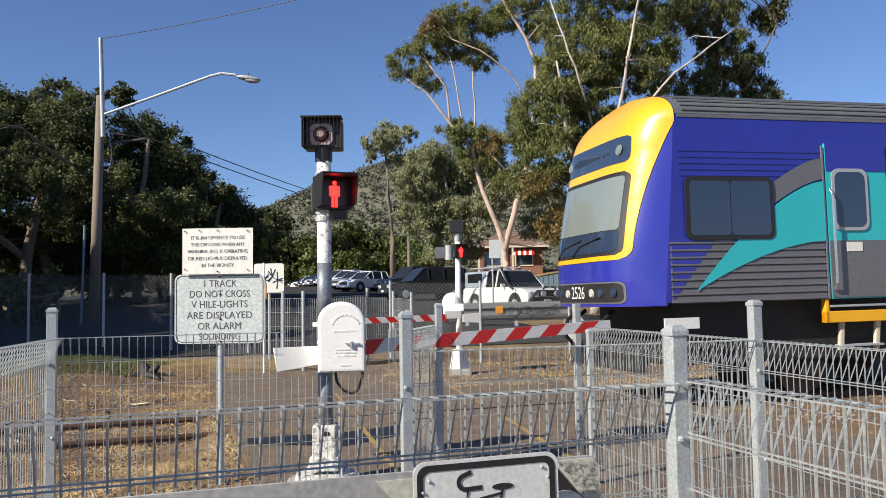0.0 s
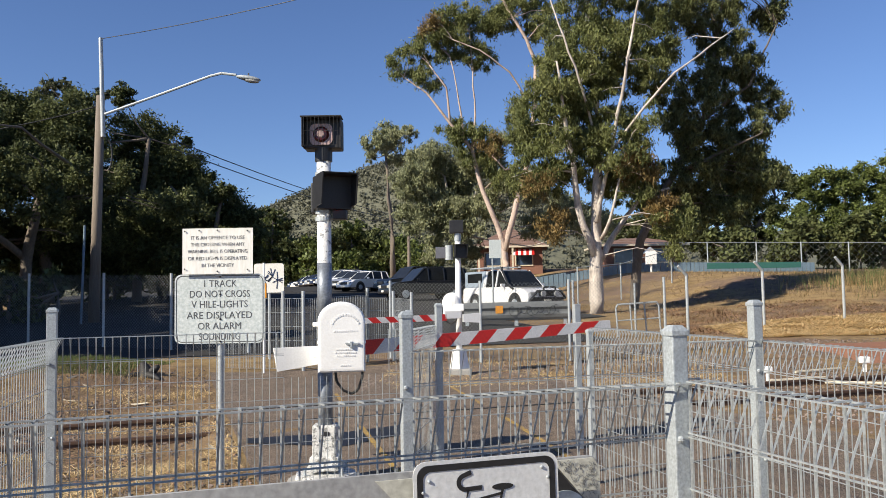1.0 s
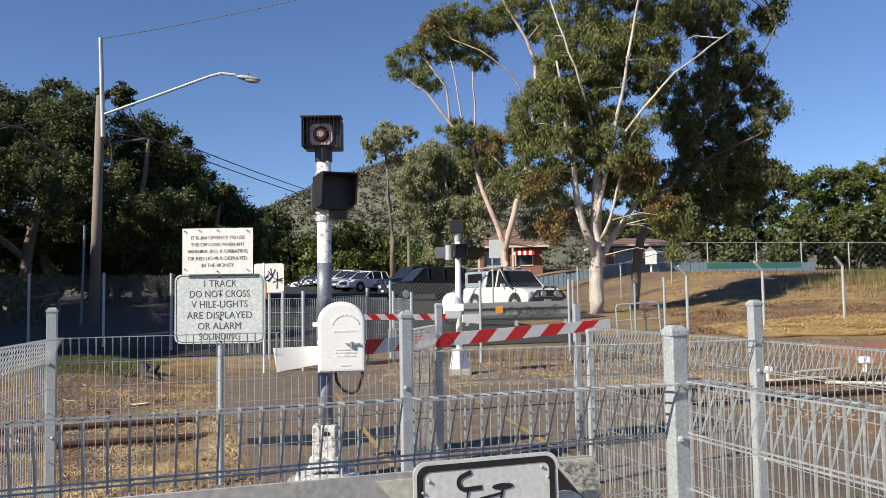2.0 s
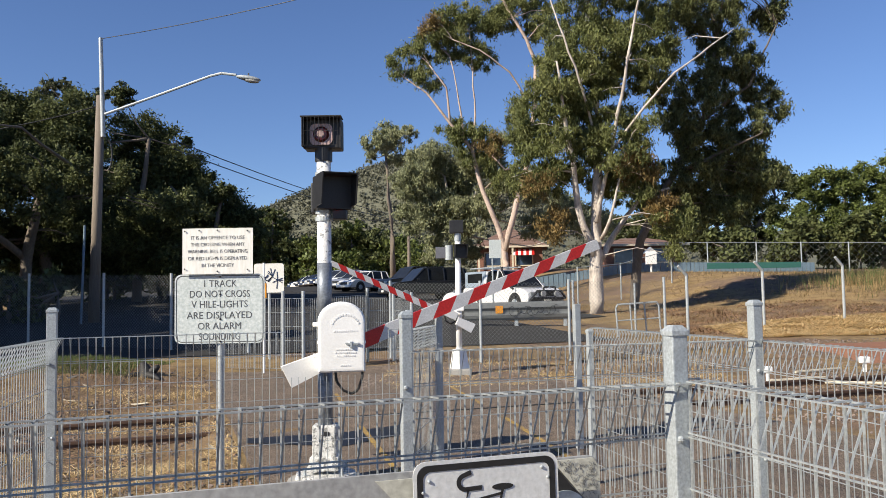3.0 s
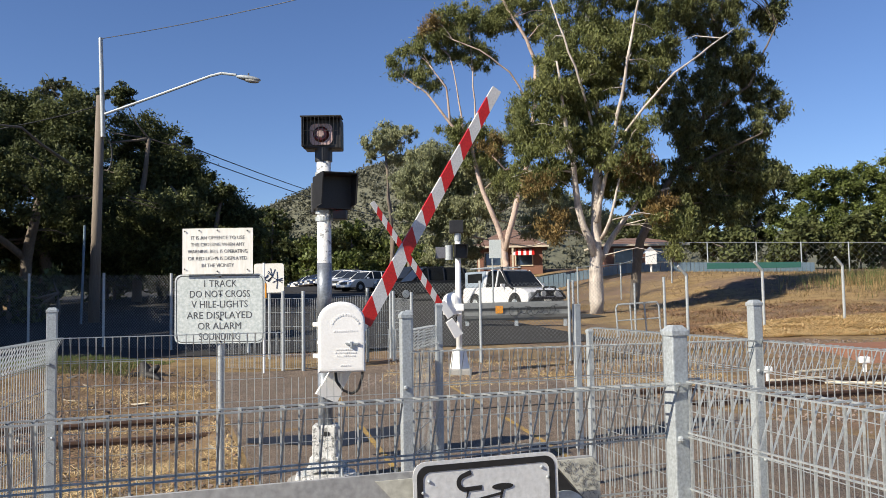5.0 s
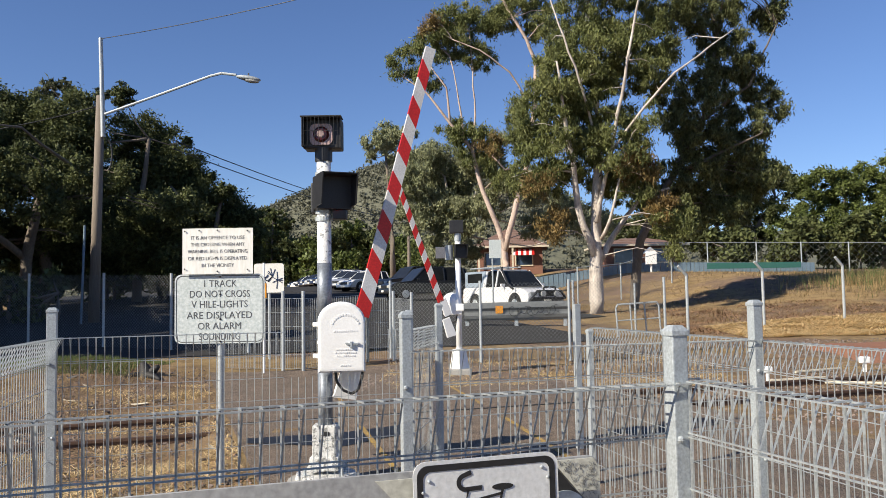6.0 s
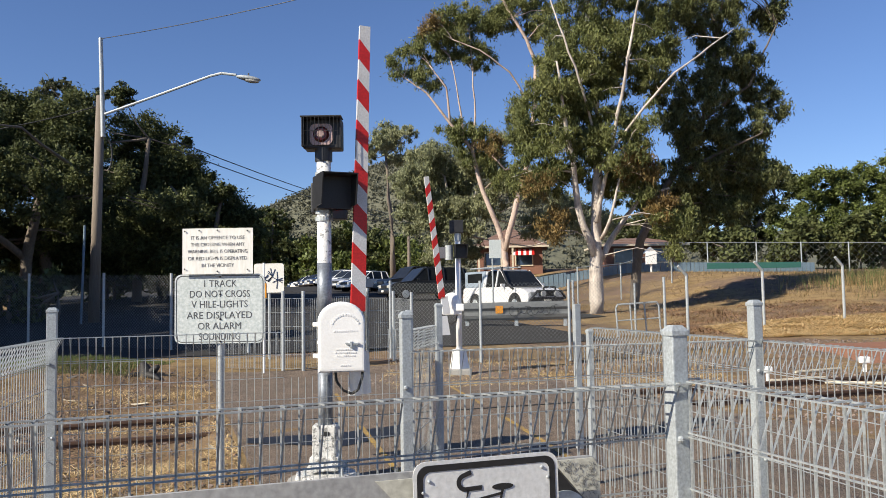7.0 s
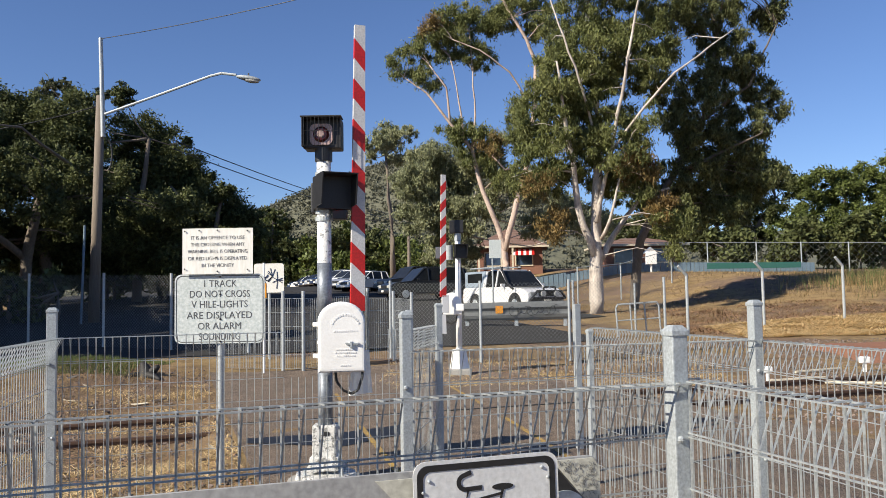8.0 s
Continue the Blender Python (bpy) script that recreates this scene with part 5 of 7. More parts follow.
def build_train():
    t = thing("train", Matrix.Identity(4), "blue diesel railcar with yellow cab front and teal swoosh", "train")
    L = 25.0
    # body: sides and roof as one shell, from the seam behind the cab
    zs = [1.40, 1.6, 2.0, 2.3, 2.8, 3.3, 3.88, 4.0, 4.10, 4.19, 4.27, 4.33, 4.37, 4.392]
    prof = [(-half_width(z), z) for z in zs] + [(0, 4.405)] + [(half_width(z), z) for z in zs[::-1]]
    xs = [0.68, 2, 4, 8, 12, 16, 20, L]
    V = [(x if x > 0.7 else nose(1, z) - 0.02 , y, z) for x in xs for y, z in prof]
    n = len(prof)
    F = [(i * n + k, i * n + k + 1, (i + 1) * n + k + 1, (i + 1) * n + k) for i in range(len(xs) - 1) for k in range(n - 1)]
    F += [tuple((len(xs) - 1) * n + k for k in range(n)), ]
    F += [(i * n, (i + 1) * n, (i + 1) * n + n - 1, i * n + n - 1) for i in range(len(xs) - 1)]
    raw("body_shell", V, F, M["trainblue"], t, "deep blue painted body", smooth=False)
    cab = front_patch("cab_front", M["trainblue"], t, lambda z: (-1, 1), 1.36, 4.40, 0.0, "rounded blue cab end", 48, 60)
    def ylim(z):
        k = 0.83 + 0.17 * min(1.0, max(0.0, (z - 2.2) / 1.65)) ** 1.7
        c = 0.0
        if z < 2.16:
            c = 0.11 * (1 - math.sqrt(max(0, 1 - ((2.16 - z) / 0.16) ** 2)))
        return -k + c, k - c
    front_patch("yellow_surround", M["trainyellow"], cab, ylim, 2.0, 4.405, 0.008, "golden yellow cab surround", 56, 60)
    front_patch("display_panel", M["glass"], cab, soft_lim(-0.73, 0.73, 3.36, 3.74, 0.08), 3.36, 3.74, 0.014, "dark destination panel", 24, 14)
    scr = front_patch("windscreen_seal", M["black"], cab, soft_lim(-0.765, 0.765, 2.07, 3.23, 0.10), 2.07, 3.23, 0.014, "", 28, 26)
    front_patch("windscreen", M["screen"], cab, soft_lim(-0.715, 0.715, 2.42, 3.17, 0.04), 2.42, 3.17, 0.020, "windscreen with a pale blind behind it", 24, 22)
    front_patch("windscreen_lower", M["glass"], cab, soft_lim(-0.715, 0.715, 2.12, 2.41, 0.05), 2.12, 2.41, 0.020, "dark lower windscreen", 24, 12)
    front_patch("lamp_panel", M["traingrey"], cab, soft_lim(-0.785, 0.785, 1.405, 1.705, 0.08), 1.405, 1.705, 0.010, "dull grey rim of the lamp panel", 28, 14)
    front_patch("lamp_recess", M["black"], cab, soft_lim(-0.765, 0.765, 1.425, 1.685, 0.075), 1.425, 1.685, 0.016, "black lamp panel", 28, 14)
    for v in (-0.67, -0.49, -0.31, 0.27, 0.46, 0.66):
        b = bmesh.new()
        bmesh.ops.create_cone(b, cap_ends=True, segments=18, radius1=0.07, radius2=0.055, depth=0.03, matrix=pose(nose(v, 1.553) - 0.022, v * 1.45, 1.553, 0, -90, 0))
        part("headlamp", b, M["headlamp"] if abs(v) < 0.4 else M["glass"], cab, "round headlamp lens" if abs(v) < 0.4 else "dark unlit lamp")
    text_mesh("fleet_mark", "2526", 0.26, M["carwhite"], cab, pose(nose(0, 1.553) - 0.028, 0, 1.553, 90, 0, -90), 0.95, "white painted numerals").data.transform(Matrix.Diagonal((0.95, 1.0, 1.0, 1.0)))
    for v in (-0.58, 0.58):
        b = bmesh.new()
        bmesh.ops.create_cone(b, cap_ends=True, segments=18, radius1=0.085, radius2=0.07, depth=0.02, matrix=pose(nose(v, 3.55) - 0.022, v * 1.43, 3.55, 0, -78, 0))
        part("marker_lamp", b, M["screen"], cab, "round high-level lamp behind dark glass")
    for v in (0.52, 0.10):
        pts = [(nose(v, 2.12) - 0.03, v * 1.45, 2.10), (nose(v - 0.12, 2.28) - 0.035, (v - 0.16) * 1.45, 2.24), (nose(v - 0.5, 2.34) - 0.035, (v - 0.60) * 1.45, 2.33)]
        part("wiper", tube(pts, 0.012, 6), M["rubber"], cab)
    # roof skin with ribs, and side ribs
    V, F = [], []
    zz = [3.95, 4.03, 4.11, 4.19, 4.27, 4.33, 4.37, 4.392]
    rp = [(-half_width(z) - 0.012, z + 0.006) for z in zz] + [(0, 4.42)] + [(half_width(z) + 0.012, z + 0.006) for z in zz[::-1]]
    V = [(x, y, z) for x in (0.86, L) for y, z in rp]
    n = len(rp)
    F = [(k, k + 1, n + k + 1, n + k) for k in range(n - 1)]
    roof = raw("roof", V, F, M["trainroof"], t, "grey ribbed roof", smooth=False)
    for sg in (-1, 1):
        for z in (4.0, 4.075, 4.15, 4.22, 4.29, 4.345):
            part("roof_rib", box((L - 1.0, 0.03, 0.018), pose((L + 0.9) / 2 + 0.02, sg * (half_width(z) + 0.012), z + 0.012)), M["trainroof"], roof)
        part("gutter", box((L - 0.9, 0.02, 0.05), pose((L + 0.9) / 2, sg * 1.418, 3.93), 0.004), M["traingrey"], roof)
    part("roof_pod", box((0.35, 0.3, 0.10), pose(1.9, -0.3, 4.44), 0.02), M["black"], roof)
    for sg in (-1, 1):
        y = sg * 1.452
        for k in range(5):
            z = 3.45 - 0.085 * k
            yy = sg * (half_width(z) + 0.004)
            part("rib", box((2.20, 0.012, 0.022), pose(1.98, yy, z), 0.004), M["trainblue"], t)
        gp = part("grey_skirt", box((2.40, 0.008, 0.82), pose(1.90, sg * 1.452, 1.80)), M["traingrey"], t, "grey ribbed lower side panel")
        for k in range(9):
            z = 2.19 - 0.098 * k
            part("rib", box((2.42, 0.014, 0.026), pose(1.90, sg * 1.460, z), 0.005), M["traingrey"], gp)
            part("groove", box((2.42, 0.006, 0.010), pose(1.90, sg * 1.459, z - 0.02)), M["black"], gp)
        part("skirt_line", box((L - 3.6, 0.008, 0.82), pose(3.6 + (L - 3.6) / 2 + 1.2, sg * 1.452, 1.80)), M["traingrey"], t, "grey lower side panel")
        # livery: blue wedge over the grey, grey band, teal swoosh
        def flat(name, o, off, mt, lab):
            b = prism(o, 0.003)
            q = part(name, b, mt, t, lab)
            q.matrix_local = pose(0, sg * (1.457 + off), 0)
            return q
        flat("blue_wedge", [(0.71, 1.45), (0.72, 2.21), (1.36, 2.21), (1.02, 1.80), (0.74, 1.45)], 0.004, M["trainblue"], "blue wedge of the livery")
        up = [(1.05 + 2.07 * s, 1.54 + 1.50 * (1 - (1 - s) ** 1.55)) for s in np.linspace(0, 1, 14)]
        lo = [(1.05 + 2.07 * s, 1.54 + 0.66 * (1 - (1 - s) ** 1.7)) for s in np.linspace(1, 0, 14)]
        flat("teal_swoosh", up + lo, 0.015, M["trainteal"], "teal swoosh of the livery")
        gu = [(1.34 + 1.78 * s, 2.21 + 1.16 * (1 - (1 - s) ** 1.5)) for s in np.linspace(0, 1, 12)]
        gl = [(1.62 + 1.50 * s, 2.21 + 0.86 * (1 - (1 - s) ** 1.45)) for s in np.linspace(1, 0, 12)]
        flat("grey_band", gu + gl, 0.006, M["traingrey"], "grey band of the livery")
        # cab side window
        wn_ = prism(rounded(1.36, 0.86, 0.10), 0.02)
        wf = part("window_frame", wn_, M["black"], t)
        wf.matrix_local = pose(1.62, sg * 1.462 - (0.02 if sg < 0 else 0), 2.66)
        for dx, w in ((-0.31, 0.61), (0.315, 0.61)):
            g = part("pane", prism(rounded(w, 0.74, 0.06), 0.01), M["glass"], wf)
            g.matrix_local = pose(dx, -0.004 if sg < 0 else 0.014, 0)
        # door in a recess
        dr = part("door", box((1.02, 0.03, 2.20), pose(3.68, sg * 1.447, 2.48), 0.006), M["trainteal"], t, "teal and grey passenger door")
        part("door_foot", box((1.0, 0.01, 0.80), pose(3.68, sg * 1.468, 1.80), 0.002), M["traingrey"], dr)
        part("door_head", box((1.0, 0.01, 0.40), pose(3.68, sg * 1.464, 3.38), 0.002), M["trainblue"], dr)
        ww = part("door_window", prism(rounded(0.60, 0.88, 0.12), 0.012), M["galv"], dr)
        ww.matrix_local = pose(3.55, sg * 1.476 - 0.006, 2.78)
        w2 = part("door_pane", prism(rounded(0.50, 0.78, 0.10), 0.02), M["glass"], dr)
        w2.matrix_local = pose(3.55, sg * 1.476 - 0.010, 2.78)
        part("notice", box((0.26, 0.006, 0.13), pose(3.58, sg * 1.478, 2.11)), M["signwhite"], dr, "small white notice")
        for x in (3.13, 4.27):
            part("door_post", box((0.03, 0.03, 2.16), pose(x, sg * 1.455, 2.46), 0.006), M["traingrey"], dr)
            part("handrail", tube([(x + 0.07, sg * 1.50, 2.92), (x + 0.07, sg * 1.55, 2.85), (x + 0.07, sg * 1.55, 1.6), (x + 0.07, sg * 1.50, 1.52)], 0.018), M["steelpipe"], dr)
        # steps
        st = part("step_frame", box((1.3, 0.10, 0.16), pose(3.72, sg * 1.40, 1.13), 0.01), M["trainyellow"], t, "yellow edged footstep")
        part("step_side", box((0.06, 0.10, 0.34), pose(3.10, sg * 1.40, 1.22), 0.01), M["trainyellow"], st)
        part("tread", box((1.15, 0.18, 0.03), pose(3.72, sg * 1.36, 1.28), 0.006), M["galv"], st)
        for x in (3.37, 3.97):
            part("step_hanger", box((0.08, 0.06, 0.42), pose(x, sg * 1.36, 0.86, 0, 6, 0), 0.02), M["trimpaint"], st, "pale curved hanger")
        part("lower_step", box((0.7, 0.16, 0.03), pose(3.67, sg * 1.36, 0.72), 0.006), M["galv"], st)
        part("board_flap", box((0.52, 0.02, 0.15), pose(0.85, sg * 1.40, 1.12), 0.004), M["carwhite"], t, "white painted plate below the body")
        for k in range(6):
            xw = 6.5 + 3.0 * k
            g = part("side_window", prism(rounded(1.7, 0.86, 0.10), 0.016), M["glass"], t)
            g.matrix_local = pose(xw, sg * 1.458 - (0.016 if sg < 0 else 0), 2.78)
    # underside
    part("underframe", box((L - 0.6, 2.3, 0.9), pose(L / 2 + 0.55, 0, 0.98), 0.04), M["underframe"], t, "sooty black underframe")
    part("cowcatcher", box((0.10, 2.2, 0.36), pose(0.45, 0, 0.62), 0.03), M["underframe"], t)
    cp = part("coupler", box((0.5, 0.28, 0.3), pose(0.15, 0, 1.0), 0.05), M["traingrey"], t, "grey coupler head")
    part("coupler_face", rod((-0.14, 0.0, 1.0), (-0.06, 0, 1.0), 0.11, 0.11, 14), M["galv"], cp)
    for y in (-0.5, 0.45, 0.75):
        part("hose", tube([(0.3, y, 1.3), (0.12, y, 1.15), (0.1, y + 0.04, 0.9), (0.25, y + 0.06, 0.75)], 0.03), M["rubber"], t)
    for bx in (4.2, 20.8):
        bg_ = part("bogie_frame", box((3.2, 2.1, 0.25), pose(bx, 0, 0.62), 0.04), M["underframe"], t)
        for wx in (-1.1, 1.1):
            for sg in (-1, 1):
                part("wheel", rod((bx + wx, sg * 0.70, 0.43), (bx + wx, sg * 0.82, 0.43), 0.43, 0.43, 24), M["railsteel"], bg_)
                part("axle_box", box((0.3, 0.16, 0.3), pose(bx + wx, sg * 1.0, 0.45), 0.03), M["underframe"], bg_)
    return t


TRAIN = build_train()


# ---- street and car park ----
def lamp_pole():
    bx, by = -12.9, 30.0
    t = thing("street_lamp", Matrix.Translation(on(bx, by)), "leaning grey timber power pole with a galvanised street lamp arm", "street lamp")
    z0 = terr(bx, by)
    part("timber_pole", rod((0, 0, -0.1), (0.17, 0, 9.28 - z0), 0.20, 0.15, 14), M["timber"], t, smooth=True)
    st = part("steel_mast", rod((0.33, -0.12, 7.7 - z0), (0.2, -0.12, 11.45 - z0), 0.085, 0.075, 12), M["galv"], t)
    arm = part("lamp_arm", tube([(0.4, -0.15, 8.55 - z0), (2.3, -0.3, 9.15 - z0), (4.5, -0.8, 9.74 - z0), (4.95, -0.9, 9.81 - z0), (5.5, -1.0, 9.71 - z0)], 0.05, 8), M["galv"], t)
    bm = bmesh.new()
    bmesh.ops.create_uvsphere(bm, u_segments=18, v_segments=10, radius=1.0, matrix=pose(5.95, -1.0, 9.58 - z0, 0, 10, 0) @ Matrix.Diagonal((0.46, 0.17, 0.10, 1)))
    hd = part("lamp_head", bm, M["galv"], t, "silver street lamp head")
    bm = bmesh.new()
    bmesh.ops.create_uvsphere(bm, u_segments=14, v_segments=8, radius=1.0, matrix=pose(6.05, -1.0, 9.50 - z0, 0, 10, 0) @ Matrix.Diagonal((0.30, 0.14, 0.09, 1)))
    part("lamp_lens", bm, M["headlamp"], hd)
    part("photocell", rod((5.95, -1.0, 9.66 - z0), (5.95, -1.0, 9.77 - z0), 0.03, 0.03, 8), M["black"], hd)
    part("cable_coil", tube([(0.55 + 0.15 * math.cos(a), -0.2, 7.0 - z0 + 0.55 * math.sin(a)) for a in np.linspace(-1.6, 1.6, 9)], 0.03), M["rubber"], t)
    c = thing("conduit_post", Matrix.Translation(on(-13.1, 29.4)), "thin green grey conduit post beside the power pole", "post")
    part("conduit", rod((0, 0, 0), (0.1, 0, 3.6), 0.045, 0.045, 8), M["tealfence"], c)


def cable(name, pts, r, label):
    t = thing(name, Matrix.Translation(pts[0]), label, "overhead wire")
    o = Vector(pts[0])
    bm = bmesh.new()
    limb(bm, [Vector(p) - o for p in pts], r, r, 5, 0.0)
    part("wire", bm, M["rubber"], t)


def sag(p, q, s, n=10):
    p, q = Vector(p), Vector(q)
    return [p.lerp(q, i / n) - Vector((0, 0, s * 4 * (i / n) * (1 - i / n))) for i in range(n + 1)]


lamp_pole()
cable("overhead_wire", sag((-12.7, 29.88, 11.42), (5.8, 20.0, 11.6), 0.35), 0.014, "thin overhead wire from the lamp mast")
cable("overhead_wire", sag((-12.8, 30, 8.9), (-26.5, 34, 8.6), 0.5), 0.022, "sagging dark overhead wire into the trees")
for k in (0, 1):
    cable("overhead_wire", sag((-14.0, 42, 10.0 - 0.45 * k), (-3.0, 92.0, 10.6 - 0.5 * k), 0.5), 0.03, "thin overhead wire along the street")
cable("overhead_wire", sag((-16.0, 120, 14.0), (-4.6, 110, 13.0), 0.7), 0.04, "faint distant overhead wire")


def far_pole(x, y, h):
    t = thing("power_pole", Matrix.Translation(on(x, y)), "distant grey timber power pole", "power pole", "far poles")
    part("pole", rod((0, 0, -0.2), (0, 0, h), 0.22, 0.14, 10), M["timber"], t)
    part("crossarm", box((1.6, 0.12, 0.12), pose(0, 0, h - 0.5), 0.01), M["timber"], t)


far_pole(-4.0, 95, 8.2)
far_pole(-13.3, 130, 9.0)
far_pole(-16.5, 125, 8.0)

chain_fence([(-17.0, 23.6), (-14.1, 22.8), (-11.22, 22.0), (-8.9, 21.3), (-6.9, 20.6), (-4.8, 20.0)], 1.88, "chain-link fence in the shade before the street", "chain-link fences", 0.085, post_r=0.035, rail=False)
chain_fence([(-1.25, 19.0), (0.80, 17.9), (2.78, 18.1), (5.2, 19.2)], 1.72, "galvanised chain-link fence behind the crossing", "chain-link fences", 0.09, post_r=0.032, rail=False)
plain_mesh_fence([(-4.6, 17.0), (-3.36, 17.0), (-2.92, 16.9), (-1.72, 18.3)], 1.50, "galvanised mesh fence on the far side of the crossing", G, 0.05)
plain_mesh_fence([(-1.72, 18.3), (-1.15, 18.5), (-0.70, 17.6)], 1.42, "galvanised mesh gate panels on the far side", G, 0.05)
chain_fence([(7.47, 25.0), (10.2, 26.0), (13.26, 27.0)], 1.72, "weathered steel fence posts with bent tops on the bank", "bank posts", arms=True, rail=False, mesh=False, post_r=0.045)
chain_fence([(14.0, 58.5), (18.9, 58), (22.4, 58), (25.6, 58), (29.0, 58), (32.5, 58), (36, 58)], 2.05, "tall pipe and wire fence along the top of the bank", "bank fences", 0.5, r=0.004, post_r=0.045)
chain_fence([(6.6, 40.0), (9.6, 44.0), (13.2, 47.0)], 1.9, "wire fence with steel posts beside the gum tree", "bank fences", 0.4, r=0.003, post_r=0.04)


def pipe_rail(x, y, w, h, n):
    t = thing("pipe_barrier", Matrix.Translation(on(x, y)) @ pose(0, 0, 0, 0, -3, 4), "galvanised pipe barrier on the path up the bank", "barrier")
    part("hoop", tube([(0, 0, 0), (0, 0, h - 0.1), (0.06, 0, h), (w - 0.06, 0, h), (w, 0, h - 0.1), (w, 0, 0)], 0.028, 8), M["galv"], t)
    part("mid_rail", rod((0, 0, h * 0.5), (w, 0, h * 0.5), 0.02, 0.02, 8), M["galv"], t)
    for k in range(1, n):
        part("upright", rod((w * k / n, 0, 0), (w * k / n, 0, h), 0.024, 0.024, 8), M["galv"], t)


pipe_rail(5.15, 24.2, 1.3, 0.95, 3)
for x, y, h in ((5.63, 24.0, 1.6), (3.05, 19.2, 1.75)):
    q = thing("steel_post", Matrix.Translation(on(x, y)), "plain round galvanised steel post", "post", "loose posts")
    part("post", rod((0, 0, 0), (0, 0, h), 0.03, 0.03, 10), M["galv"], q)
gs = thing("street_sign", Matrix.Translation(on(2.0, 33.0)), "tall steel pole with a small sign seen from behind", "sign")
part("pole", rod((0, 0, 0), (0, 0, 3.1), 0.035, 0.035, 10), M["galv"], gs)
part("plate", box((0.5, 0.02, 0.75), pose(0.12, -0.04, 2.75), 0.004), M["signface"], gs)


def guard_rail():
    t = thing("guard_rail", Matrix.Translation(on(0.7, 28.0)) @ pose(0, 0, 0, 0, -0.6, 2), "grey corrugated guard rail with scrawled black paint", "guard rail")
    prof = [(0, 0.22), (0.05, 0.28), (0.08, 0.37), (0.0, 0.46), (0.0, 0.53), (0.08, 0.62), (0.05, 0.73), (0.0, 0.80)]
    n = len(prof)
    V = [(x, -y, z) for x in (0, 3.6) for y, z in prof]
    F = [(k, k + 1, n + k + 1, n + k) for k in range(n - 1)]
    rl = raw("beam", V, F, M["oldwire"], t)
    sol = rl.modifiers.new("thick", "SOLIDIFY")
    sol.thickness = 0.02
    for x in (0.1, 1.8, 3.5):
        part("post", box((0.12, 0.14, 0.84), pose(x, 0.09, 0.36), 0.01), M["galv"], t)
    rng = random.Random(8)
    segs = []
    for k in range(9):
        cx, cz, rr = 1.62 + 0.19 * k, 0.52 + rng.uniform(-0.05, 0.05), rng.uniform(0.08, 0.17)
        a0, turns = rng.uniform(0, 6.28), rng.uniform(3.5, 7.5)
        pts = [(cx + 0.8 * rr * math.cos(a0 + turns * i / 16) + 0.008 * i, -0.105, cz + rr * math.sin(a0 + turns * i / 16)) for i in range(17)]
        segs += list(zip(pts, pts[1:]))
    v, f = wires(segs, 0.012)
    raw("paint_scrawl", v, f, M["black"], t, "black scrawled paint")
    part("reflector", box((0.26, 0.01, 0.26), pose(1.2, -0.10, 0.56), 0.004), M["orange"], t, "yellow reflector plate")


guard_rail()
ws = thing("board_sign", Matrix.Translation(on(-4.08, 19.0)), "white board scrawled with dark marks on a steel post", "sign")
zb = terr(-4.08, 19.0)
o = prism(rounded(0.70, 0.68, 0.06), 0.02)
o.transform(pose(0, 0, 2.04 - zb))
wp = part("board", o, M["signwhite"], ws)
part("post", rod((0.0, 0.05, 0), (0.0, 0.05, 2.3 - zb), 0.035, 0.035, 10), M["galv"], ws)
rg = random.Random(2)
sg_ = []
for cx, cz in ((-0.12, -0.02), (0.08, 0.04), (0.2, -0.05)):
    for k in range(7):
        a = rg.uniform(0, 6.28)
        sg_.append(((cx, -0.004, 2.04 - zb + cz), (cx + 0.12 * math.cos(a), -0.004, 2.04 - zb + cz + 0.2 * math.sin(a))))
v, f = wires(sg_, 0.011)
raw("scrawl", v, f, M["carblue"], wp, "dark blue scrawl")
tp = thing("marker_pole", Matrix.Translation(on(-3.67, 16.6)), "thin white pole with an orange tag", "pole")
part("pole", rod((0, 0, 0), (0, 0, 2.25), 0.02, 0.02, 8), M["white"], tp)
part("tag", box((0.13, 0.04, 0.30), pose(0, -0.03, 1.68), 0.01), M["orange"], tp, "orange tag")


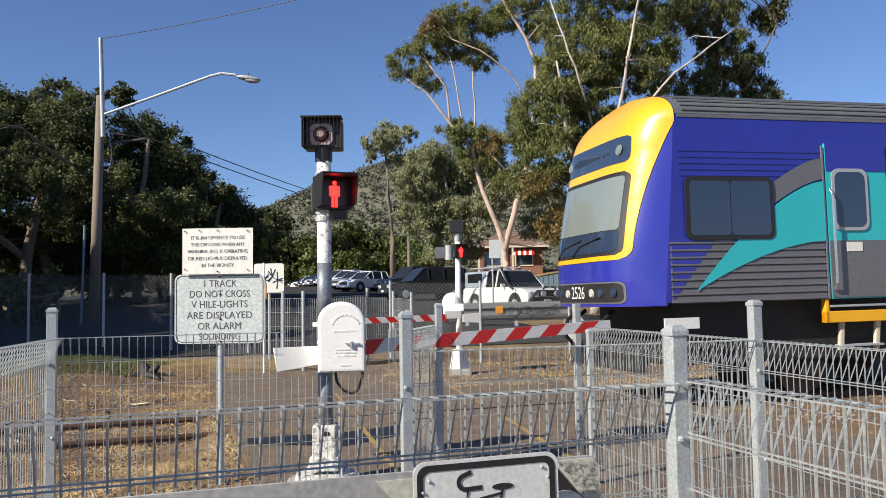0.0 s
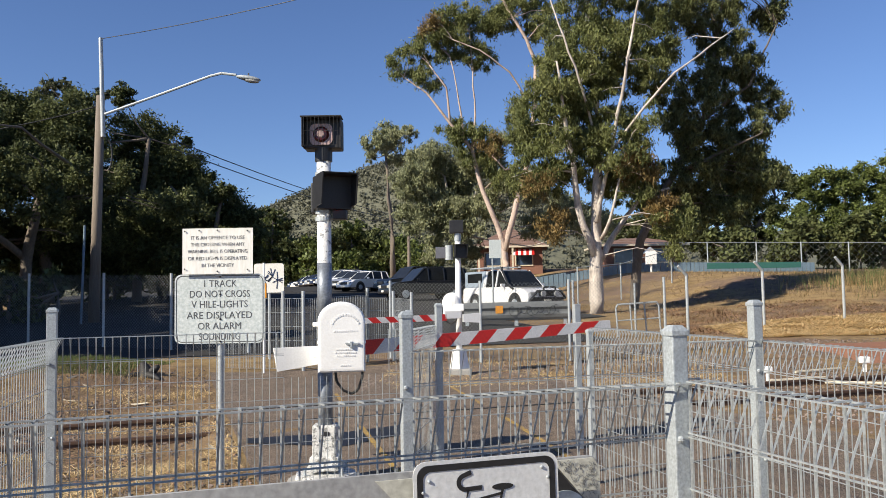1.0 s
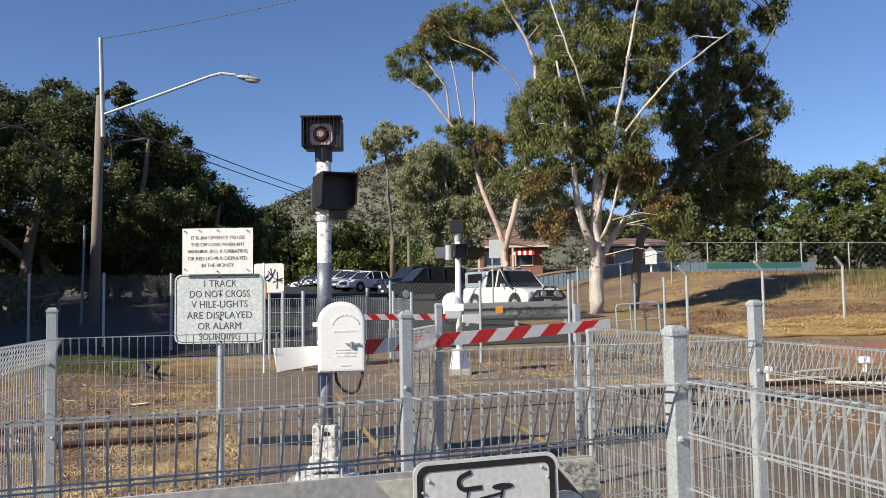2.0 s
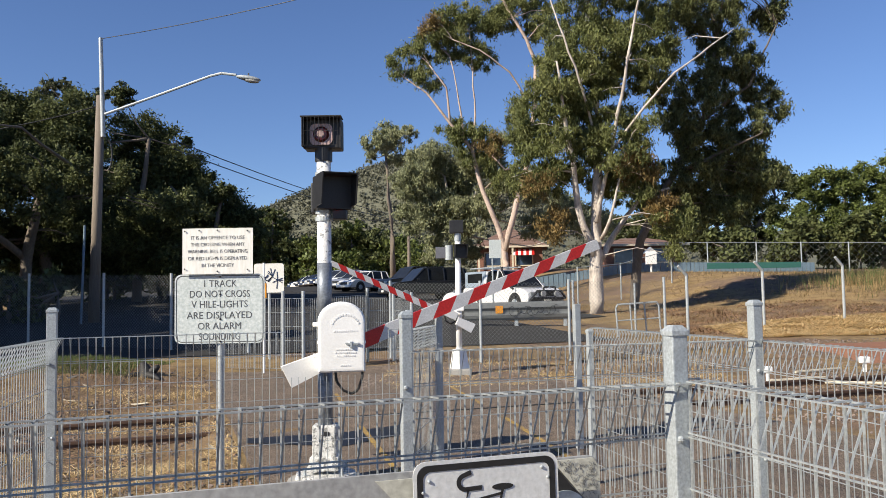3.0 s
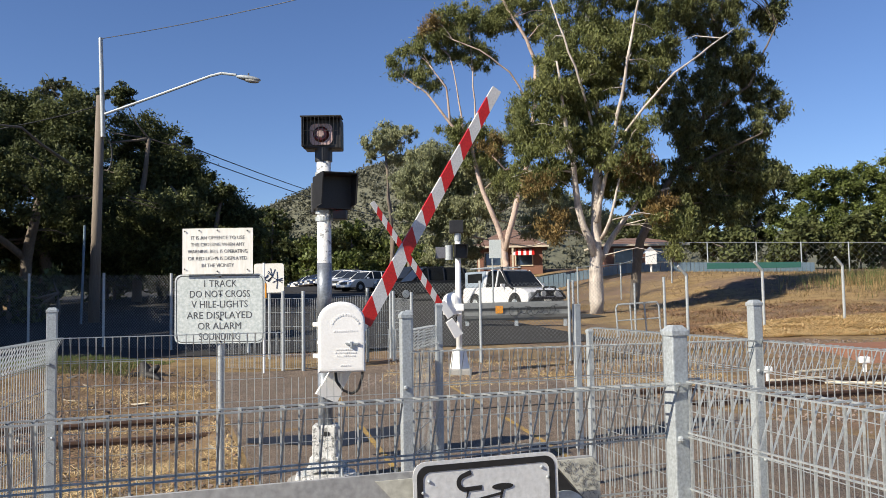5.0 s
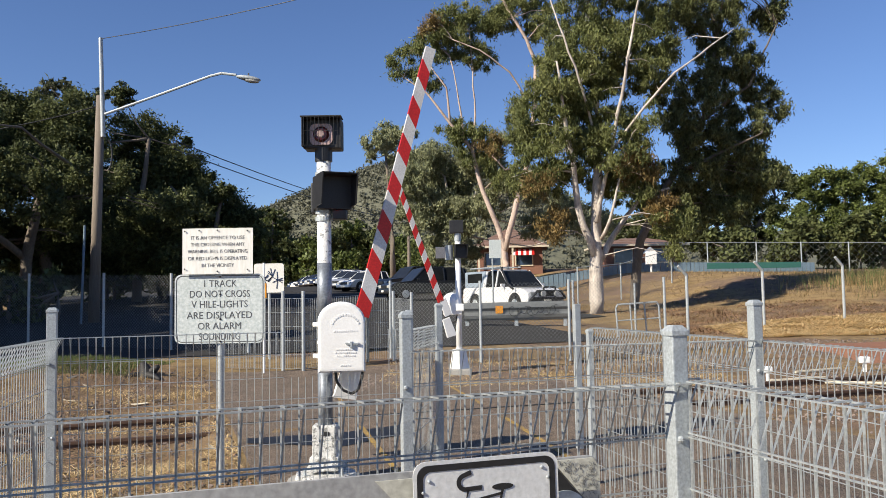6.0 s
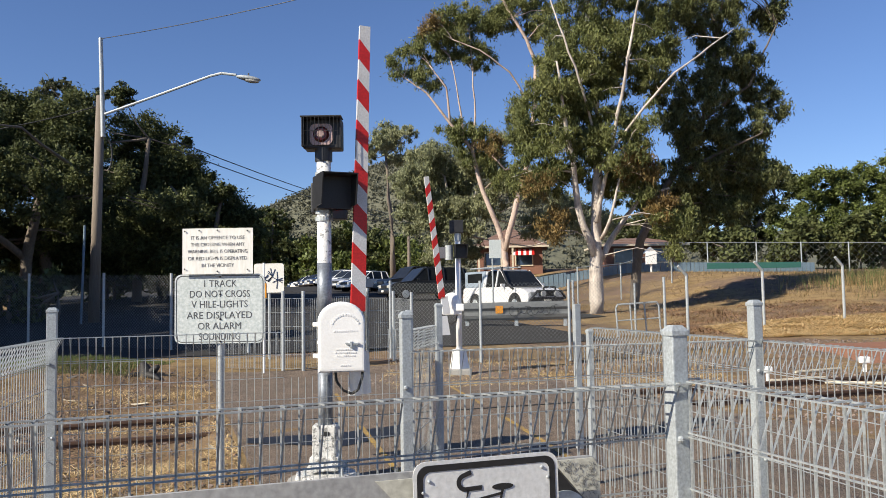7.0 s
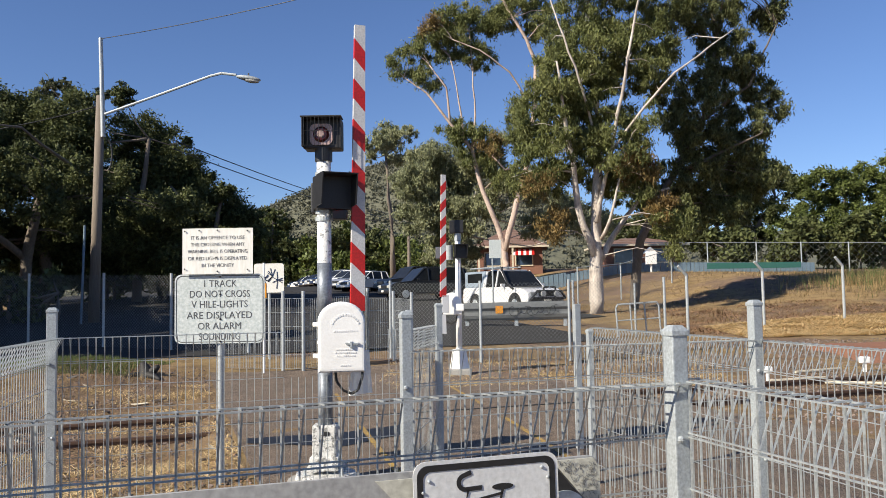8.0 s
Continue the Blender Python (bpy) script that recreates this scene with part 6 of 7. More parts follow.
def car(x, y, yaw, paint, label, kind="sedan", group="parked cars"):
    """A parked car: lofted lower body, cabin, glass, wheels and lamps; its nose points along +x."""
    t = thing("car" if kind != "ute" else "utility_vehicle", Matrix.Translation(on(x, y)) @ pose(0, 0, 0, 0, 0, yaw), label, "car", group)
    tall = kind in ("suv", "ute")
    L, W, H0 = (5.1, 1.86, 1.84) if tall else (4.5, 1.76, 1.45)
    belt = 1.12 if tall else 0.92
    sill = 0.40 if tall else 0.28
    lower = [(-L / 2, sill + 0.12), (-L / 2 + 0.05, belt - 0.06), (-L / 2 + 0.2, belt), (L * 0.20, belt), (L * 0.42, belt - 0.10), (L / 2 - 0.04, belt - 0.30), (L / 2, sill + 0.2), (L / 2 - 0.1, sill), (-L / 2 + 0.1, sill)]
    bm = prism(lower, W)
    bmesh.ops.translate(bm, vec=(0, -W / 2, 0), verts=bm.verts)
    bmesh.ops.recalc_face_normals(bm, faces=bm.faces)
    bmesh.ops.bevel(bm, geom=list(bm.edges), offset=0.05, segments=2, profile=0.6, affect="EDGES")
    body = part("body", bm, paint, t)
    xb = {"ute": -L * 0.16, "suv": -L * 0.46, "sedan": -L * 0.34}[kind]
    cab = [(xb, belt - 0.02), (xb + (0.14 if tall else 0.45), H0 - 0.05), (xb + (0.3 if tall else 0.7), H0), (L * 0.04, H0), (L * 0.09, H0 - 0.04), (L * 0.23, belt - 0.02)]
    def cabin(scale_w, grow, mt, nm, par, lab=""):
        wlo, whi = W / 2 * 0.96 * scale_w, W / 2 * 0.80 * scale_w
        V = []
        for sgn in (-1, 1):
            for cx, cz in cab:
                k = (cz - belt) / (H0 - belt)
                V.append((cx * (1 + grow) , sgn * (wlo + (whi - wlo) * max(0, k)), cz + (grow * 0.2 if k > 0.5 else 0)))
        n = len(cab)
        F = [tuple(range(n)), tuple(range(2 * n - 1, n - 1, -1))] + [(i, i + n, (i + 1) % n + n, (i + 1) % n) for i in range(n)]
        b = bmesh.new()
        vs = [b.verts.new(p) for p in V]
        for q in F:
            b.faces.new([vs[i] for i in q])
        bmesh.ops.recalc_face_normals(b, faces=b.faces)
        bmesh.ops.bevel(b, geom=list(b.edges), offset=0.03, segments=2, profile=0.6, affect="EDGES")
        return part(nm, b, mt, par, lab)
    cabin(1.0, 0.0, M["carglass"], "glasshouse", t)
    part("roof", box((L * 0.04 - xb - 0.30, W * 0.78, 0.06), pose((xb + 0.35 + L * 0.04) / 2, 0, H0 + 0.005), 0.02), paint, t)
    for sgn in (-1, 1):
        for px_ in ((xb + 0.12, 0.10), (-L * 0.16, 0.05), (L * 0.03, 0.05)):
            part("pillar", rod((px_[0], sgn * W / 2 * 0.965, belt - 0.03), (px_[0] + (0.22 if px_[0] < -1 else 0.02), sgn * W / 2 * 0.82, H0 - 0.02), 0.045, 0.045, 6), paint, t)
        part("windscreen_pillar", rod((L * 0.23, sgn * W / 2 * 0.95, belt - 0.03), (L * 0.07, sgn * W / 2 * 0.80, H0 - 0.02), 0.035, 0.035, 6), paint, t)
        part("headlamp", box((0.08, 0.36, 0.16), pose(L / 2 - 0.05, sgn * W * 0.34, belt - 0.32), 0.03), M["headlamp"], t)
        part("mirror", box((0.12, 0.2, 0.14), pose(L * 0.17, sgn * (W / 2 + 0.1), belt + 0.06), 0.03), paint, t)
        for wx in (-L * 0.29, L * 0.31):
            r = 0.38 if tall else 0.31
            part("wheel_arch", rod((wx, sgn * (W / 2 - 0.10), r + 0.02), (wx, sgn * (W / 2 + 0.005), r + 0.02), r + 0.09, r + 0.09, 20), M["black"], t)
            w = part("wheel", rod((wx, sgn * (W / 2 - 0.2), r), (wx, sgn * (W / 2 + 0.015), r), r, r, 20), M["tyre"], t)
            part("rim", rod((wx, sgn * (W / 2 + 0.01), r), (wx, sgn * (W / 2 + 0.03), r), r * 0.62, r * 0.5, 16), M["galv"], w)
    part("grille", box((0.05, W * 0.42, 0.2), pose(L / 2 - 0.02, 0, belt - 0.34), 0.02), M["black"], t)
    part("bumper", box((0.16, W * 0.92, 0.2), pose(L / 2 - 0.03, 0, sill + 0.12), 0.05), M["black"] if tall else paint, t)
    part("number_panel", box((0.02, 0.36, 0.11), pose(L / 2 + 0.06, 0, sill + 0.15)), M["signwhite"], t)
    if kind == "ute":
        cn = part("canopy", box((1.75, W * 0.93, 0.72), pose(-L * 0.31, 0, belt + 0.36), 0.07), M["canopyblue"], t, "pale blue grey canopy over the tray")
        for sgn in (-1, 1):
            part("canopy_window", box((1.2, 0.02, 0.4), pose(-L * 0.31, sgn * W * 0.466, belt + 0.42), 0.008), M["carglass"], cn)
            part("roof_rack", rod((-L * 0.48, sgn * 0.55, H0 + 0.16), (L * 0.0, sgn * 0.55, H0 + 0.16), 0.025, 0.025, 8), M["galv"], t)
        for k in range(4):
            part("rack_bar", rod((-L * 0.45 + k * 0.7, -0.6, H0 + 0.16), (-L * 0.45 + k * 0.7, 0.6, H0 + 0.16), 0.02, 0.02, 8), M["galv"], t)
        bb = part("bull_bar", tube([(L / 2 + 0.14, -0.85, 0.62), (L / 2 + 0.18, -0.6, 0.9), (L / 2 + 0.18, 0.6, 0.9), (L / 2 + 0.14, 0.85, 0.62), (L / 2 + 0.14, -0.85, 0.62)], 0.05), M["black"], t, "black steel bull bar")
        for sgn in (-1, 1):
            part("driving_lamp", rod((L / 2 + 0.17, sgn * 0.34, 0.80), (L / 2 + 0.27, sgn * 0.34, 0.80), 0.12, 0.12, 16), M["headlamp"], bb)
            part("hoop", tube([(L / 2 + 0.17, sgn * 0.3, 0.6), (L / 2 + 0.2, sgn * 0.3, 1.05), (L / 2 + 0.2, sgn * 0.05, 1.08)], 0.04), M["black"], bb)
        part("snorkel", tube([(L * 0.30, -W / 2 - 0.03, belt - 0.1), (L * 0.24, -W / 2 - 0.03, belt + 0.05), (L * 0.10, -W / 2 + 0.12, H0 + 0.02), (L * 0.10, -W / 2 + 0.12, H0 + 0.14)], 0.05), M["black"], t, "black air snorkel")
    return t


car(2.95, 35.6, -60, M["carwhite"], "white dual-cab utility with canopy, bull bar and roof rack", "ute", "")
car(-1.05, 46.5, 205, M["cardark"], "black four-wheel drive parked facing the street", "suv")
car(-2.1, 55.0, 215, M["cardark"], "dark four-wheel drive parked behind", "suv")
paints = [("carwhite", "white"), ("carsilver", "silver"), ("carwhite", "white"), ("carsilver", "silver"), ("carblue", "dark blue"), ("carsilver", "silver"), ("carblue", "dark blue"), ("cardark", "black"), ("carwhite", "white"), ("carblue", "dark blue")]
for i, (p_, nm) in enumerate(paints):
    car(-5.6 - 1.05 * i, 60.0 + 3.4 * i, 225, M[p_], nm + " sedan in the row of parked cars", "sedan")


# ---- houses ----
def house(x, y, w, d, h, rise, yaw, label, awning=True):
    t = thing("house", Matrix.Translation(on(x, y)) @ pose(0, 0, 0, 0, 0, yaw), label, "house")
    wl = part("wall", box((w, d, h), pose(0, 0, h / 2)), M["brick"], t)
    e = 0.5
    V = [(-w / 2 - e, -d / 2 - e, h), (w / 2 + e, -d / 2 - e, h), (w / 2 + e, d / 2 + e, h), (-w / 2 - e, d / 2 + e, h), (-w / 2 + d * 0.4, 0, h + rise), (w / 2 - d * 0.4, 0, h + rise)]
    F = [(0, 1, 5, 4), (1, 2, 5), (2, 3, 4, 5), (3, 0, 4), (3, 2, 1, 0)]
    rf = raw("roof", V, F, M["rooftile"], t, "brown tiled hip roof")
    n = int(rise / 0.22)
    for k in range(1, n):
        s = k / n
        a, b = Vector(V[0]).lerp(Vector(V[4]), s), Vector(V[1]).lerp(Vector(V[5]), s)
        part("tile_course", rod(a, b, 0.035, 0.035, 5), M["rooftile"], rf)
    part("gutter", box((w + 2 * e + 0.1, 0.12, 0.16), pose(0, -d / 2 - e - 0.04, h - 0.04), 0.02), M["trimpaint"], t, "cream gutter and fascia")
    part("gutter", box((0.12, d + 2 * e, 0.16), pose(-w / 2 - e - 0.05, 0, h - 0.04), 0.02), M["trimpaint"], t, "cream gutter and fascia")
    for wx in (-w * 0.25, w * 0.22):
        wd = part("window", box((1.5, 0.10, 1.2), pose(wx, -d / 2 - 0.02, h * 0.55), 0.01), M["trimpaint"], t)
        part("pane", box((1.3, 0.04, 1.0), pose(wx, -d / 2 - 0.065, h * 0.55)), M["glass"], wd)
    if awning:
        for k in range(8):
            part("awning_stripe", box((0.22, 1.0, 0.03), pose(w * 0.22 - 0.8 + 0.22 * k, -d / 2 - 0.45, h * 0.78, 32, 0, 0)), M["red"] if k % 2 else M["carwhite"], t, "red stripe" if k % 2 else "white stripe")
        for wx in (-w * 0.5 + 0.2, -w * 0.12, w * 0.05):
            part("porch_post", box((0.16, 0.16, h), pose(wx, -d / 2 - 0.45, h / 2), 0.01), M["trimpaint"], t)


house(5.8, 70, 5.4, 6, 2.3, 1.7, -6, "red brick house with brown tiled roof and striped awning")
house(15.6, 66, 6.0, 5, 1.9, 0.7, 0, "long red brick house behind the sheet fence", False)


def sheet_fence(x0, x1, y, h, step, mt, label):
    t = thing("paling_fence", Matrix.Translation(on(x0, y)), label, "fence")
    z0 = terr(x0, y)
    n = int((x1 - x0) / step)
    me = mesh_of("panel", [tuple(v) for v in ((0, 0, 0), (step * 0.92, 0, 0), (step * 0.92, 0, h), (0, 0, h), (0, 0.04, 0), (step * 0.92, 0.04, 0), (step * 0.92, 0.04, h), (0, 0.04, h))],
                 [(0, 1, 2, 3), (7, 6, 5, 4), (0, 4, 5, 1), (1, 5, 6, 2), (2, 6, 7, 3), (3, 7, 4, 0)], mt)
    for k in range(n):
        q = new("panel", me)
        q.parent = t
        q.location = (k * step, 0.03 * (k % 2), terr(x0 + k * step, y) - z0)


sheet_fence(8.6, 26.0, 56.8, 0.65, 0.30, M["tealfence"], "blue grey sheet metal fence at the top of the bank")
sheet_fence(4.9, 8.4, 55.0, 0.95, 0.17, M["tealfence"], "pale picket fence beside the house")
nt_ = thing("shade_net", Matrix.Translation(on(19.5, 56.2)), "green shade netting hung on the bank fence", "netting")
part("net", box((6.5, 0.04, 0.4), pose(2.0, 0, 0.42), 0.01), M["greennet"], nt_)
bh = thing("bird_house", Matrix.Translation(on(14.2, 55.5)), "small white garden box with a pitched roof on a post", "garden box")
part("post", box((0.1, 0.1, 0.6), pose(0, 0, 0.3)), M["white"], bh)
part("box", box((0.7, 0.4, 0.8), pose(0, 0, 0.95), 0.02), M["white"], bh)
part("roof", prism([(-0.5, 1.3), (0.5, 1.3), (0, 1.75)], 0.5), M["white"], bh)
mk = thing("marker_post", Matrix.Translation(on(-17.2, 62.0)), "stout yellow marker post in the far shade", "post")
part("post", rod((0, 0, 0), (0, 0, 1.3), 0.42, 0.34, 10), M["hydrant"], mk)
part("top", rod((0, 0, 1.3), (0, 0, 1.7), 0.22, 0.18, 10), M["hydrant"], mk)


# ---- ground cover ----
def blades(name, region, n, length, width, mt, label, category, seed, lift=0.0, upright=1.0, dens=None):
    """Loose blades or straws on the ground; region(rng) returns a place in plan."""
    rng = np.random.default_rng(seed)
    V, F = [], []
    for i in range(n):
        x, y = region(rng)
        l = length * rng.uniform(0.4, 1.3) * (0.9 + 0.7 * noise.noise((x * 0.9, y * 0.9, 7.0)))
        a = rng.uniform(0, 2 * math.pi)
        up = upright * rng.uniform(0.5, 1.2)
        d = Vector((math.cos(a) * (1.05 - min(1, up)) + rng.uniform(-0.3, 0.3) * up, math.sin(a) * (1.05 - min(1, up)) + rng.uniform(-0.3, 0.3) * up, up + 0.05)).normalized()
        s = Vector((-math.sin(a), math.cos(a), 0)) * width * rng.uniform(0.6, 1.3) * 0.5
        p = Vector((x, y, terr(x, y) + lift + (0.012 if upright < 0.4 else -0.01)))
        k = len(V)
        V += [p - s, p + s, p + d * l]
        F.append((k, k + 1, k + 2))
    return tagged(raw(name, V, F, mt), label, category, kind="stuff")


def stones(name, region, n, size, mt, label, seed):
    rng = np.random.default_rng(seed)
    base = np.array([(1, 0, 0), (-1, 0, 0), (0, 1, 0), (0, -1, 0), (0, 0, 1), (0, 0, -1)], float)
    tri = [(0, 2, 4), (2, 1, 4), (1, 3, 4), (3, 0, 4), (2, 0, 5), (1, 2, 5), (3, 1, 5), (0, 3, 5)]
    V, F = [], []
    for i in range(n):
        x, y = region(rng)
        s = size * rng.uniform(0.4, 1.3)
        q = Euler(rng.uniform(0, 6.28, 3)).to_matrix()
        k = len(V)
        for b in base:
            V.append(Vector((x, y, terr(x, y) + s * 0.15)) + q @ Vector(b * rng.uniform(0.6, 1.1, 3)) * s)
        F += [(a + k, b + k, c + k) for a, b, c in tri]
    return tagged(raw(name, V, F, mt), label, "stones", kind="stuff")


def patchy(x0, x1, y0, y1, scale=0.9, cut=0.0, keep=None):
    def pick(rng):
        for _ in range(60):
            x, y = rng.uniform(x0, x1), rng.uniform(y0, y1)
            if keep and not keep(*to_track(x, y)):
                continue
            if noise.noise((x * scale, y * scale, 3.0)) > cut + rng.uniform(-0.25, 0.25):
                break
        return x, y
    return pick


def tufted(cx, cy, sx, sy):
    """A loose patch that thins out towards its edge."""
    def pick(rng):
        while True:
            x, y = cx + rng.normal() * sx, cy + rng.normal() * sy
            if noise.noise((x * 0.8, y * 0.8, 5.0)) > rng.uniform(-0.5, 0.2):
                return x, y
    return pick


def left_verge(a, p):
    return a < -3.0 and p < 9


def right_verge(a, p):
    return a > 3.0 and p < 9


def bank(a, p):
    return a > 13 and p > 8


stones("ballast_stones", patchy(-9, -1.2, 5.6, 17, 0.8, -0.1, left_verge), 8000, 0.024, M["stone"], "loose brown grey ballast stones beside the track", 31)
stones("ballast_stones", patchy(2.2, 16, 4.5, 22, 0.8, -0.1, right_verge), 9000, 0.032, M["stone"], "loose brown grey ballast stones beside the track", 32)
stones("path_grit", patchy(-3.5, 2.5, 5.5, 15.5, 2.0, -0.3, lambda a, p: -2.9 < a < 2.9 and abs(abs(p) - 0.7) > 0.15), 20000, 0.011, M["stone"], "fine grit scattered on the path", 33)
blades("straw", patchy(-9, -1.2, 5.6, 17, 0.7, 0.05, left_verge), 16000, 0.14, 0.010, M["drygrass"], "flattened dry straw on the verge", "dry grass", 34, upright=0.12)
blades("pale_straw", patchy(-8.5, -1.4, 6.2, 15, 1.5, 0.16, left_verge), 16000, 0.12, 0.012, M["palestraw"], "bleached straw lying in patches on the verge", "dry grass", 44, upright=0.2)
blades("fallen_leaves", patchy(-9, -1.2, 5.4, 17, 1.1, -0.1, left_verge), 14000, 0.06, 0.028, M["deadleaf"], "fallen brown gum leaves on the verge", "leaves", 35, upright=0.12)
blades("straw", patchy(2.2, 9, 10, 22, 0.5, -0.1, right_verge), 7000, 0.12, 0.010, M["drygrass"], "flattened dry straw beside the track", "dry grass", 36, upright=0.22)
blades("fallen_leaves", patchy(0.2, 3.4, 14.6, 18.5, 1.0, -0.2), 2500, 0.08, 0.025, M["deadleaf"], "fallen leaves and straw by the far mast", "leaves", 37, upright=0.15)
blades("straw", patchy(-1.2, 5.5, 13.6, 18.6, 1.3, 0.08), 8000, 0.13, 0.014, M["palestraw"], "bleached straw lying in patches behind the crossing", "dry grass", 45, upright=0.2)
stones("ballast_stones", patchy(-1.5, 5.5, 13.2, 18.6, 1.0, -0.1), 6000, 0.026, M["stone"], "loose brown grey ballast stones behind the crossing", 46)
blades("bank_litter", patchy(7.5, 17, 24, 34, 0.8, -0.05), 12000, 0.16, 0.03, M["deadleaf"], "brown leaf litter and dead grass over the bank", "leaves", 47, upright=0.3)
blades("grass_mound", patchy(-10.6, -6.1, 15.6, 18.6, 0.8, -0.3), 26000, 0.11, 0.010, M["greengrass"], "tufts of green grass along the street edge", "grass", 38, upright=0.8)
blades("dry_tufts", patchy(-9.5, -5.6, 14.6, 16.2, 0.9, 0.1), 900, 0.16, 0.010, M["drygrass"], "dry straw tufts below the grass edge", "dry grass", 39, upright=0.7)
blades("bank_grass", patchy(6, 40, 24, 56, 0.35, -0.1, bank), 26000, 0.20, 0.03, M["drygrass"], "short dry grass over the bank", "dry grass", 40, upright=0.5)
blades("tall_grass", tufted(22.6, 38, 2.3, 1.7), 9000, 0.6, 0.022, M["drygrass"], "tall dry grass with greenish stems on the bank", "dry grass", 41, upright=1.0)
blades("tall_grass", tufted(23.4, 39, 2.4, 1.8), 8000, 0.75, 0.022, M["greengrass"], "greenish tall grass on the bank", "grass", 42, upright=1.0)
blades("straw_strip", patchy(8.5, 17, 22.8, 28.2, 0.4, -0.3, lambda a, p: 7.0 < p < 12.0), 46000, 0.26, 0.034, M["palestraw"], "raked pale straw along the foot of the bank", "dry grass", 43, upright=0.2)

def verge_litter():
    """Sticks, bark strips and a stump, blackened for shade, on the verge."""
    rng = random.Random(12)
    for k in range(46):
        x, y = rng.uniform(-7.5, -2.0), rng.uniform(8.5, 15.5)
        if not left_verge(*to_track(x, y)):
            continue
        ln = rng.uniform(0.10, 0.34)
        q = thing("bark_strip", Matrix.Translation(on(x, y, 0.02)) @ pose(0, 0, 0, 0, rng.uniform(-6, 6), rng.uniform(0, 180)), "curled strip of fallen bark on the verge", "bark", "fallen bark")
        n = 5
        V = []
        for i in range(n + 1):
            u = i / n - 0.5
            w = 0.028 * (1 - abs(u))
            V += [(u * ln, -w, 0.03 * u * u), (u * ln, 0, -0.008 + 0.03 * u * u), (u * ln, w, 0.012 + 0.03 * u * u)]
        F = [(3 * i + c, 3 * i + c + 1, 3 * i + c + 4, 3 * i + c + 3) for i in range(n) for c in (0, 1)]
        b = raw("bark", V, F, M["timber"] if k % 3 else M["trimpaint"], q)
        b.modifiers.new("thick", "SOLIDIFY").thickness = 0.006
    st = thing("tree_stump", Matrix.Translation(on(-5.75, 15.8, -0.05)), "tree stump at the end of the grass mound, blackened for shade", "stump")
    bm = bmesh.new()
    limb(bm, [(0, 0, 0), (-0.03, 0, 0.14), (-0.10, 0.02, 0.30)], 0.20, 0.05, 9)
    limb(bm, [(0.02, 0, 0.05), (0.16, -0.04, 0.16), (0.24, -0.06, 0.22)], 0.11, 0.04, 8)
    limb(bm, [(0, -0.05, 0.06), (0.2, -0.2, 0.04), (0.36, -0.3, -0.02)], 0.09, 0.03, 7)
    limb(bm, [(0, 0, 0.05), (-0.25, -0.14, 0.05), (-0.4, -0.22, 0.0)], 0.09, 0.03, 7)
    # near-black material stands in for the shadow on the stump
    part("stump", bm, M["underframe"], st, smooth=True)


verge_litter()

V, F = [], []
for i in range(13):
    for j in range(9):
        x, y = 8.6 + 5.0 * i / 12, 16.8 + 3.4 * j / 8 + 0.9 * i / 12
        k = min(i, 12 - i, j, 8 - j)
        V.append((x, y, terr(x, y) + (0.10 + 0.08 * noise.noise((x * 1.5, y * 1.5, 2)) if k else -0.05)))
F = [(j + 9 * i, j + 9 * i + 9, j + 9 * i + 10, j + 9 * i + 1) for i in range(12) for j in range(8)]
tagged(raw("soil_patch", V, F, M["redsoil"], smooth=True), "low heap of bare red soil beside the track", "soil", kind="structure")

# dark shadow band on the path, laid as a flat black sheet
V = [(x, y, max(terr(x, y), -0.03) + 0.018) for x, y in ((-2.12, 8.75), (-1.05, 8.45), (-0.50, 9.05), (-0.52, 9.75), (-1.18, 9.3), (-2.2, 9.05))]
tagged(raw("shade_strip", V, [(0, 1, 4, 5), (1, 2, 3, 4)], M["rubber"]), "flat black strip beside the rail standing in for shade", "rubber strip", kind="structure")

# yellow edge lines of the path
for pts in (((-0.30, 6.62), (-0.447, 7.246), (-1.0, 9.70)), ((-1.32, 11.15), (-1.75, 13.1)), ((1.15, 7.4), (0.71, 10.187)), ((0.5, 11.4), (0.1, 13.6))):
    V, F = [], []
    for i, (x, y) in enumerate(pts):
        V += [(x - 0.03, y, max(terr(x, y), -0.03) + 0.02), (x + 0.03, y, max(terr(x, y), -0.03) + 0.02)]
        if i:
            F.append((2 * i - 2, 2 * i - 1, 2 * i + 1, 2 * i))
    tagged(raw("edge_line", V, F, M["yellowline"]), "worn yellow edge line painted on the path", "line marking", "path lines", kind="structure")

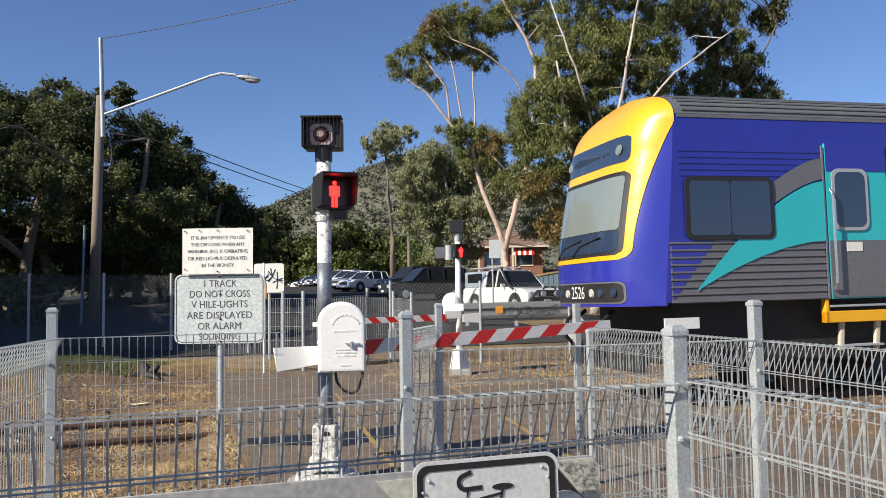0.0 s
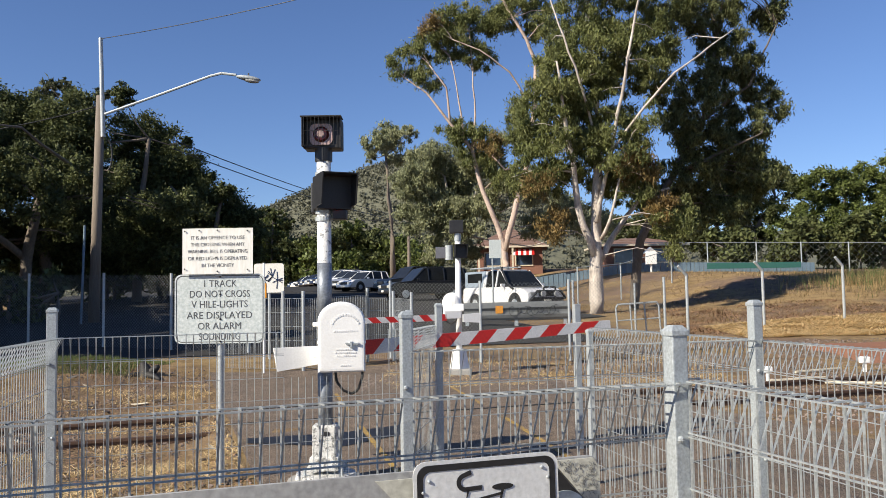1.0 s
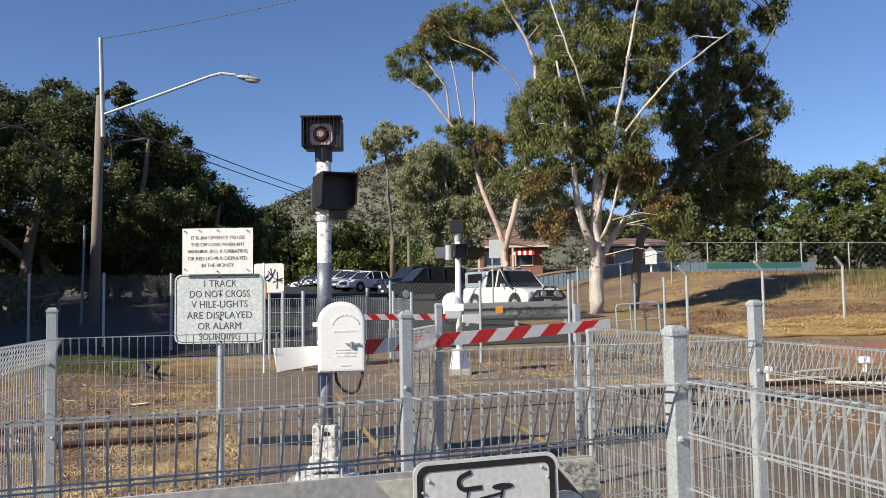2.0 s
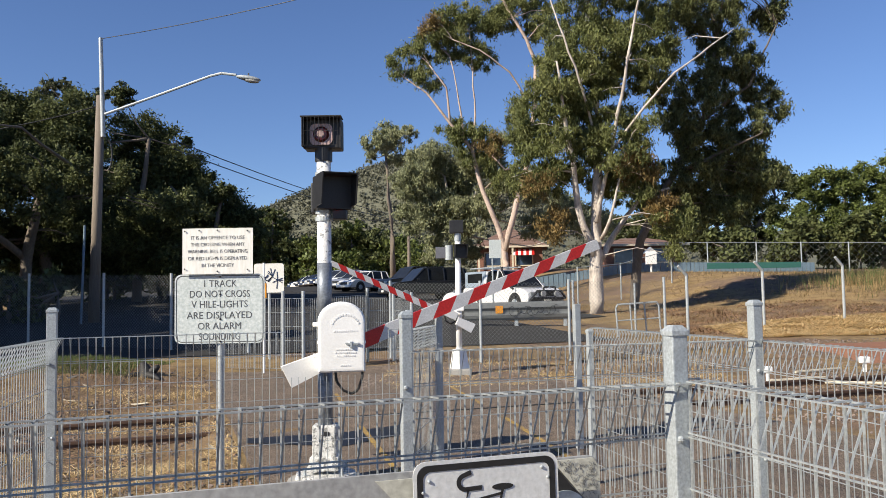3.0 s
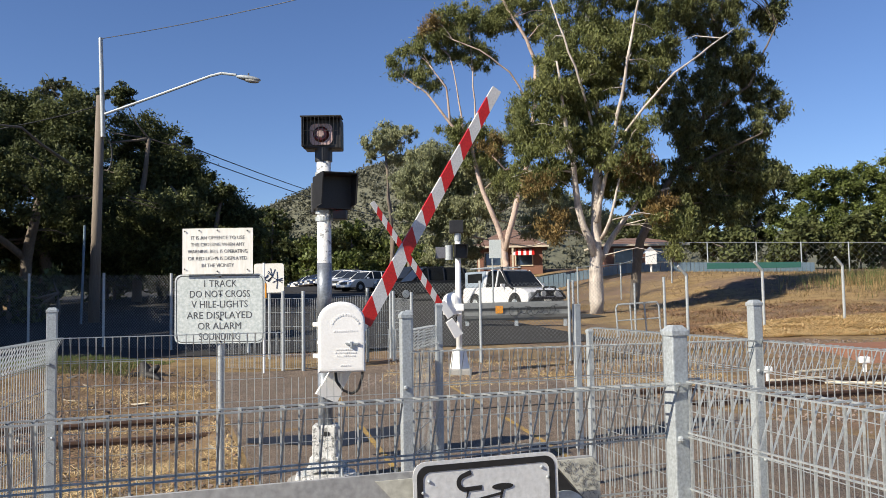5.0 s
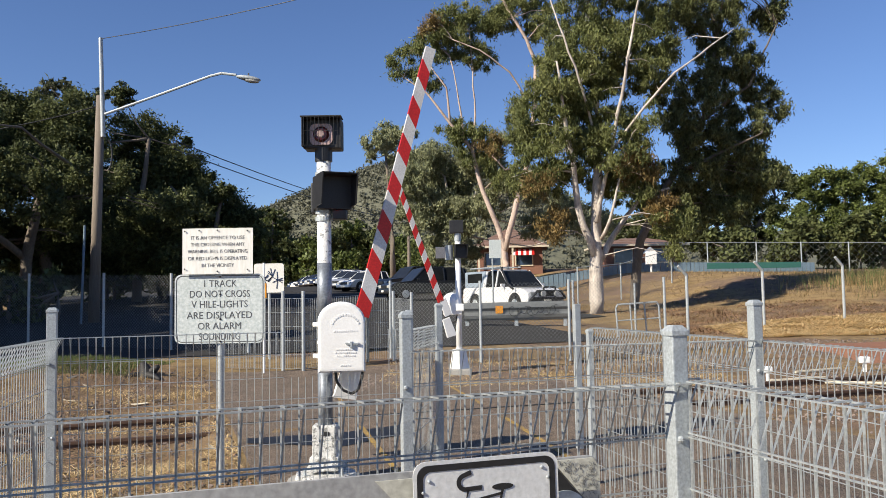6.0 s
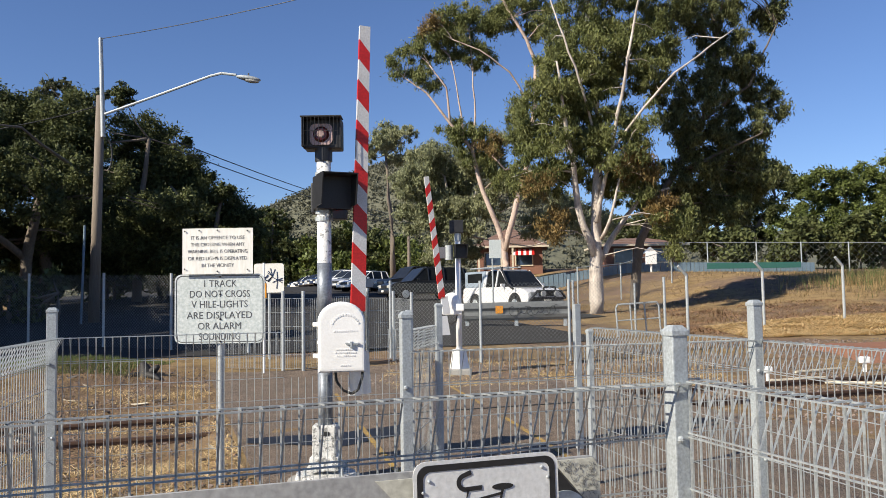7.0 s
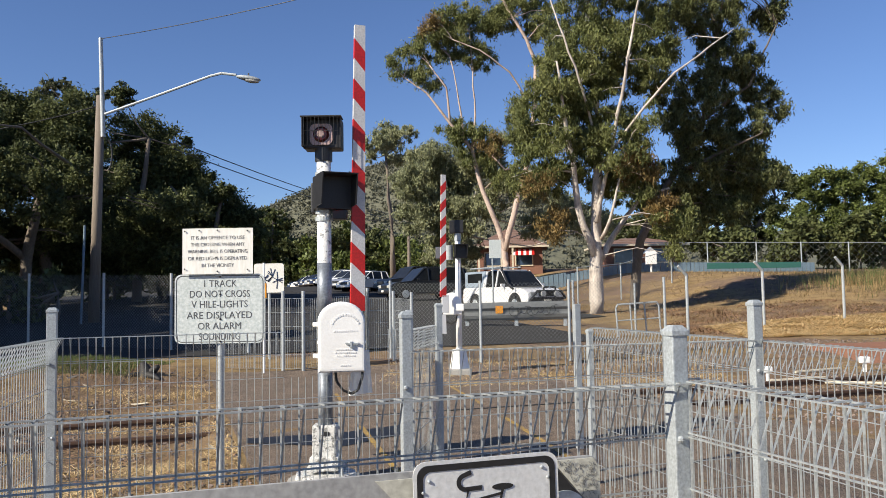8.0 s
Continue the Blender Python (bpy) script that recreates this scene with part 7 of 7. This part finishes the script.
# loose white fittings beside the track
for x, y, s in ((5.75, 14.6, 0.15), (8.0, 15.6, 0.17)):
    q = thing("track_marker", Matrix.Translation(on(x, y)), "small white painted track fitting on a short stem", "track fitting", "track fittings")
    part("stem", box((s * 0.35, s * 0.35, s * 1.2), pose(0, 0, s * 0.6), 0.01), M["white"], q)
    part("head", box((s * 1.1, s * 0.7, s * 0.75), pose(0, 0, s * 1.4), 0.03), M["white"], q)
for x, y, a in ((6.2, 14.4, 12), (6.9, 13.6, -35), (8.8, 14.2, -30), (7.9, 13.2, 4), (7.2, 15.8, 20)):
    q = thing("loose_stick", Matrix.Translation(on(x, y, 0.03)) @ pose(0, 0, 0, 0, 0, a), "pale weathered stick lying on the ballast", "stick", "loose sticks")
    part("stick", rod((-0.55, 0, 0), (0.55, 0, 0.03), 0.03, 0.02, 7), M["trimpaint"], q)


# ---- what moves ----
def motions():
    track_m = Matrix.Translation((*from_track(0, 0), -0.05)) @ pose(0, 0, 0, 0, -math.degrees(math.atan(GRADE)), RAIL_TURN)
    walk(TRAIN, [(t, track_m @ pose(2.08 + 9.72 * t, 0, 0)) for t in [k * 0.1 for k in range(11)] + [2.0, 3.0, 4.0, 5.0, 6.0, 7.0, 8.0]])
    b = NEAR_BOOM.matrix_local.copy()
    near = ((0, 3), (1.9, 3), (2.3, 6), (2.8, 16), (3.2, 24), (3.5, 30.5), (4.0, 41), (4.5, 50), (5.1, 60.5), (5.8, 71.5), (6.0, 74.5), (6.5, 81.5), (6.8, 86), (7.0, 88), (7.2, 89), (8.0, 89))
    walk(NEAR_BOOM, [(t, b @ pose(0, 0, 0, 0, -a, 0)) for t, a in near])
    # the added flaps drop to make the red figures go dark
    for flap in FLAPS:
        shut = flap.matrix_local.copy()
        raised = shut @ pose(0, 0, 0, -86, 0, 0)
        walk(flap, [(0, raised), (0.66, raised), (0.70, shut), (8.0, shut)])
    b2 = FAR_BOOM.matrix_local.copy()
    far = ((0, -1), (1.8, -1), (2.2, 6), (2.8, 20), (3.5, 32), (4.5, 48), (5.1, 57), (5.8, 67), (6.5, 76), (7.0, 83), (7.5, 89), (7.8, 91), (8.0, 91))
    walk(FAR_BOOM, [(t, b2 @ pose(0, 0, 0, 0, -a, 0)) for t, a in far])


motions()
